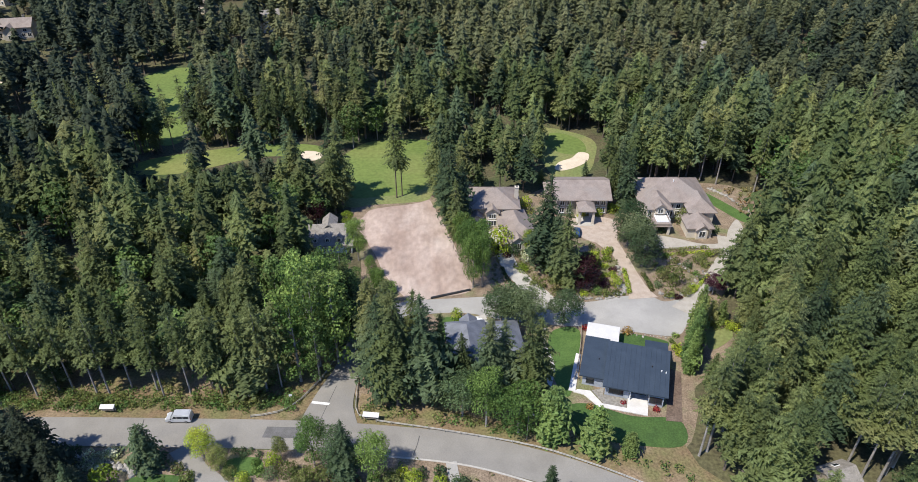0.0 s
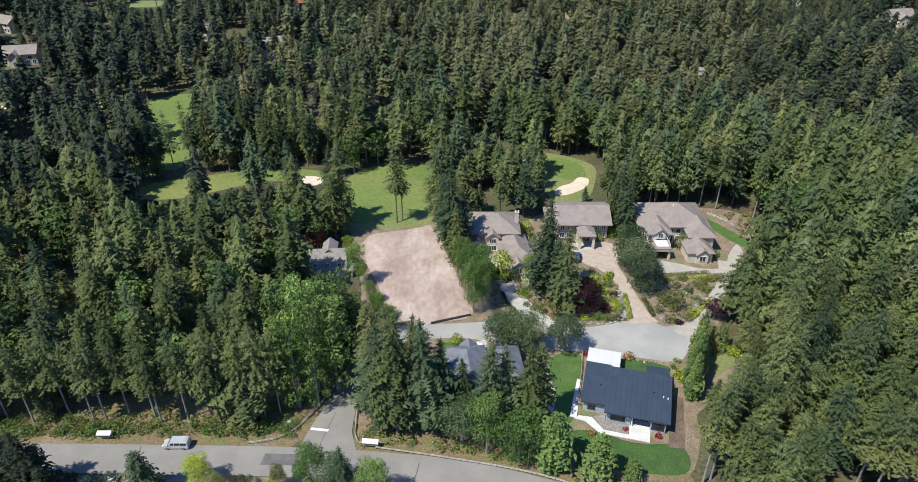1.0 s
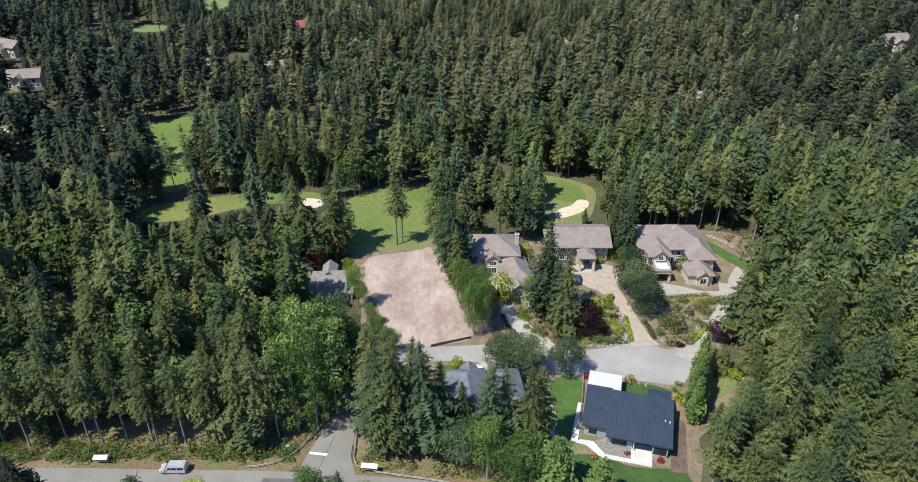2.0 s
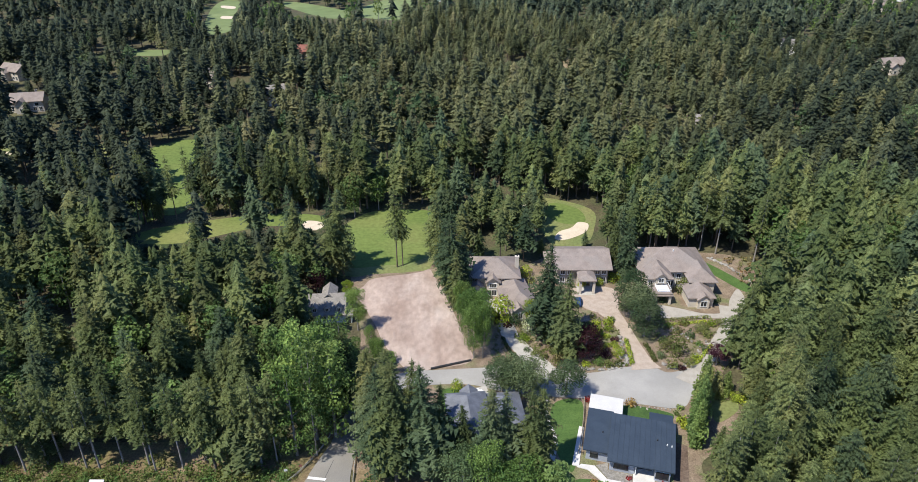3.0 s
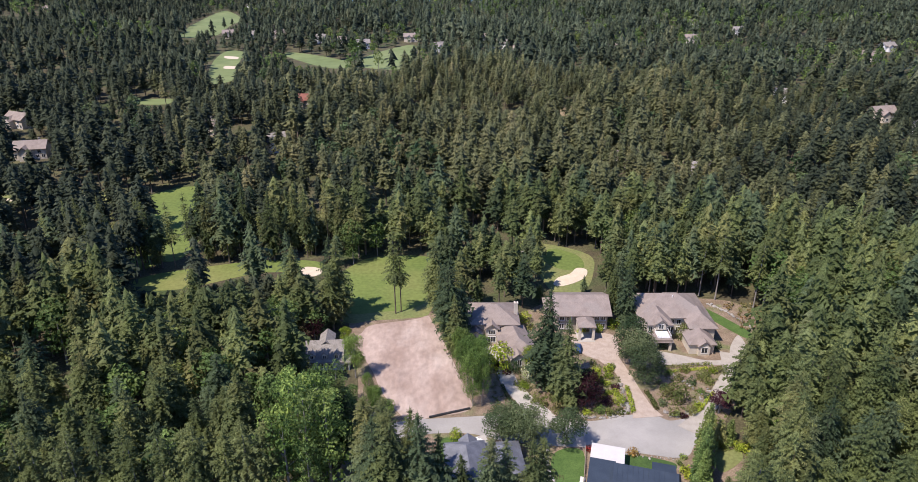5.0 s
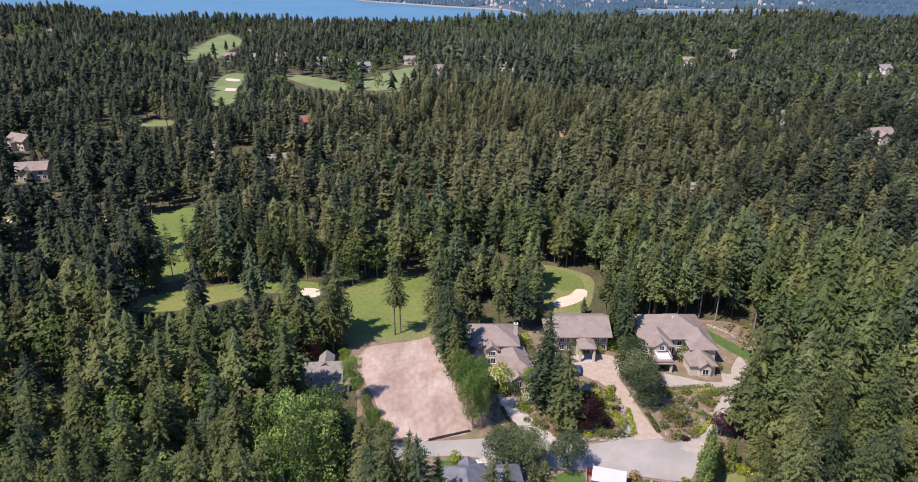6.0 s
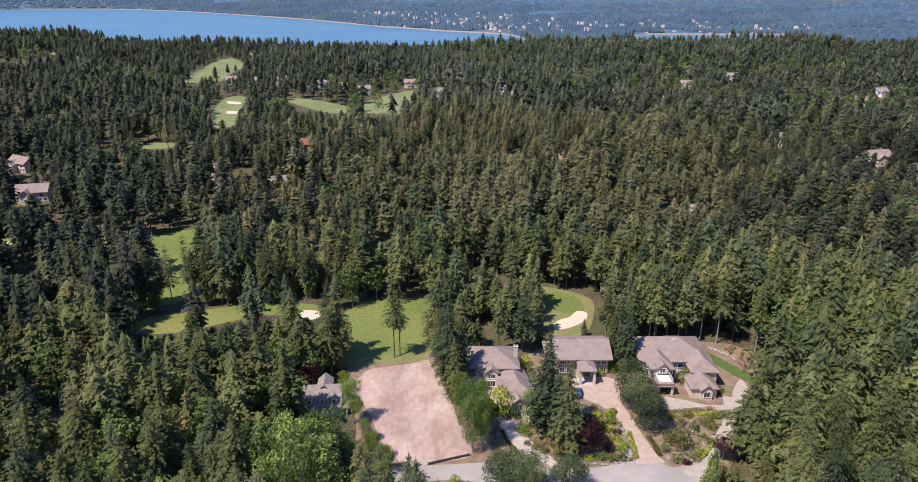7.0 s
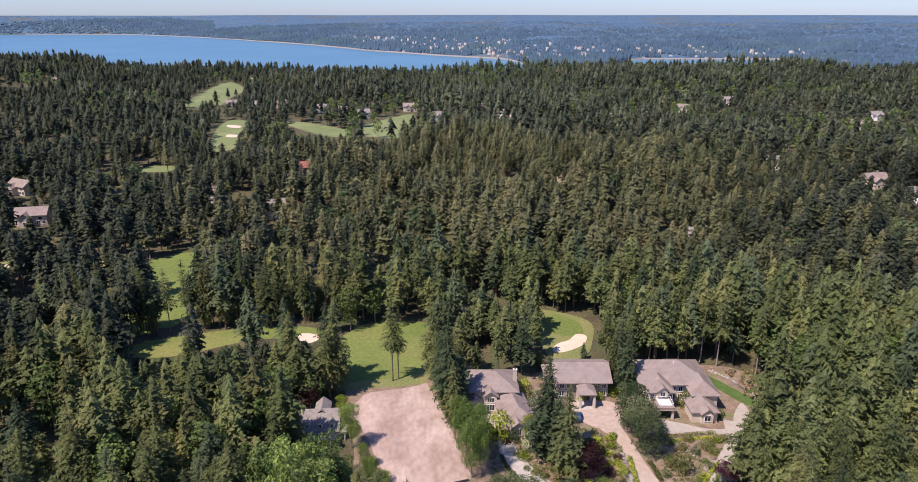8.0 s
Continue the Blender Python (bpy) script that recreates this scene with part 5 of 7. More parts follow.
ROAD_GARDEN = [(-62.9, 75.9, 2.0, "lime"), (-68.3, 82.0, 1.0, "blossom"), (-66.3, 81.2, 1.0, "blossom"), (-64.8, 81.9, 1.2, "blossom"), (-63.6, 82.5, 1.0, "blossom"), (-68.3, 79.6, 1.0, "blossom"), (-66.0, 79.3, 1.1, "blossom"), (-72.7, 83.1, 0.8, "dark"), (-71.4, 83.4, 0.8, "dark"), (-59.2, 79.8, 0.7, "dark"), (-60.3, 80.5, 0.6, "purple"), (-50.9, 79.0, 1.0, "olive"), (-48.6, 77.0, 1.1, "olive"), (-41.8, 83.2, 0.6, "dark"), (-40.4, 83.2, 0.6, "dark"), (-38.9, 83.2, 0.6, "dark"), (-39.9, 82.3, 0.6, "dark"), (-37.1, 82.3, 0.6, "dark"), (-37.3, 80.5, 0.7, "leaf"), (-34.1, 80.7, 1.4, "lime")]
ROAD_GARDEN_EAST = [(-41.5, 78.2, 1.2, "olive"), (-38.5, 76.7, 1.2, "lime"), (-36.2, 78.4, 0.9, "leaf"), (-34.0, 77.9, 1.2, "dark"), (-30.3, 77.9, 1.6, "olive"), (-26.9, 77.2, 1.8, "olive"), (-23.8, 77.4, 1.5, "olive"), (-27.7, 75.5, 1.6, "olive"), (-21.5, 76.0, 1.1, "olive"), (-18.3, 75.9, 0.9, "purple"), (-19.4, 76.5, 0.8, "lime"), (-13.1, 76.8, 1.1, "olive"), (-11.0, 76.4, 1.1, "olive"), (-10.1, 78.3, 1.0, "lime"), (-8.2, 76.5, 1.5, "lime"), (-6.9, 78.3, 1.0, "dark"), (-3.4, 76.6, 1.0, "lime"), (-3.5, 78.3, 1.0, "dark"), (0.2, 76.1, 1.3, "dark"), (-15.3, 76.8, 1.0, "leaf")]
EDGE = [(57.7, 123.0, 2.2, "olive"), (61.8, 118.2, 1.2, "lime"), (63.0, 117.2, 1.1, "lime"), (64.8, 120.4, 1.2, "blue"), (58.6, 119.2, 1.6, "leaf"), (82.4, 110.6, 1.9, "lime"), (48.2, 109.4, 0.9, "lime"), (81.4, 106.7, 2.1, "lime"), (85.3, 110.8, 1.5, "lime"), (71.1, 121.6, 3.0, "leaf"), (83.3, 113.7, 1.5, "lime")]

SHRUB_MAT = {"lime": LEAF_LIME, "purple": LEAF_PURPLE, "dark": LEAF_DARK, "leaf": LEAF, "olive": LEAF_OLIVE, "blossom": BLOSSOM, "red": LEAF_RED, "orange": LEAF_ORANGE, "blue": FIR_BLUE}
SHRUB_TEXT = {"lime": "rounded yellow-green shrub in a mulched bed", "purple": "dark purple shrub in a mulched bed", "dark": "clipped dark green garden shrub", "leaf": "leafy green shrub in a bed",
              "olive": "loose olive-green shrub in a bed", "blossom": "shrub covered in cream blossom", "red": "small bright red garden shrub", "orange": "small orange-leaved garden shrub", "blue": "small blue spruce shrub"}
rng_s = random.Random(17)
BALLS = [leaf_crown(rng_s, [(0, 0, 0.55, 0.86, 0.85), (0.35, 0.2, 0.4, 0.55, 0.9), (-0.35, 0.1, 0.45, 0.55, 0.9), (0.05, -0.4, 0.35, 0.5, 0.9)], 95, 0.17) for _ in range(3)]
BIG_BALL = leaf_crown(rng_s, [(0, 0, 0.55, 0.8, 0.85), (0.4, 0.2, 0.4, 0.5, 0.9), (-0.35, 0.15, 0.45, 0.52, 0.95), (0.05, -0.45, 0.35, 0.48, 0.9), (0.1, 0.4, 0.75, 0.4, 0.9), (-0.2, -0.2, 0.95, 0.36, 0.8)], 330, 0.075)
BALL_MESH = {}
for bed in (WEST_BED, MID_BED, EAST_BED, HOUSE_SHRUBS, ROAD_GARDEN, ROAD_GARDEN_EAST, EDGE):
    for i, (x, y, r, k) in enumerate(bed):
        look_key = (k, 3 if r >= 1.2 else i % 3)
        if look_key not in BALL_MESH:
            BALL_MESH[look_key] = mesh_from("shrub", *(BIG_BALL if r >= 1.2 else BALLS[i % 3]), [SHRUB_MAT[k]])
        ob = tagged(new("shrub", BALL_MESH[look_key]), SHRUB_TEXT[k], "shrub", "garden shrubs")
        ob.matrix_world = pose(x, y, 0.0, 0, 0, i * 67) @ Matrix.Diagonal((r * 1.45, r * 1.45, 1.25 * r * (1.0 + 0.5 * ((i * 7) % 5) / 5) * (1.5 if r > 1.8 else 1), 1))
tagged(new("round_bush", BALL_MESH["lime", 3]), "large round yellow-green bush on a lawn", "shrub").matrix_world = pose(-0.6, 121.4, 0, 0, 0, 40) @ Matrix.Diagonal((1.9, 1.9, 2.5, 1))


def hedge(line, width, height, leaves, label):
    """A clipped hedge along a line: leaves over a long rounded block."""
    rng = random.Random(int(line[0][0] * 10))
    lobes = []
    pts = smooth_line(line, 8, closed=False)
    for x, y in pts:
        lobes.append((x, y, height * 0.45, width * 0.55, height / width * 0.95))
    V, F = leaf_crown(rng, lobes, 90 / max(width, 0.6), 0.2)
    tagged(new("hedge", mesh_from("hedge", V, F, [leaves])), label, "hedge")


hedge([(42.1, 140), (42.0, 136), (41.6, 131)], 1.2, 1.1, LEAF_LIME, "bright clipped hedge along the brick drive")
hedge([(46.6, 138.6), (47.2, 135), (47.4, 132)], 1.2, 1.0, LEAF_OLIVE, "clipped hedge beside the brick drive")
hedge([(53.3, 148.9), (60, 149.9), (66.4, 150.6)], 1.1, 1.0, LEAF_OLIVE, "low clipped hedge edging the forecourt")
hedge([(54, 147.2), (60, 148), (65, 148.8)], 0.9, 0.8, LEAF_LIME, "low yellow-green hedge in the garden")
hedge([(57, 131), (60, 134.5), (63, 138)], 1.0, 0.9, LEAF_LIME, "low hedge beside the eastern drive")
hedge([(47.2, 113.6), (48.4, 109.5), (48.6, 105)], 0.9, 1.0, LEAF_OLIVE, "yellow-green hedge beside the modern house")
hedge([(11, 141.5), (12, 137), (13.6, 133.6)], 0.9, 0.6, LEAF_DARK, "low green edging beside the driveway")


def undergrowth():
    """Ferns and brush along the forest edge and in the beds."""
    rng = random.Random(23)
    lobes = []
    for _ in range(760):
        x = rng.uniform(-112, -32)
        if x < -50 and noise.noise(Vector((x * 0.13, 3, 1))) < -0.34:
            continue
        y = 93.6 + abs(rng.gauss(0, 3.0)) + 0.9 * noise.noise(Vector((x * 0.2, 0, 5)))
        lobes.append((x, y, 0.4, rng.uniform(0.3, 0.9) * (2.2 if rng.random() < 0.12 else 1), rng.uniform(0.7, 1.2)))
    for _ in range(150):
        x = rng.uniform(-20, 42)
        y = np.interp(x, (-20, 0, 20, 42), (93.5, 90.5, 86, 78)) + rng.gauss(0, 1.0)
        lobes.append((x, float(y), 0.3, rng.uniform(0.3, 0.9), rng.uniform(0.7, 1.0)))
    V, F = leaf_crown(rng, lobes, 40, 0.22)
    tagged(new("undergrowth", mesh_from("undergrowth", V, F, [foliage("brush_leaves", (0.13, 0.165, 0.05), (0.10, 0.17, 0.05), (0.22, 0.22, 0.08), patch=0.35)])), "olive brush and ferns along the forest edge", "undergrowth", kind="stuff")
    lobes = []
    beds = (((8, 132), (24, 150)), ((26, 130), (41, 150)), ((49, 129), (66, 148)))
    for (x0, y0), (x1, y1) in beds:
        for _ in range(260):
            lobes.append((rng.uniform(x0, x1), rng.uniform(y0, y1), 0.15, rng.uniform(0.2, 0.6), 0.8))
    for _ in range(260):
        lobes.append((rng.uniform(-92, 6), rng.uniform(70, 81.5), 0.15, rng.uniform(0.25, 0.7), 0.8))
    roads = [ribbon(DRIVE_WEST, 4), ribbon(DRIVE_MID, 4), ribbon(DRIVE_EAST, 4), ribbon([(-52, 84.4, 5), (-48, 79.6, 3.6), (-42, 75, 3.6), (-38, 70, 3.6)], 4)]
    lobes = [q for q in lobes if not any(bool(inside(p, q[0], q[1])) for p in roads)]
    V, F = leaf_crown(rng, lobes, 60, 0.2)
    tagged(new("ground_cover", mesh_from("ground_cover", V, F, [LEAF_OLIVE])), "low mixed ground cover in the garden beds", "ground cover", kind="stuff")
    lobes = [(rng.uniform(82, 92), rng.uniform(166, 182), 0.4, rng.uniform(0.4, 1.1), 0.9) for _ in range(50)]
    V, F = leaf_crown(rng, lobes, 30, 0.3)
    tagged(new("undergrowth", mesh_from("undergrowth", V, F, [foliage("rusty_brush", (0.20, 0.15, 0.06), (0.17, 0.18, 0.07), (0.27, 0.15, 0.07), patch=0.4)])), "reddish brush on the bank beside the lawn", "undergrowth", kind="stuff")


undergrowth()

# ------------------------------------------------------------ houses
def placed(bm, m):
    if m is not None:
        bmesh.ops.transform(bm, matrix=m, verts=bm.verts)
    return bm


def hip_roof(x0, x1, y0, y1, z, rise, thick=0.22):
    """Hipped roof with eaves of some thickness; the ridge runs along the longer side."""
    w, d = x1 - x0, y1 - y0
    if w >= d:
        r0, r1 = (x0 + d / 2, (y0 + y1) / 2), (x1 - d / 2, (y0 + y1) / 2)
    else:
        r0, r1 = ((x0 + x1) / 2, y0 + w / 2), ((x0 + x1) / 2, y1 - w / 2)
    P = [(x0, y0, z), (x1, y0, z), (x1, y1, z), (x0, y1, z), (x0, y0, z + thick), (x1, y0, z + thick), (x1, y1, z + thick), (x0, y1, z + thick),
         (*r0, z + thick + rise), (*r1, z + thick + rise)]
    side = [(0, 1, 5, 4), (1, 2, 6, 5), (2, 3, 7, 6), (3, 0, 4, 7), (3, 2, 1, 0)]
    if w >= d:
        top = [(4, 5, 9, 8), (5, 6, 9), (6, 7, 8, 9), (7, 4, 8)]
    else:
        top = [(4, 5, 8), (5, 6, 9, 8), (6, 7, 9), (7, 4, 8, 9)]
    return solid(P, side + top)


def gable_roof(x0, x1, y0, y1, z, rise, along="x", thick=0.22):
    """Two pitched slabs that meet in a ridge."""
    if along == "x":
        m = (y0 + y1) / 2
        prof = [(y0, z), (m, z + rise), (y1, z), (y1, z + thick), (m, z + rise + thick), (y0, z + thick)]
        P = [(x0, a, b) for a, b in prof] + [(x1, a, b) for a, b in prof]
    else:
        m = (x0 + x1) / 2
        prof = [(x0, z), (m, z + rise), (x1, z), (x1, z + thick), (m, z + rise + thick), (x0, z + thick)]
        P = [(a, y0, b) for a, b in prof] + [(a, y1, b) for a, b in prof]
    F = [(0, 1, 4, 5), (1, 2, 3, 4), (6, 7, 10, 11), (7, 8, 9, 10)] + [(i, (i + 1) % 6, 6 + (i + 1) % 6, 6 + i) for i in range(6)]
    return solid(P, F)


def gable_wall(x0, x1, y0, y1, z0, z, rise, along="x"):
    """A walled block whose two end walls go up into the gables."""
    if along == "x":
        m = (y0 + y1) / 2
        prof = [(y0, z0), (y1, z0), (y1, z), (m, z + rise), (y0, z)]
        P = [(x0, a, b) for a, b in prof] + [(x1, a, b) for a, b in prof]
    else:
        m = (x0 + x1) / 2
        prof = [(x0, z0), (x1, z0), (x1, z), (m, z + rise), (x0, z)]
        P = [(a, y0, b) for a, b in prof] + [(a, y1, b) for a, b in prof]
    F = [(4, 3, 2, 1, 0), (5, 6, 7, 8, 9)] + [(i, (i + 1) % 5, 5 + (i + 1) % 5, 5 + i) for i in range(5)]
    return solid(P, F)


def window(parent, x, y, z, w, h, face="S", m=None, trim=None, bars=1):
    """A framed window with its pane, on a wall that faces south, east or west; x, y is the middle of its sill on the wall."""
    turn = {"S": 0, "E": 90, "W": -90, "N": 180}[face]
    at = pose(x, y, z, 0, 0, turn)
    at = at if m is None else m @ at
    t, b = 0.12, bmesh.new()
    box(-w / 2 - t, w / 2 + t, -0.10, 0.02, h, h + t, b)
    box(-w / 2 - t, -w / 2, -0.10, 0.02, 0, h, b)
    box(w / 2, w / 2 + t, -0.10, 0.02, 0, h, b)
    for k in range(bars):
        c = -w / 2 + w * (k + 1) / (bars + 1)
        box(c - 0.04, c + 0.04, -0.08, 0.02, 0, h, b)
    frame_ob = part("window", placed(b, at), trim or WHITE, parent)
    part("window_sill", placed(box(-w / 2 - t - 0.05, w / 2 + t + 0.05, -0.16, 0.02, -t, 0), at), trim or WHITE, frame_ob)
    part("pane", placed(box(-w / 2, w / 2, -0.05, 0.01, 0, h), at), GLASS, frame_ob, "dark reflecting pane")
    return frame_ob


def door(parent, x, y, z, w, h, face="S", m=None, material=None, label=""):
    turn = {"S": 0, "E": 90, "W": -90, "N": 180}[face]
    at = pose(x, y, z, 0, 0, turn)
    at = at if m is None else m @ at
    leaf = part("door", placed(box(-w / 2, w / 2, -0.07, 0.02, 0, h), at), material or DARK_TRIM, parent, label)
    b = bmesh.new()
    box(-w / 2 - 0.14, -w / 2, -0.11, 0.02, 0, h + 0.14, b)
    box(w / 2, w / 2 + 0.14, -0.11, 0.02, 0, h + 0.14, b)
    box(-w / 2, w / 2, -0.11, 0.02, h, h + 0.14, b)
    part("door_frame", placed(b, at), WHITE, leaf)
    return leaf


def about(c, k):
    """Scales by k about the plan point c."""
    return Matrix.Translation((*c, 0)) @ Matrix.Diagonal((*k, 1)) @ Matrix.Translation((-c[0], -c[1], 0))


def column(x, y, z0, z1, r, bm=None, sides=10):
    b = tube([(x, y, z0), (x, y, z0 + 0.3), (x, y, z0 + 0.31), (x, y, z1 - 0.25), (x, y, z1 - 0.24), (x, y, z1)], [r * 1.5, r * 1.5, r, r * 0.9, r * 1.4, r * 1.4], sides)
    return b


def chimney(parent, x, y, z0, z1, w, material):
    b = box(x - w / 2, x + w / 2, y - w / 2, y + w / 2, z0, z1)
    box(x - w / 2 - 0.1, x + w / 2 + 0.1, y - w / 2 - 0.1, y + w / 2 + 0.1, z1, z1 + 0.18, b)
    c = part("chimney", b, material, parent)
    part("flue", tube([(x, y, z1 + 0.15), (x, y, z1 + 0.6)], [0.2, 0.17], 8), DARK_TRIM, c)
    return c


def ridge_caps(x0, y0, x1, y1, z, bm=None):
    return tube([(x0, y0, z), (x1, y1, z)], [0.14, 0.14], 6)


# cream house with a brown hipped roof and a garage wing
def western_house():
    h = base("house", 0, 0, 0)
    part("wall", box(2.8, 16.6, 162.4, 174.6, 0, 5.7), CREAM, h)
    part("roof", hip_roof(2.0, 17.4, 161.6, 175.4, 5.7, 3.4), ROOF_BROWN, h)
    part("wall", gable_wall(7.2, 10.8, 160.6, 164, 0, 5.0, 1.5, "y"), CREAM, h)
    part("roof", gable_roof(6.7, 11.3, 160.0, 166.5, 5.0, 1.7, "y"), ROOF_BROWN, h)
    part("wall", gable_wall(2.6, 6.0, 159.6, 163, 0, 3.6, 1.3, "y"), CREAM, h)
    part("roof", gable_roof(2.2, 6.4, 159.0, 164.5, 3.6, 1.5, "y"), ROOF_BROWN, h)
    m = pose(15.8, 156.5, 0, 0, 0, 11)
    part("wall", placed(box(-4.2, 4.0, -7.2, 6.6, 0, 3.3), m), CREAM, h)
    part("roof", placed(hip_roof(-4.8, 4.6, -7.8, 8.6, 3.3, 2.9), m), ROOF_BROWN, h)
    part("wall", placed(gable_wall(-3.6, 0.4, -8.6, -6, 0, 3.0, 1.5, "y"), m), CREAM, h)
    part("roof", placed(gable_roof(-4.1, 0.9, -9.1, -3.5, 3.0, 1.8, "y"), m), ROOF_BROWN, h)
    part("wall", placed(gable_wall(-5.2, -3.8, 0, 2.6, 3.0, 4.1, 0.8, "x"), m), CREAM, h)
    part("roof", placed(gable_roof(-5.6, -1.5, -0.4, 3.0, 4.1, 1.0, "x"), m), ROOF_BROWN, h)
    window(h, -1.6, -8.6, 0.9, 1.7, 1.9, "S", m, bars=2)
    window(h, 2.3, -7.2, 0.9, 1.5, 1.4, "S", m)
    for y in (-4.5, 1.5):
        door(h, -4.2, y, 0, 2.6, 2.3, "W", m, WHITE, "white garage door")
    window(h, 9.0, 160.6, 3.4, 1.9, 1.3, bars=2)
    window(h, 9.0, 160.6, 0.8, 2.2, 1.7, bars=2)
    window(h, 4.3, 159.6, 1.0, 1.6, 1.7)
    window(h, 13.4, 162.4, 3.4, 1.4, 1.3)
    window(h, 12.6, 162.4, 0.8, 1.2, 1.6)
    door(h, 6.6, 162.4, 0, 1.1, 2.2, material=TIMBER)
    chimney(h, 16.4, 167.6, 4.5, 10.0, 1.1, CREAM)
    part("ridge", ridge_caps(8.9, 168.5, 10.5, 168.5, 9.33), ROOF_BROWN, h)
    h.matrix_world = about((12.5, 163.5), (0.94, 0.92, 0.95)) @ h.matrix_world
    tagged(h, "cream stucco house with brown hipped roof and garage wing", "house")
    sheet("forecourt", [(4, 152), (5, 159), (11.6, 160), (11, 152), (10.4, 147.5), (13.6, 147.5), (12.6, 150)], 0.19, CONCRETE, "pale concrete court before a garage", "forecourt", rounded=False)


# low taupe house with a columned portico
def middle_house():
    h = base("house", 0, 0, 0)
    part("wall", box(28.0, 42.6, 168.2, 179.8, 0, 5.2), TAUPE, h)
    part("roof", gable_roof(27.2, 43.6, 166.8, 181.0, 5.2, 3.0, "x"), ROOF_BROWN, h)
    part("wall", gable_wall(28.3, 42.3, 168.4, 179.6, 5.0, 5.6, 2.4, "x"), TAUPE, h)
    part("wall", box(25.6, 28.0, 172, 179, 0, 4.2), TAUPE, h)
    part("roof", hip_roof(25.0, 28.6, 171.4, 179.6, 4.2, 1.0), ROOF_BROWN, h)
    p = part("portico", hip_roof(33.3, 38.3, 161.8, 168.0, 4.5, 1.1), ROOF_BROWN, h, "hipped porch roof on thick columns")
    for x in (33.9, 37.7):
        part("column", box(x - 0.35, x + 0.35, 162.2, 162.9, 0, 4.5, bevel=0.04), CREAM, p)
        part("column", box(x - 0.35, x + 0.35, 166.4, 167.1, 0, 4.5, bevel=0.04), CREAM, p)
    part("entrance_step", box(33.4, 38.2, 161.6, 166.8, 0, 0.24), CONCRETE, p)
    door(h, 35.8, 168.2, 0, 1.9, 2.6, material=TIMBER, label="double timber door")
    for x in (29.6, 31.6, 39.6, 41.4):
        window(h, x, 168.2, 3.2, 1.2, 1.2)
        window(h, x, 168.2, 0.7, 1.2, 1.5)
    window(h, 42.6, 173, 1.0, 1.4, 1.4, "E")
    part("ridge", ridge_caps(27.2, 173.9, 43.6, 173.9, 8.45), ROOF_BROWN, h)
    tagged(h, "taupe house with brown gabled roof and columned portico", "house")


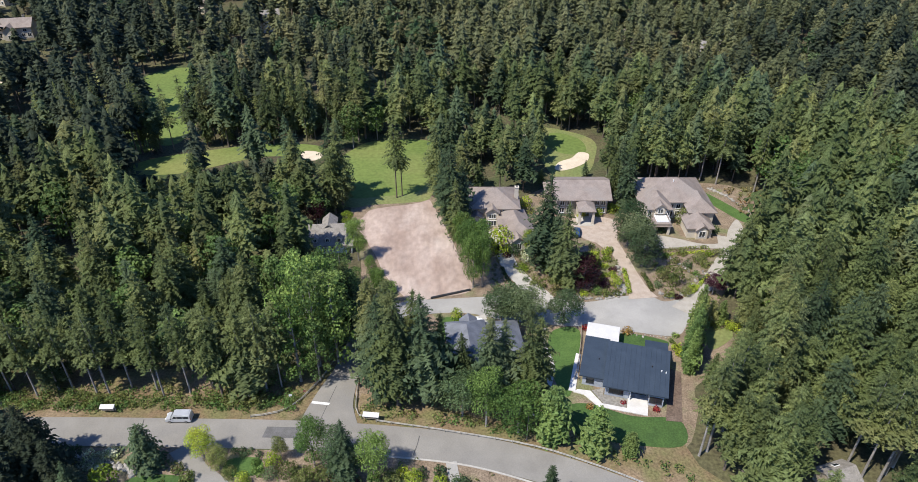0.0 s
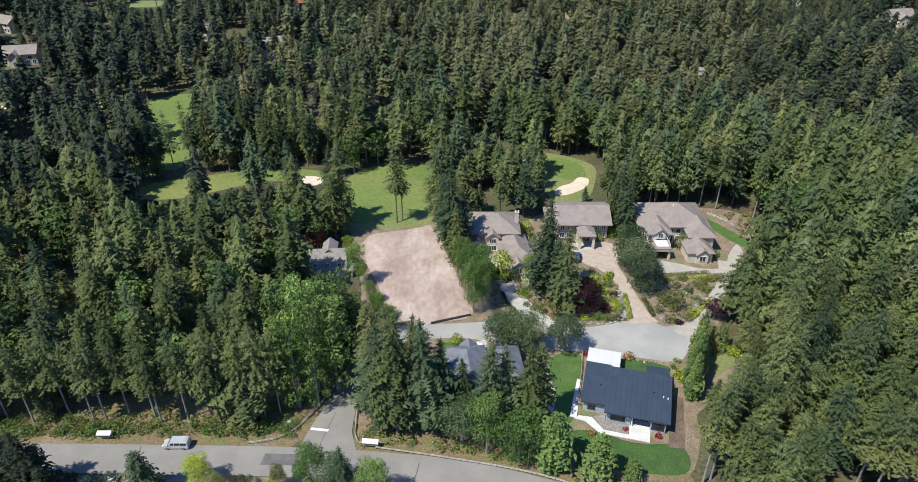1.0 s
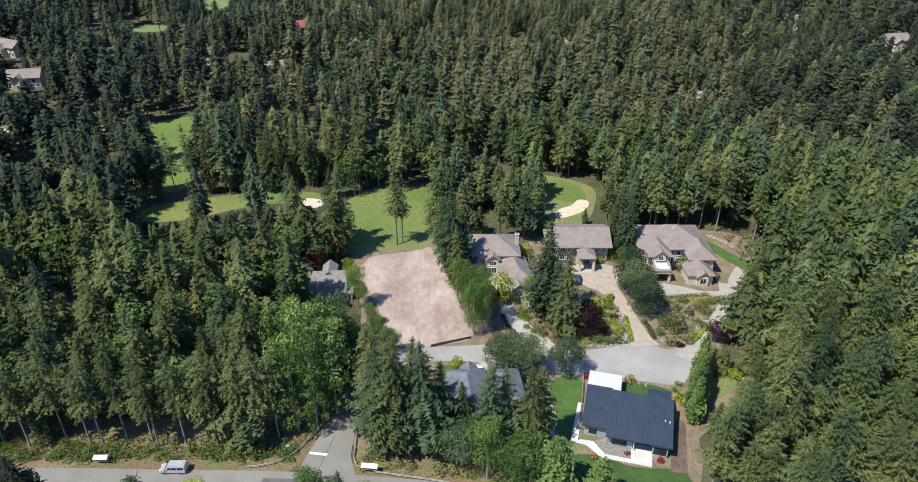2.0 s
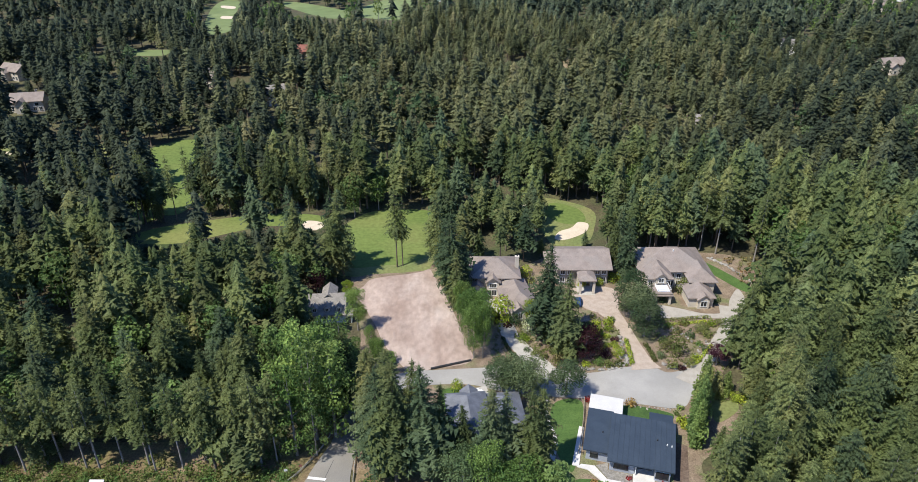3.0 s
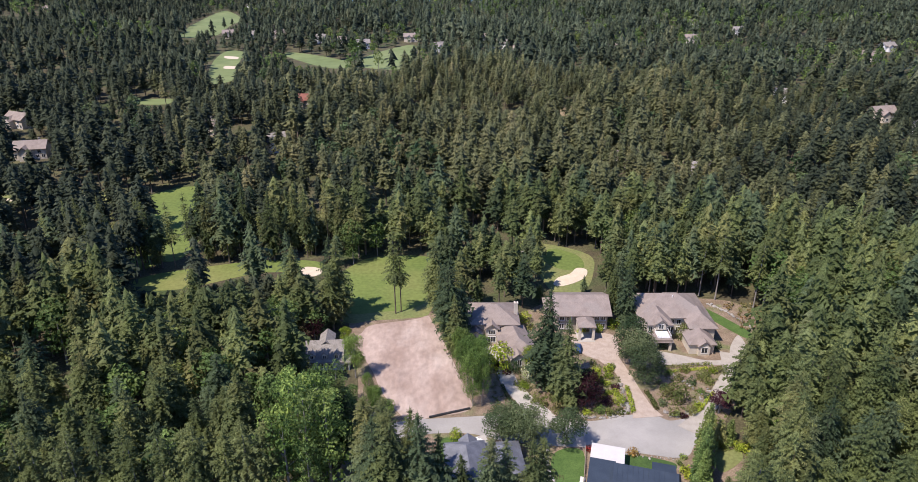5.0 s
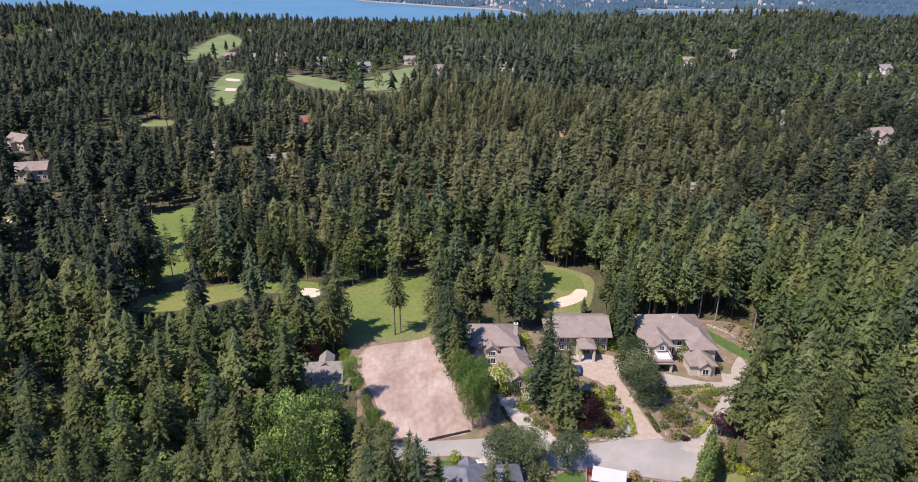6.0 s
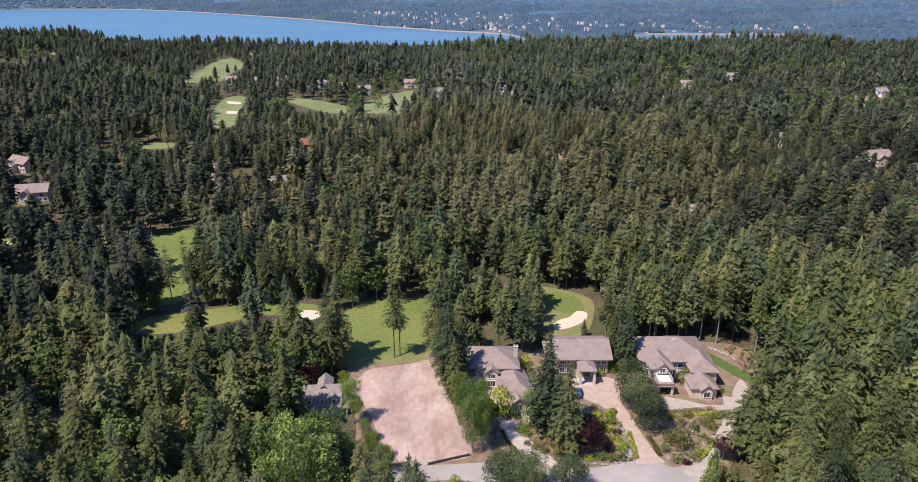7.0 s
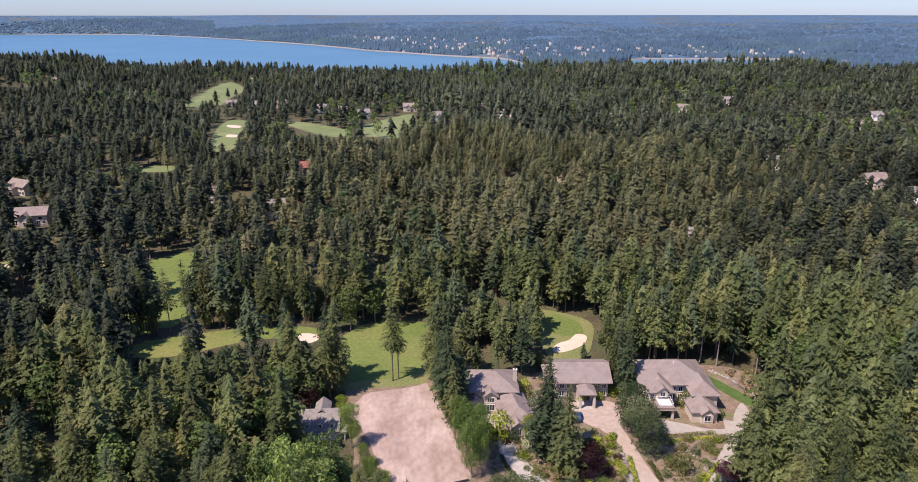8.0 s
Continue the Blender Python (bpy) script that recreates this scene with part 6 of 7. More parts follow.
# large cream house with many hips, a balcony and a garage wing
def eastern_house():
    h = base("house", 0, 0, 0)
    part("wall", box(51.0, 70.6, 166.2, 181.4, 0, 5.8), CREAM, h)
    part("roof", hip_roof(50.0, 71.6, 165.2, 182.4, 5.8, 4.2), ROOF_BROWN, h)
    part("wall", box(52.2, 58.8, 161.2, 167, 0, 5.8), CREAM, h)
    part("roof", hip_roof(51.6, 59.4, 160.6, 172, 5.8, 2.8), ROOF_BROWN, h)
    part("wall", gable_wall(54.2, 57.0, 160.4, 163, 4.6, 6.4, 1.2, "y"), CREAM, h)
    part("roof", gable_roof(53.8, 57.4, 159.9, 165.5, 6.4, 1.4, "y"), ROOF_BROWN, h)
    window(h, 55.6, 160.4, 5.0, 1.3, 1.3)
    part("wall", box(64.4, 71.4, 160.4, 167.6, 0, 5.2), CREAM, h)
    part("roof", hip_roof(63.6, 72.2, 159.6, 173, 5.2, 3.0), ROOF_BROWN, h)
    part("wall", box(62.6, 69.6, 154.2, 162.2, 0, 3.2), CREAM, h)
    part("roof", hip_roof(62.0, 70.2, 153.6, 162.8, 3.2, 2.7), ROOF_BROWN, h)
    part("wall", gable_wall(65.0, 68.2, 153.3, 156, 0, 2.9, 1.4, "y"), CREAM, h)
    part("roof", gable_roof(64.5, 68.7, 152.8, 158.2, 2.9, 1.7, "y"), ROOF_BROWN, h)
    window(h, 66.6, 153.3, 0.9, 1.6, 1.7, bars=1)
    door(h, 69.6, 158, 0, 2.6, 2.3, "E", None, WHITE, "white garage door")
    p = part("balcony", box(53.0, 58.0, 155.6, 161.2, 3.5, 3.9), ROOF_BROWN, h, "brown porch roof with a white balcony deck")
    part("deck", box(54.0, 57.6, 156.6, 161.0, 3.9, 4.0), WHITE, p, "white deck")
    part("fascia", hip_roof(52.6, 58.4, 155.2, 161.1, 3.1, 0.35, 0.2), ROOF_BROWN, p)
    b = bmesh.new()
    for x in (53.9, 57.7):
        box(x - 0.06, x + 0.06, 156.4, 161.0, 4.75, 4.85, b)
    box(53.9, 57.7, 156.4, 156.5, 4.75, 4.85, b)
    for k in range(9):
        x = 53.95 + 3.7 * k / 8
        box(x - 0.03, x + 0.03, 156.42, 156.48, 4.0, 4.75, b)
    part("railing", b, WHITE, p)
    for x in (53.4, 57.6):
        part("column", box(x - 0.35, x + 0.35, 155.7, 156.4, 0, 3.1, bevel=0.04), CREAM, p)
    door(h, 55.5, 161.2, 0, 1.9, 2.6, material=DARK_TRIM, label="dark double door")
    for x in (52.8, 58.1):
        window(h, x, 161.2, 3.6, 0.9, 1.6)
        window(h, x, 161.2, 0.7, 0.9, 1.8)
    for x in (60.4, 62.4):
        window(h, x, 166.2, 3.5, 1.1, 1.4)
        window(h, x, 166.2, 0.7, 1.1, 1.8)
    window(h, 71.4, 163.5, 3.0, 1.4, 1.3, "E")
    for k in range(4):
        window(h, 51.0, 168.5 + 3.3 * k, 3.4, 1.2, 1.4, "W")
    part("ridge", ridge_caps(58.6, 173.8, 63.0, 173.8, 10.23), ROOF_BROWN, h)
    part("vent", tube([(61.5, 172.4, 9.2), (61.5, 172.4, 10.1)], [0.16, 0.16], 8), WHITE, h)
    h.matrix_world = about((60.5, 165.5), (0.95, 0.86, 0.95)) @ h.matrix_world
    tagged(h, "large cream house with hipped brown roofs and white balcony", "house")


# low modern house under slate-blue single-pitch roofs
def shed_roof(x0, x1, y0, y1, z0, z1, thick=0.28):
    P = [(x0, y0, z0), (x1, y0, z0), (x1, y1, z1), (x0, y1, z1), (x0, y0, z0 + thick), (x1, y0, z0 + thick), (x1, y1, z1 + thick), (x0, y1, z1 + thick)]
    return solid(P, [(3, 2, 1, 0), (4, 5, 6, 7), (0, 1, 5, 4), (1, 2, 6, 5), (2, 3, 7, 6), (3, 0, 4, 7)])


def shed_wall(x0, x1, y0, y1, z0, z1):
    P = [(x0, y0, 0), (x1, y0, 0), (x1, y1, 0), (x0, y1, 0), (x0, y0, z0), (x1, y0, z0), (x1, y1, z1), (x0, y1, z1)]
    return solid(P, [(3, 2, 1, 0), (4, 5, 6, 7), (0, 1, 5, 4), (1, 2, 6, 5), (2, 3, 7, 6), (3, 0, 4, 7)])


def modern_house():
    h = base("modern_house", 35, 101, 0, -15)
    part("wall", shed_wall(-4.4, 0.4, -4.6, 5.8, 3.4, 4.7), SIDING, h)
    part("wall", shed_wall(0.4, 4.2, -2.8, 5.8, 3.6, 4.7), SIDING, h)
    part("wall", shed_wall(4.2, 7.1, -5.2, 5.8, 3.3, 4.7), SIDING, h)
    main = part("roof", shed_roof(-5.0, 7.8, -5.8, 6.3, 3.3, 4.9), ROOF_BLUE, h, "slate-blue standing-seam roof")
    part("wall", shed_wall(-9.2, -4.4, -2.8, 7.2, 2.8, 3.8), SIDING, h)
    low = part("roof", shed_roof(-9.9, -4.6, -3.5, 7.7, 2.85, 4.0), ROOF_BLUE, h)
    part("wall", shed_wall(3.0, 6.9, 5.6, 9.9, 3.6, 3.1), SIDING, h)
    part("roof", shed_roof(2.7, 7.5, 5.9, 10.4, 4.0, 3.3), ROOF_BLUE, h)
    part("wall", box(-9.4, -3.2, 7.8, 13.0, 0, 3.0), SIDING, h)
    part("flat_roof", box(-9.9, -2.8, 7.75, 13.5, 3.0, 3.3, bevel=0.05), ROOF_WHITE, h, "flat white membrane roof")
    for k in range(12):
        x = -4.2 + k * 1.02
        part("seam", solid([(x - 0.03, -5.78, 3.58), (x + 0.03, -5.78, 3.58), (x + 0.03, 6.28, 5.18), (x - 0.03, 6.28, 5.18), (x - 0.03, -5.78, 3.64), (x + 0.03, -5.78, 3.64), (x + 0.03, 6.28, 5.24), (x - 0.03, 6.28, 5.24)],
                           [(3, 2, 1, 0), (4, 5, 6, 7), (0, 1, 5, 4), (1, 2, 6, 5), (2, 3, 7, 6), (3, 0, 4, 7)]), ROOF_BLUE, main)
    for x, y in ((4.3, 1.2), (6.2, 0.4), (7.1, 0.2)):
        z = 3.58 + (y + 5.8) / 12.1 * 1.6
        part("roof_vent", tube([(x, y, z - 0.05), (x, y, z + 0.35)], [0.14, 0.12], 8), DARK_TRIM if x < 5 else WHITE, main)
    part("roof_vent", tube([(-6.4, 1.6, 3.4), (-6.4, 1.6, 4.0)], [0.12, 0.1], 8), DARK_TRIM, low)
    window(h, -2.2, -4.6, 1.0, 2.6, 1.5, trim=DARK_TRIM, bars=2)
    window(h, 5.6, -5.2, 1.0, 2.2, 1.4, trim=DARK_TRIM, bars=1)
    window(h, -7.6, -2.8, 0.9, 1.3, 1.5, trim=DARK_TRIM)
    door(h, 2.3, -2.8, 0, 3.2, 2.4, material=GLASS, label="wide glazed sliding door")
    window(h, 7.1, 0, 1.0, 1.6, 1.4, "E", trim=DARK_TRIM)
    window(h, 7.1, 4, 1.0, 1.6, 1.4, "E", trim=DARK_TRIM)
    window(h, 6.9, 8, 1.0, 1.3, 1.3, "E", trim=DARK_TRIM)
    b = bmesh.new()
    box(0.5, 0.7, -5.0, -4.8, 0, 3.4, b)
    part("porch_post", b, WHITE, h)
    tagged(h, "single-storey blue-grey modern house with slate-blue pitched roofs", "house")
    for name, quad, z, mat_, text in (("patio", [(0.3, -8.2), (4.4, -8.2), (4.4, -2.9), (0.3, -2.9)], 0.22, WHITE_SLAB, "white concrete patio behind the modern house"),
                                      ("path", [(-9.8, -4.6), (-7.2, -4.4), (-4.6, -7.2), (0.3, -7.2), (0.3, -8.2), (-5.2, -8.3), (-8.4, -5.8), (-10.6, -5.6)], 0.20, WHITE_SLAB, "white concrete path along the house"),
                                      ("path", [(-11.6, -5.4), (-10.2, -5.4), (-10.3, 5.8), (-11.4, 6.0)], 0.24, WHITE_SLAB, "white concrete strip beside the house"),
                                      ("planting_bed", [(-7.0, -4.2), (-4.6, -2.9), (-4.6, -4.8), (0.2, -4.8), (0.2, -7.1), (-4.4, -7.1)], 0.17, STONE, "gravel planting bed beside the path"),
                                      ("side_yard", [(7.9, -8.5), (11, -8), (10.8, 6), (8.2, 6.5)], 0.15, SHADED_SOIL, "bare brown side yard by the house")):
        pts = [(pose(35, 101, 0, 0, 0, -15) @ Vector((x, y, 0)))[:2] for x, y in quad]
        sheet(name, pts, z, mat_, text, name.replace("_", " "), rounded=False)


# grey-roofed house behind the roadside firs
def grey_house():
    h = base("house", 4.6, 107.5, 0, 6)
    part("wall", box(-6.6, 1.0, -7.0, 6.6, 0, 5.2), SIDING, h)
    part("roof", hip_roof(-7.3, 1.7, -7.7, 7.3, 5.2, 2.9), ROOF_GREY, h)
    part("wall", box(1.0, 8.6, -3.0, 7.6, 0, 3.6), SIDING, h)
    part("roof", hip_roof(0.6, 9.3, -3.7, 8.3, 3.6, 2.7), ROOF_GREY, h)
    part("wall", gable_wall(-3.4, -0.2, 6.0, 8.2, 0, 4.6, 1.3, "y"), SIDING, h)
    part("roof", gable_roof(-3.8, 0.2, 4.5, 8.7, 4.6, 1.6, "y"), ROOF_GREY, h)
    for x in (-5.2, -2.8, -0.5):
        window(h, x, -7.0, 3.2, 1.2, 1.3)
        window(h, x, -7.0, 0.8, 1.2, 1.5)
    for y in (-4.5, 0, 4):
        window(h, -6.6, y, 3.2, 1.2, 1.3, "W")
        window(h, -6.6, y, 0.8, 1.2, 1.5, "W")
    window(h, 4.5, -3.0, 0.9, 1.8, 1.5, bars=2)
    door(h, 2.0, -3.0, 0, 1.0, 2.1, material=WHITE)
    d = part("rear_deck", box(-7.8, -5.4, -9.6, -7.0, 2.3, 2.5), TIMBER, h)
    b = bmesh.new()
    for x in (-7.7, -5.5):
        box(x - 0.06, x + 0.06, -9.5, -9.4, 0, 3.4, b)
    box(-7.7, -5.5, -9.5, -9.4, 3.3, 3.4, b)
    part("railing", b, WHITE, d)
    tagged(h, "pale siding house with grey hipped roofs among firs", "house")


# old house with silvered shakes and three dormers
def dormer_house():
    h = base("house", -34.6, 151.5, 0, 4)
    part("wall", gable_wall(-5.6, 4.6, -3.8, 5.0, 0, 3.2, 4.0, "x"), WHITE, h)
    part("roof", gable_roof(-6.1, 5.1, -4.5, 5.7, 3.0, 4.5, "x"), ROOF_SHAKE, h)
    part("wall", gable_wall(-2.0, 1.6, 0, 6.2, 3, 5.8, 1.7, "y"), WHITE, h)
    part("roof", gable_roof(-2.5, 2.1, -0.5, 6.7, 5.8, 1.9, "y"), ROOF_SHAKE, h)
    for x in (-4.0, -0.4, 3.0):
        d = part("dormer", gable_wall(x - 0.75, x + 0.75, -3.5, 0, 3.4, 5.1, 0.75, "y"), WHITE, h, "small white gabled dormer")
        part("dormer_roof", gable_roof(x - 1.1, x + 1.1, -3.9, 0.2, 5.0, 1.0, "y", 0.14), ROOF_SHAKE, d)
        window(h, x, -3.5, 4.0, 0.8, 1.0)
    part("wall", box(4.6, 6.6, -4.0, 3.0, 0, 2.6), WHITE, h)
    part("roof", shed_roof(4.5, 7.1, -4.4, 3.4, 2.6, 3.0), ROOF_SHAKE, h)
    for x in (-4.2, -1.5, 1.2):
        window(h, x, -3.8, 0.8, 1.1, 1.5)
    door(h, 5.6, -4.0, 0, 1.4, 2.1, material=DARK_TRIM)
    h.scale = (0.9, 0.9, 0.9)
    tagged(h, "white house with silvered shake roof and three dormers", "house")


western_house()
middle_house()
eastern_house()
modern_house()
grey_house()
dormer_house()


# distant houses among the trees
def distant_house(kind_index):
    roofs = (ROOF_BROWN, ROOF_SHAKE, ROOF_RED)
    texts = ("distant pale house with brown roof among firs", "distant white house with grey roof in the forest", "distant red-roofed house among the firs")
    h = base("distant_house")
    w = (7.5, 6.5, 6)[kind_index]
    part("wall", gable_wall(-w, w, -4.6, 4.6, 0, 5.6, 3.0, "x"), (CREAM, WHITE, TAUPE)[kind_index], h)
    part("roof", gable_roof(-w - 0.6, w + 0.6, -5.4, 5.4, 5.4, 3.5, "x"), roofs[kind_index], h)
    part("wall", gable_wall(-w * 0.6, w * 0.1, -7.4, -3, 0, 4.6, 2.2, "y"), (CREAM, WHITE, TAUPE)[kind_index], h)
    part("roof", gable_roof(-w * 0.6 - 0.5, w * 0.1 + 0.5, -8.0, -1, 4.6, 2.6, "y"), roofs[kind_index], h)
    for x in (-w * 0.25, w * 0.45, w * 0.8):
        window(h, x, -7.4 if x < 0 else -4.6, 1.0, 1.5, 1.6)
    window(h, w * 0.6, -4.6, 3.4, 1.6, 1.3)
    chimney(h, w * 0.5, 1.5, 5, 9.6, 0.9, STONE)
    return tagged(h, texts[kind_index], "house", "distant houses")


FAR_HOUSE = {}
for i, (x, y, k) in enumerate(HOUSE_SPOTS):
    m = pose(x, y, 0, 0, 0, (-24, 12, 0, 30, -10)[i % 5])
    if k not in FAR_HOUSE:
        FAR_HOUSE[k] = distant_house(k)
        FAR_HOUSE[k].matrix_world = m
    else:
        copy_thing(FAR_HOUSE[k], m)
for x, y, turn in ((83, 107, 215),):
    t = copy_thing(FAR_HOUSE[0], pose(x, y, 0, 0, 0, turn))
    t.scale = (0.45, 0.45, 0.45)
    t["label"] = "brown-roofed outbuilding half hidden under firs"


# ------------------------------------------------------------ vehicles
def wheel(parent, x, y, r=0.34, w=0.24):
    bm = bmesh.new()
    bmesh.ops.create_cone(bm, cap_ends=True, segments=18, radius1=r, radius2=r, depth=w, matrix=Matrix.Translation((x, y, r)) @ Matrix.Rotation(radians(90), 4, "X"))
    bmesh.ops.bevel(bm, geom=[e for e in bm.edges if abs(e.verts[0].co.y - e.verts[1].co.y) < 1e-4], offset=0.04, segments=2, affect="EDGES")
    t = part("wheel", bm, RUBBER, parent)
    bm = bmesh.new()
    bmesh.ops.create_cone(bm, cap_ends=True, segments=14, radius1=r * 0.6, radius2=r * 0.6, depth=w + 0.03, matrix=Matrix.Translation((x, y, r)) @ Matrix.Rotation(radians(90), 4, "X"))
    part("rim", bm, STEEL, t)


def extrude_profile(prof, half, inset=0.0):
    """A side profile (x, z) swept across the width, the upper points drawn in."""
    zmax = max(z for x, z in prof)
    P = []
    for s in (-1, 1):
        for x, z in prof:
            k = half - inset * max(0, (z - 0.95) / (zmax - 0.95))
            P.append((x, s * k, z))
    n = len(prof)
    F = [tuple(range(n))[::-1], tuple(range(n, 2 * n))] + [(i, (i + 1) % n, n + (i + 1) % n, n + i) for i in range(n)]
    bm = solid(P, F)
    bmesh.ops.bevel(bm, geom=list(bm.edges), offset=0.05, segments=2, affect="EDGES")
    return bm


def van():
    v = base("van", -54.7, 91.0, 0.10, 180)
    part("body", extrude_profile([(-2.5, 0.38), (2.45, 0.38), (2.5, 0.85), (2.15, 1.08), (1.45, 1.22), (0.85, 1.92), (-2.4, 1.98), (-2.5, 1.2)], 0.97, 0.16), SILVER, v)
    for s in (-1, 1):
        for x0, x1 in ((-2.2, -1.05), (-0.95, 0.1), (0.2, 0.95)):
            part("side_window", solid([(x0, s * 0.965, 1.2), (x1, s * 0.965, 1.2), (x1 - (0.28 if x1 > 0.9 else 0), s * 0.885, 1.72), (x0, s * 0.885, 1.72),
                                       (x0, s * 0.90, 1.2), (x1, s * 0.90, 1.2), (x1 - (0.28 if x1 > 0.9 else 0), s * 0.84, 1.72), (x0, s * 0.84, 1.72)],
                                      [(0, 1, 2, 3), (4, 5, 6, 7), (0, 1, 5, 4), (1, 2, 6, 5), (2, 3, 7, 6), (3, 0, 4, 7)]), GLASS, v)
        for x in (-1.55, 1.6):
            wheel(v, x, s * 0.86)
        part("headlight", box(2.36, 2.52, s * 0.62 - 0.18, s * 0.62 + 0.18, 0.78, 0.95), WHITE, v)
        part("tail_light", box(-2.54, -2.45, s * 0.86 - 0.07, s * 0.86 + 0.07, 0.9, 1.4), ROOF_RED, v)
        part("mirror", box(1.15, 1.3, s * 1.12 - 0.1, s * 1.12 + 0.1, 1.2, 1.42), DARK_TRIM, v)
    part("windscreen", solid([(1.44, -0.78, 1.28), (1.44, 0.78, 1.28), (0.95, 0.7, 1.86), (0.95, -0.7, 1.86), (1.5, -0.78, 1.26), (1.5, 0.78, 1.26), (1.01, 0.7, 1.86), (1.01, -0.7, 1.86)],
                             [(0, 1, 2, 3), (4, 5, 6, 7), (0, 1, 5, 4), (1, 2, 6, 5), (2, 3, 7, 6), (3, 0, 4, 7)]), GLASS, v)
    part("bumper", box(2.4, 2.6, -0.9, 0.9, 0.35, 0.62, bevel=0.05), DARK_TRIM, v)
    part("roof_rack", box(-2.1, 0.6, -0.75, 0.75, 2.0, 2.06), SILVER, v, "pale roof rack")
    tagged(v, "silver minivan parked at the edge of the road", "van")


def small_truck():
    v = base("pickup_truck", 4.9, 118.4, 0.17, 128)
    part("body", extrude_profile([(-2.6, 0.45), (2.55, 0.45), (2.6, 0.95), (1.5, 1.1), (1.0, 1.75), (-0.5, 1.8), (-0.75, 1.1), (-2.6, 1.1)], 0.95, 0.15), WHITE, v)
    part("windscreen", solid([(1.52, -0.72, 1.14), (1.52, 0.72, 1.14), (1.08, 0.66, 1.68), (1.08, -0.66, 1.68), (1.44, -0.72, 1.1), (1.44, 0.72, 1.1), (1.0, 0.66, 1.66), (1.0, -0.66, 1.66)],
                             [(0, 1, 2, 3), (4, 5, 6, 7), (0, 1, 5, 4), (1, 2, 6, 5), (2, 3, 7, 6), (3, 0, 4, 7)]), GLASS, v)
    part("bed_cover", box(-2.5, -0.85, -0.82, 0.82, 1.08, 1.16), WHITE, v)
    for s in (-1, 1):
        part("side_window", box(-0.45, 0.95, s * 0.90 - 0.04, s * 0.90 + 0.02, 1.18, 1.58), GLASS, v)
        for x in (-1.6, 1.65):
            wheel(v, x, s * 0.84, 0.38)
    tagged(v, "white pickup truck on a short driveway", "truck")


def blue_car():
    v = base("car", 32.6, 157.6, 0.22, 80)
    part("body", extrude_profile([(-2.15, 0.32), (2.1, 0.32), (2.15, 0.7), (1.2, 0.92), (0.5, 1.4), (-1.3, 1.42), (-2.1, 0.95)], 0.88, 0.18), BLUE_PAINT, v)
    for s in (-1, 1):
        part("side_window", box(-1.2, 0.5, s * 0.82 - 0.05, s * 0.82 + 0.01, 0.98, 1.3), GLASS, v)
        for x in (-1.3, 1.35):
            wheel(v, x, s * 0.78, 0.31)
    part("windscreen", solid([(1.22, -0.68, 0.94), (1.22, 0.68, 0.94), (0.56, 0.6, 1.38), (0.56, -0.6, 1.38), (1.16, -0.68, 0.9), (1.16, 0.68, 0.9), (0.5, 0.6, 1.34), (0.5, -0.6, 1.34)],
                             [(0, 1, 2, 3), (4, 5, 6, 7), (0, 1, 5, 4), (1, 2, 6, 5), (2, 3, 7, 6), (3, 0, 4, 7)]), GLASS, v)
    tagged(v, "blue car parked beside the paved forecourt", "car")


van()
small_truck()
blue_car()


# ------------------------------------------------------------ roadside things
def mailbox_shelter(x, y, turn, length):
    s = base("mailbox_shelter", x, y, 0.05, turn)
    part("roof", solid([(-length / 2 - 0.1, -0.5, 1.5), (length / 2 + 0.1, -0.5, 1.5), (length / 2 + 0.1, 0.45, 1.85), (-length / 2 - 0.1, 0.45, 1.85),
                        (-length / 2 - 0.1, -0.5, 1.58), (length / 2 + 0.1, -0.5, 1.58), (length / 2 + 0.1, 0.45, 1.93), (-length / 2 - 0.1, 0.45, 1.93)],
                       [(3, 2, 1, 0), (4, 5, 6, 7), (0, 1, 5, 4), (1, 2, 6, 5), (2, 3, 7, 6), (3, 0, 4, 7)]), ROOF_WHITE, s)
    part("back_board", box(-length / 2, length / 2, 0.28, 0.34, 0.5, 1.72), WHITE, s)
    for k in range(2):
        xx = (-1 if k == 0 else 1) * (length / 2 - 0.1)
        part("post", box(xx - 0.06, xx + 0.06, 0.30, 0.42, 0, 1.75), TIMBER, s)
    n = int(length / 0.42)
    for k in range(n):
        xx = -length / 2 + (k + 0.5) * length / n
        part("mailbox", box(xx - 0.15, xx + 0.15, -0.22, 0.27, 0.85, 1.2, bevel=0.05), STEEL, s)
    part("shelf", box(-length / 2, length / 2, -0.25, 0.28, 0.78, 0.84), TIMBER, s)
    tagged(s, "row of mailboxes under a white slanted roof", "mailboxes", "mailbox shelters")


mailbox_shelter(-69.4, 92.8, 0, 2.6)
mailbox_shelter(-17.2, 90.8, -6, 3.0)


def rail_fence(name, line, label, height, post_gap, rails, material, post_material):
    f = base(name)
    pts = smooth_line(line, 10, closed=False)
    run, posts = 0.0, [pts[0]]
    for a, b in zip(pts, pts[1:]):
        run += math.hypot(b[0] - a[0], b[1] - a[1])
        if run >= post_gap:
            posts.append(b)
            run = 0.0
    for x, y in posts:
        part("post", box(x - 0.08, x + 0.08, y - 0.08, y + 0.08, 0, height), post_material, f)
    for z in rails:
        part("rail", tube([(x, y, z) for x, y in posts], [0.065] * len(posts), 6), material, f)
    return tagged(f, label, "fence")


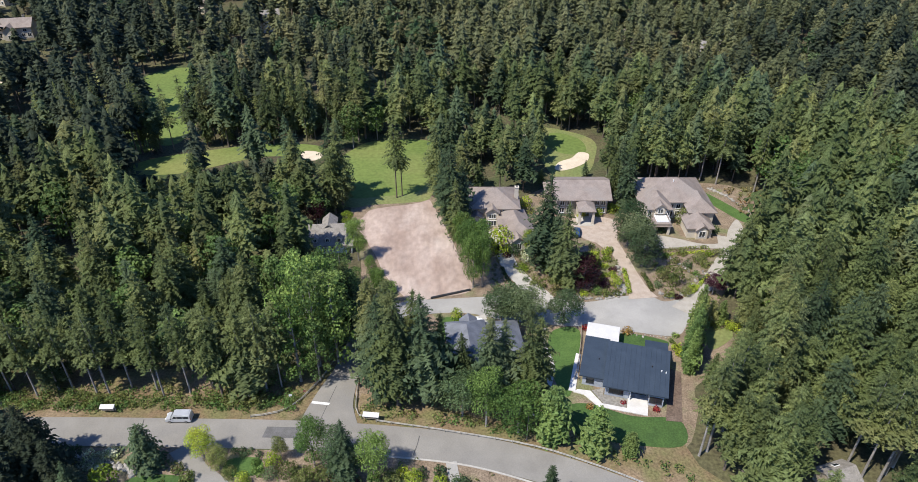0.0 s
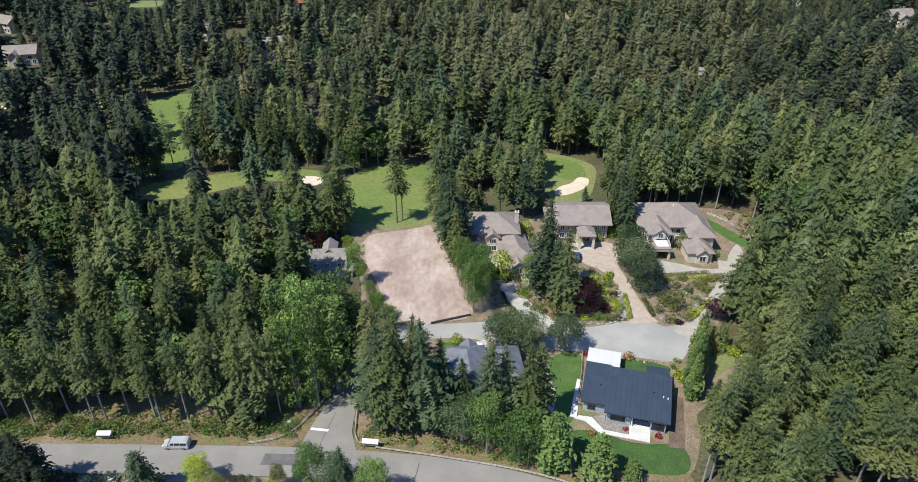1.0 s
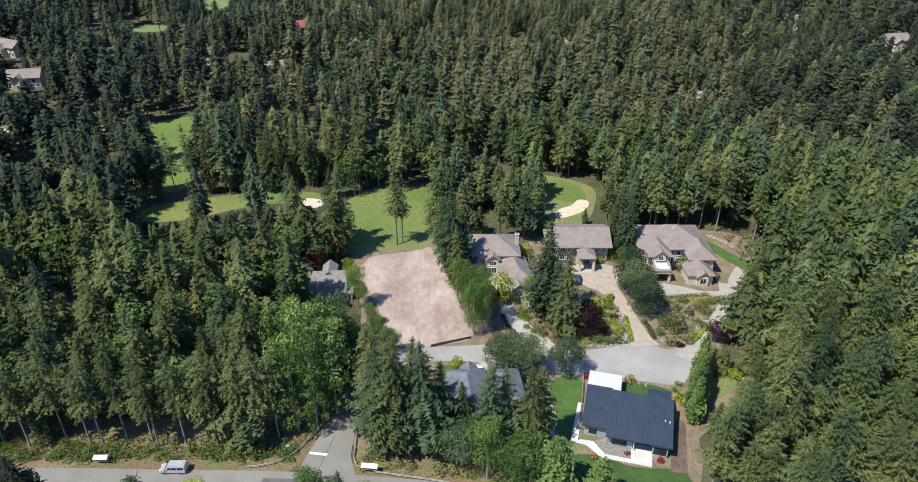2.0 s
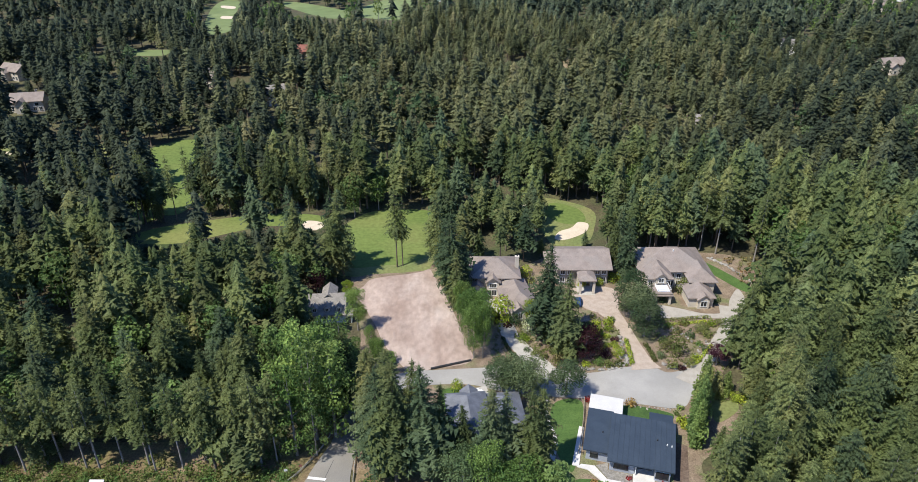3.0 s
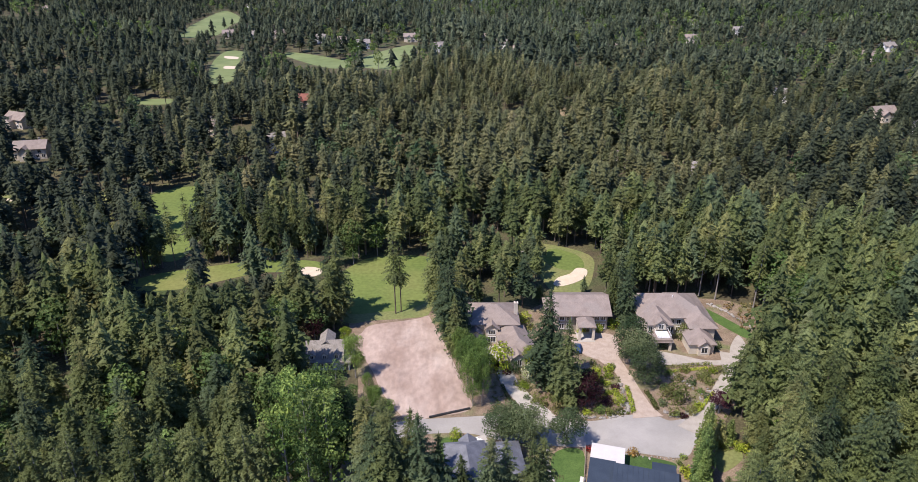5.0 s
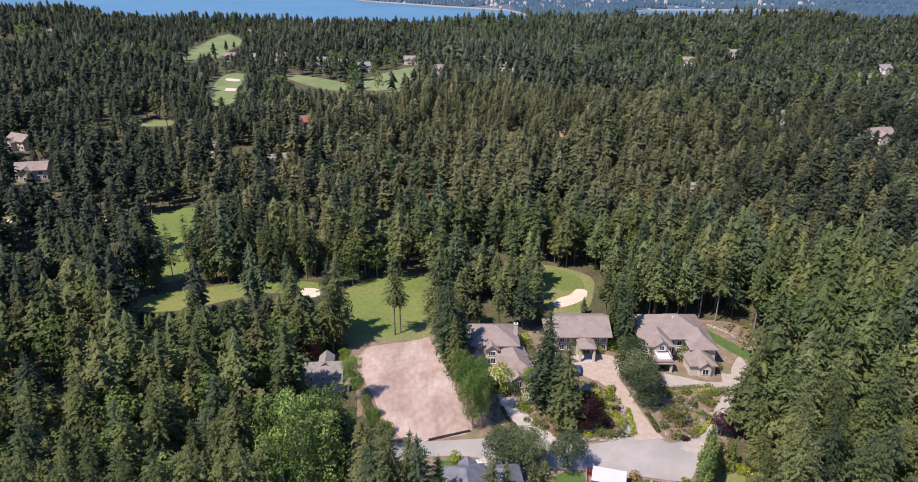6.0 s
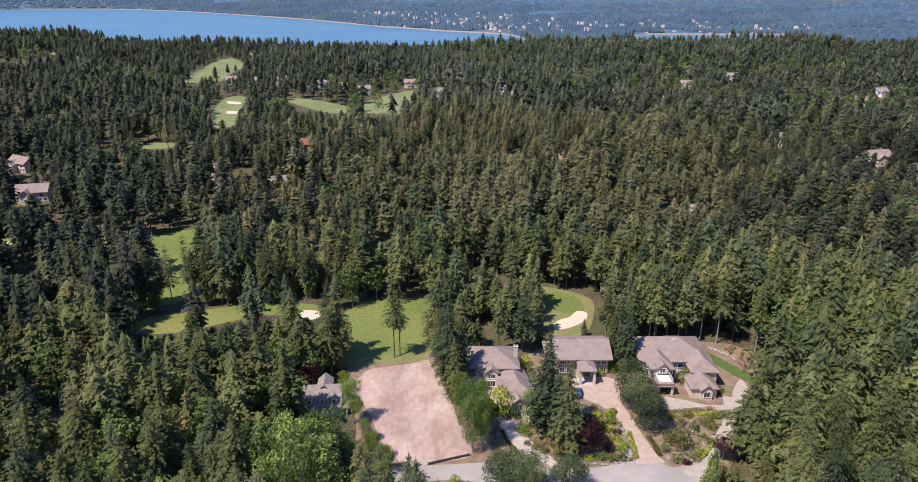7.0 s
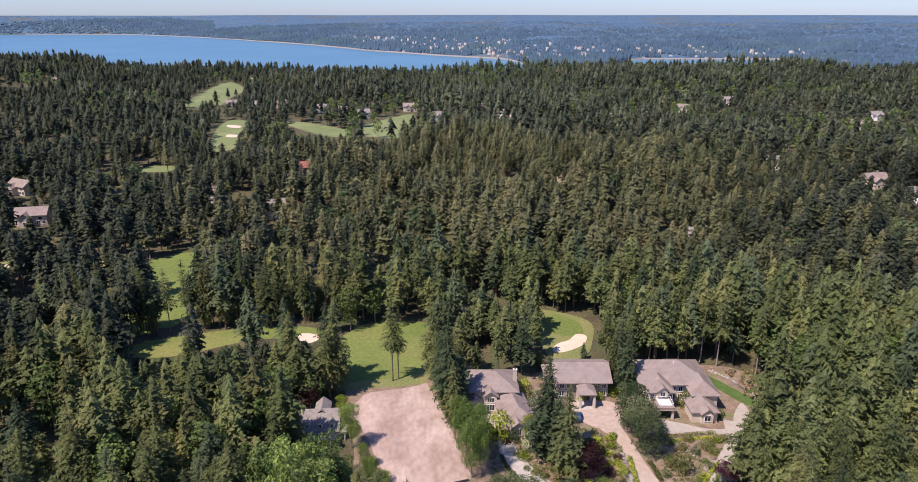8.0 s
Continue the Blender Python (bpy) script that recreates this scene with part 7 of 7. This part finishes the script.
rail_fence("guard_rail", [(-16.2, 90.4), (-2.8, 88.0), (12.9, 84.6), (23.5, 80.6), (33.6, 75.6), (42, 70)], "grey guard rail along the road verge", 0.85, 3.0, (0.5, 0.75), RAIL, TIMBER)
rail_fence("timber_fence", [(-41, 91.6), (-36.7, 92.4), (-33.2, 94.4), (-30.6, 98.6), (-28.4, 103), (-26.8, 108)], "weathered low timber fence along the verge", 0.75, 2.4, (0.35, 0.65), RAIL, TIMBER)
rail_fence("timber_fence", [(-21.3, 104), (-20.9, 98), (-20.4, 92.6), (-18.6, 91.6), (-16.4, 90.6)], "weathered low timber fence round a verge corner", 0.75, 2.2, (0.35, 0.65), RAIL, TIMBER)
rail_fence("garden_fence", [(27.9, 117.6), (26.8, 112), (25, 104.5), (23.4, 100)], "thin fence between lawn and house", 1.0, 2.0, (0.5, 0.95), TIMBER, TIMBER)
tagged(part("timber_edge", tube([(-6.9, 128.9, 0.3), (-3, 130.2, 0.35), (0, 131.2, 0.35), (2.7, 132.2, 0.3)], [0.28] * 4, 6), DARK_TRIM), "dark timber edging along the bare lot", "edging")
# short post signs by the stop line
def road_sign(x, y, turn, material, label):
    s = base("road_sign", x, y, 0.05, turn)
    part("post", tube([(0, 0, 0), (0, 0, 2.3)], [0.05, 0.05], 7), TIMBER, s)
    part("panel", box(-0.32, 0.32, -0.07, -0.04, 1.7, 2.25, bevel=0.01), material, s)
    tagged(s, label, "sign")


road_sign(-33.8, 95.6, 10, WHITE, "pale small sign on a timber post")
road_sign(-31.2, 96.8, 10, ROOF_RED, "small red-faced sign on a post")


def rocks(line, count, size, label, seed):
    """Garden stones set along a line, each a stone of its own."""
    rng = random.Random(seed)
    wall = base("stone_edging")
    shapes = []
    for k in range(4):
        bm = bmesh.new()
        bmesh.ops.create_icosphere(bm, subdivisions=1, radius=1)
        for v in bm.verts:
            v.co *= rng.uniform(0.75, 1.15)
            v.co.z *= 0.7
        me = bpy.data.meshes.new("stone")
        bm.to_mesh(me)
        bm.free()
        me.materials.append(STONE)
        shapes.append(me)
    pts = smooth_line(line, 12, closed=False)
    for k in range(count):
        x, y = pts[int(k / count * len(pts))]
        ob = new("stone", shapes[k % 4])
        ob.parent = wall
        s = size * rng.uniform(0.6, 1.35)
        ob.matrix_world = pose(x + rng.gauss(0, 0.3), y + rng.gauss(0, 0.35), 0.2, 0, 0, rng.uniform(0, 360)) @ Matrix.Diagonal((s, s * 0.8, s, 1))
    tagged(wall, label, "stones")


rocks([(25, 130.6), (30, 129.4), (35, 128.8), (40, 131), (41, 134)], 60, 0.5, "rough grey boulders edging a raised garden bed", 1)
rocks([(41, 142), (40.6, 137), (39.6, 133)], 26, 0.5, "rough boulders beside the brick drive", 2)
rocks([(48.6, 131), (51, 129.2), (54, 130.2), (58, 134), (63, 140)], 40, 0.4, "grey stones edging the eastern garden", 3)
rocks([(-71, 82), (-66, 81), (-61, 80), (-58, 78)], 36, 0.6, "pale boulders in a roadside rock garden", 4)
rocks([(77, 183), (81, 178), (85, 169)], 36, 0.5, "low stone wall along a lawn", 5)
rocks([(55, 146), (58, 142), (60, 138)], 24, 0.4, "grey stone steps through a garden bed", 6)
rocks([(30, 118), (38, 116.4), (47, 114.6)], 26, 0.3, "small grey stones edging the street", 7)


def garden_shed(x, y, turn):
    """A low timber shed under the firs, with a skylight in its shake roof."""
    h = base("garden_shed", x, y, 0, turn)
    part("wall", gable_wall(-2.8, 2.8, -2.2, 2.2, 0, 2.5, 1.3, "x"), TIMBER, h)
    part("roof", gable_roof(-3.2, 3.2, -2.7, 2.7, 2.4, 1.6, "x"), ROOF_SHAKE, h)
    light = part("skylight", placed(box(-0.6, 0.6, -0.45, 0.45, 0, 0.12, bevel=0.02), pose(0.3, 1.4, 3.5, -31, 0, 0)), WHITE, h, "white framed skylight")
    part("pane", placed(box(-0.48, 0.48, -0.33, 0.33, 0.12, 0.14), pose(0.3, 1.4, 3.5, -31, 0, 0)), GLASS, light)
    door(h, -1.2, -2.2, 0, 0.9, 2.0, material=WHITE, label="white plank door")
    tagged(h, "small timber shed with silvered shake roof under firs", "shed")


garden_shed(66.6, 76.2, 18)


def street_lamp(x, y, turn):
    """A slim steel lamp post with a short arm."""
    h = base("street_lamp", x, y, 0, turn)
    part("base_plate", box(-0.2, 0.2, -0.2, 0.2, 0, 0.06, bevel=0.01), STEEL, h)
    part("pole", tube([(0, 0, 0.05), (0, 0, 4), (0, 0, 8.2), (0, -0.3, 8.7)], [0.11, 0.09, 0.07, 0.05], 8), STEEL, h)
    part("arm", tube([(0, -0.25, 8.66), (0, -0.8, 8.85), (0, -1.4, 8.85)], [0.045, 0.04, 0.035], 6), STEEL, h)
    part("lamp_head", box(-0.14, 0.14, -1.95, -1.3, 8.78, 8.92, bevel=0.04), STEEL, h)
    tagged(h, "slim grey steel street lamp on the road verge", "street lamp")


street_lamp(12.8, 86.1, 20)
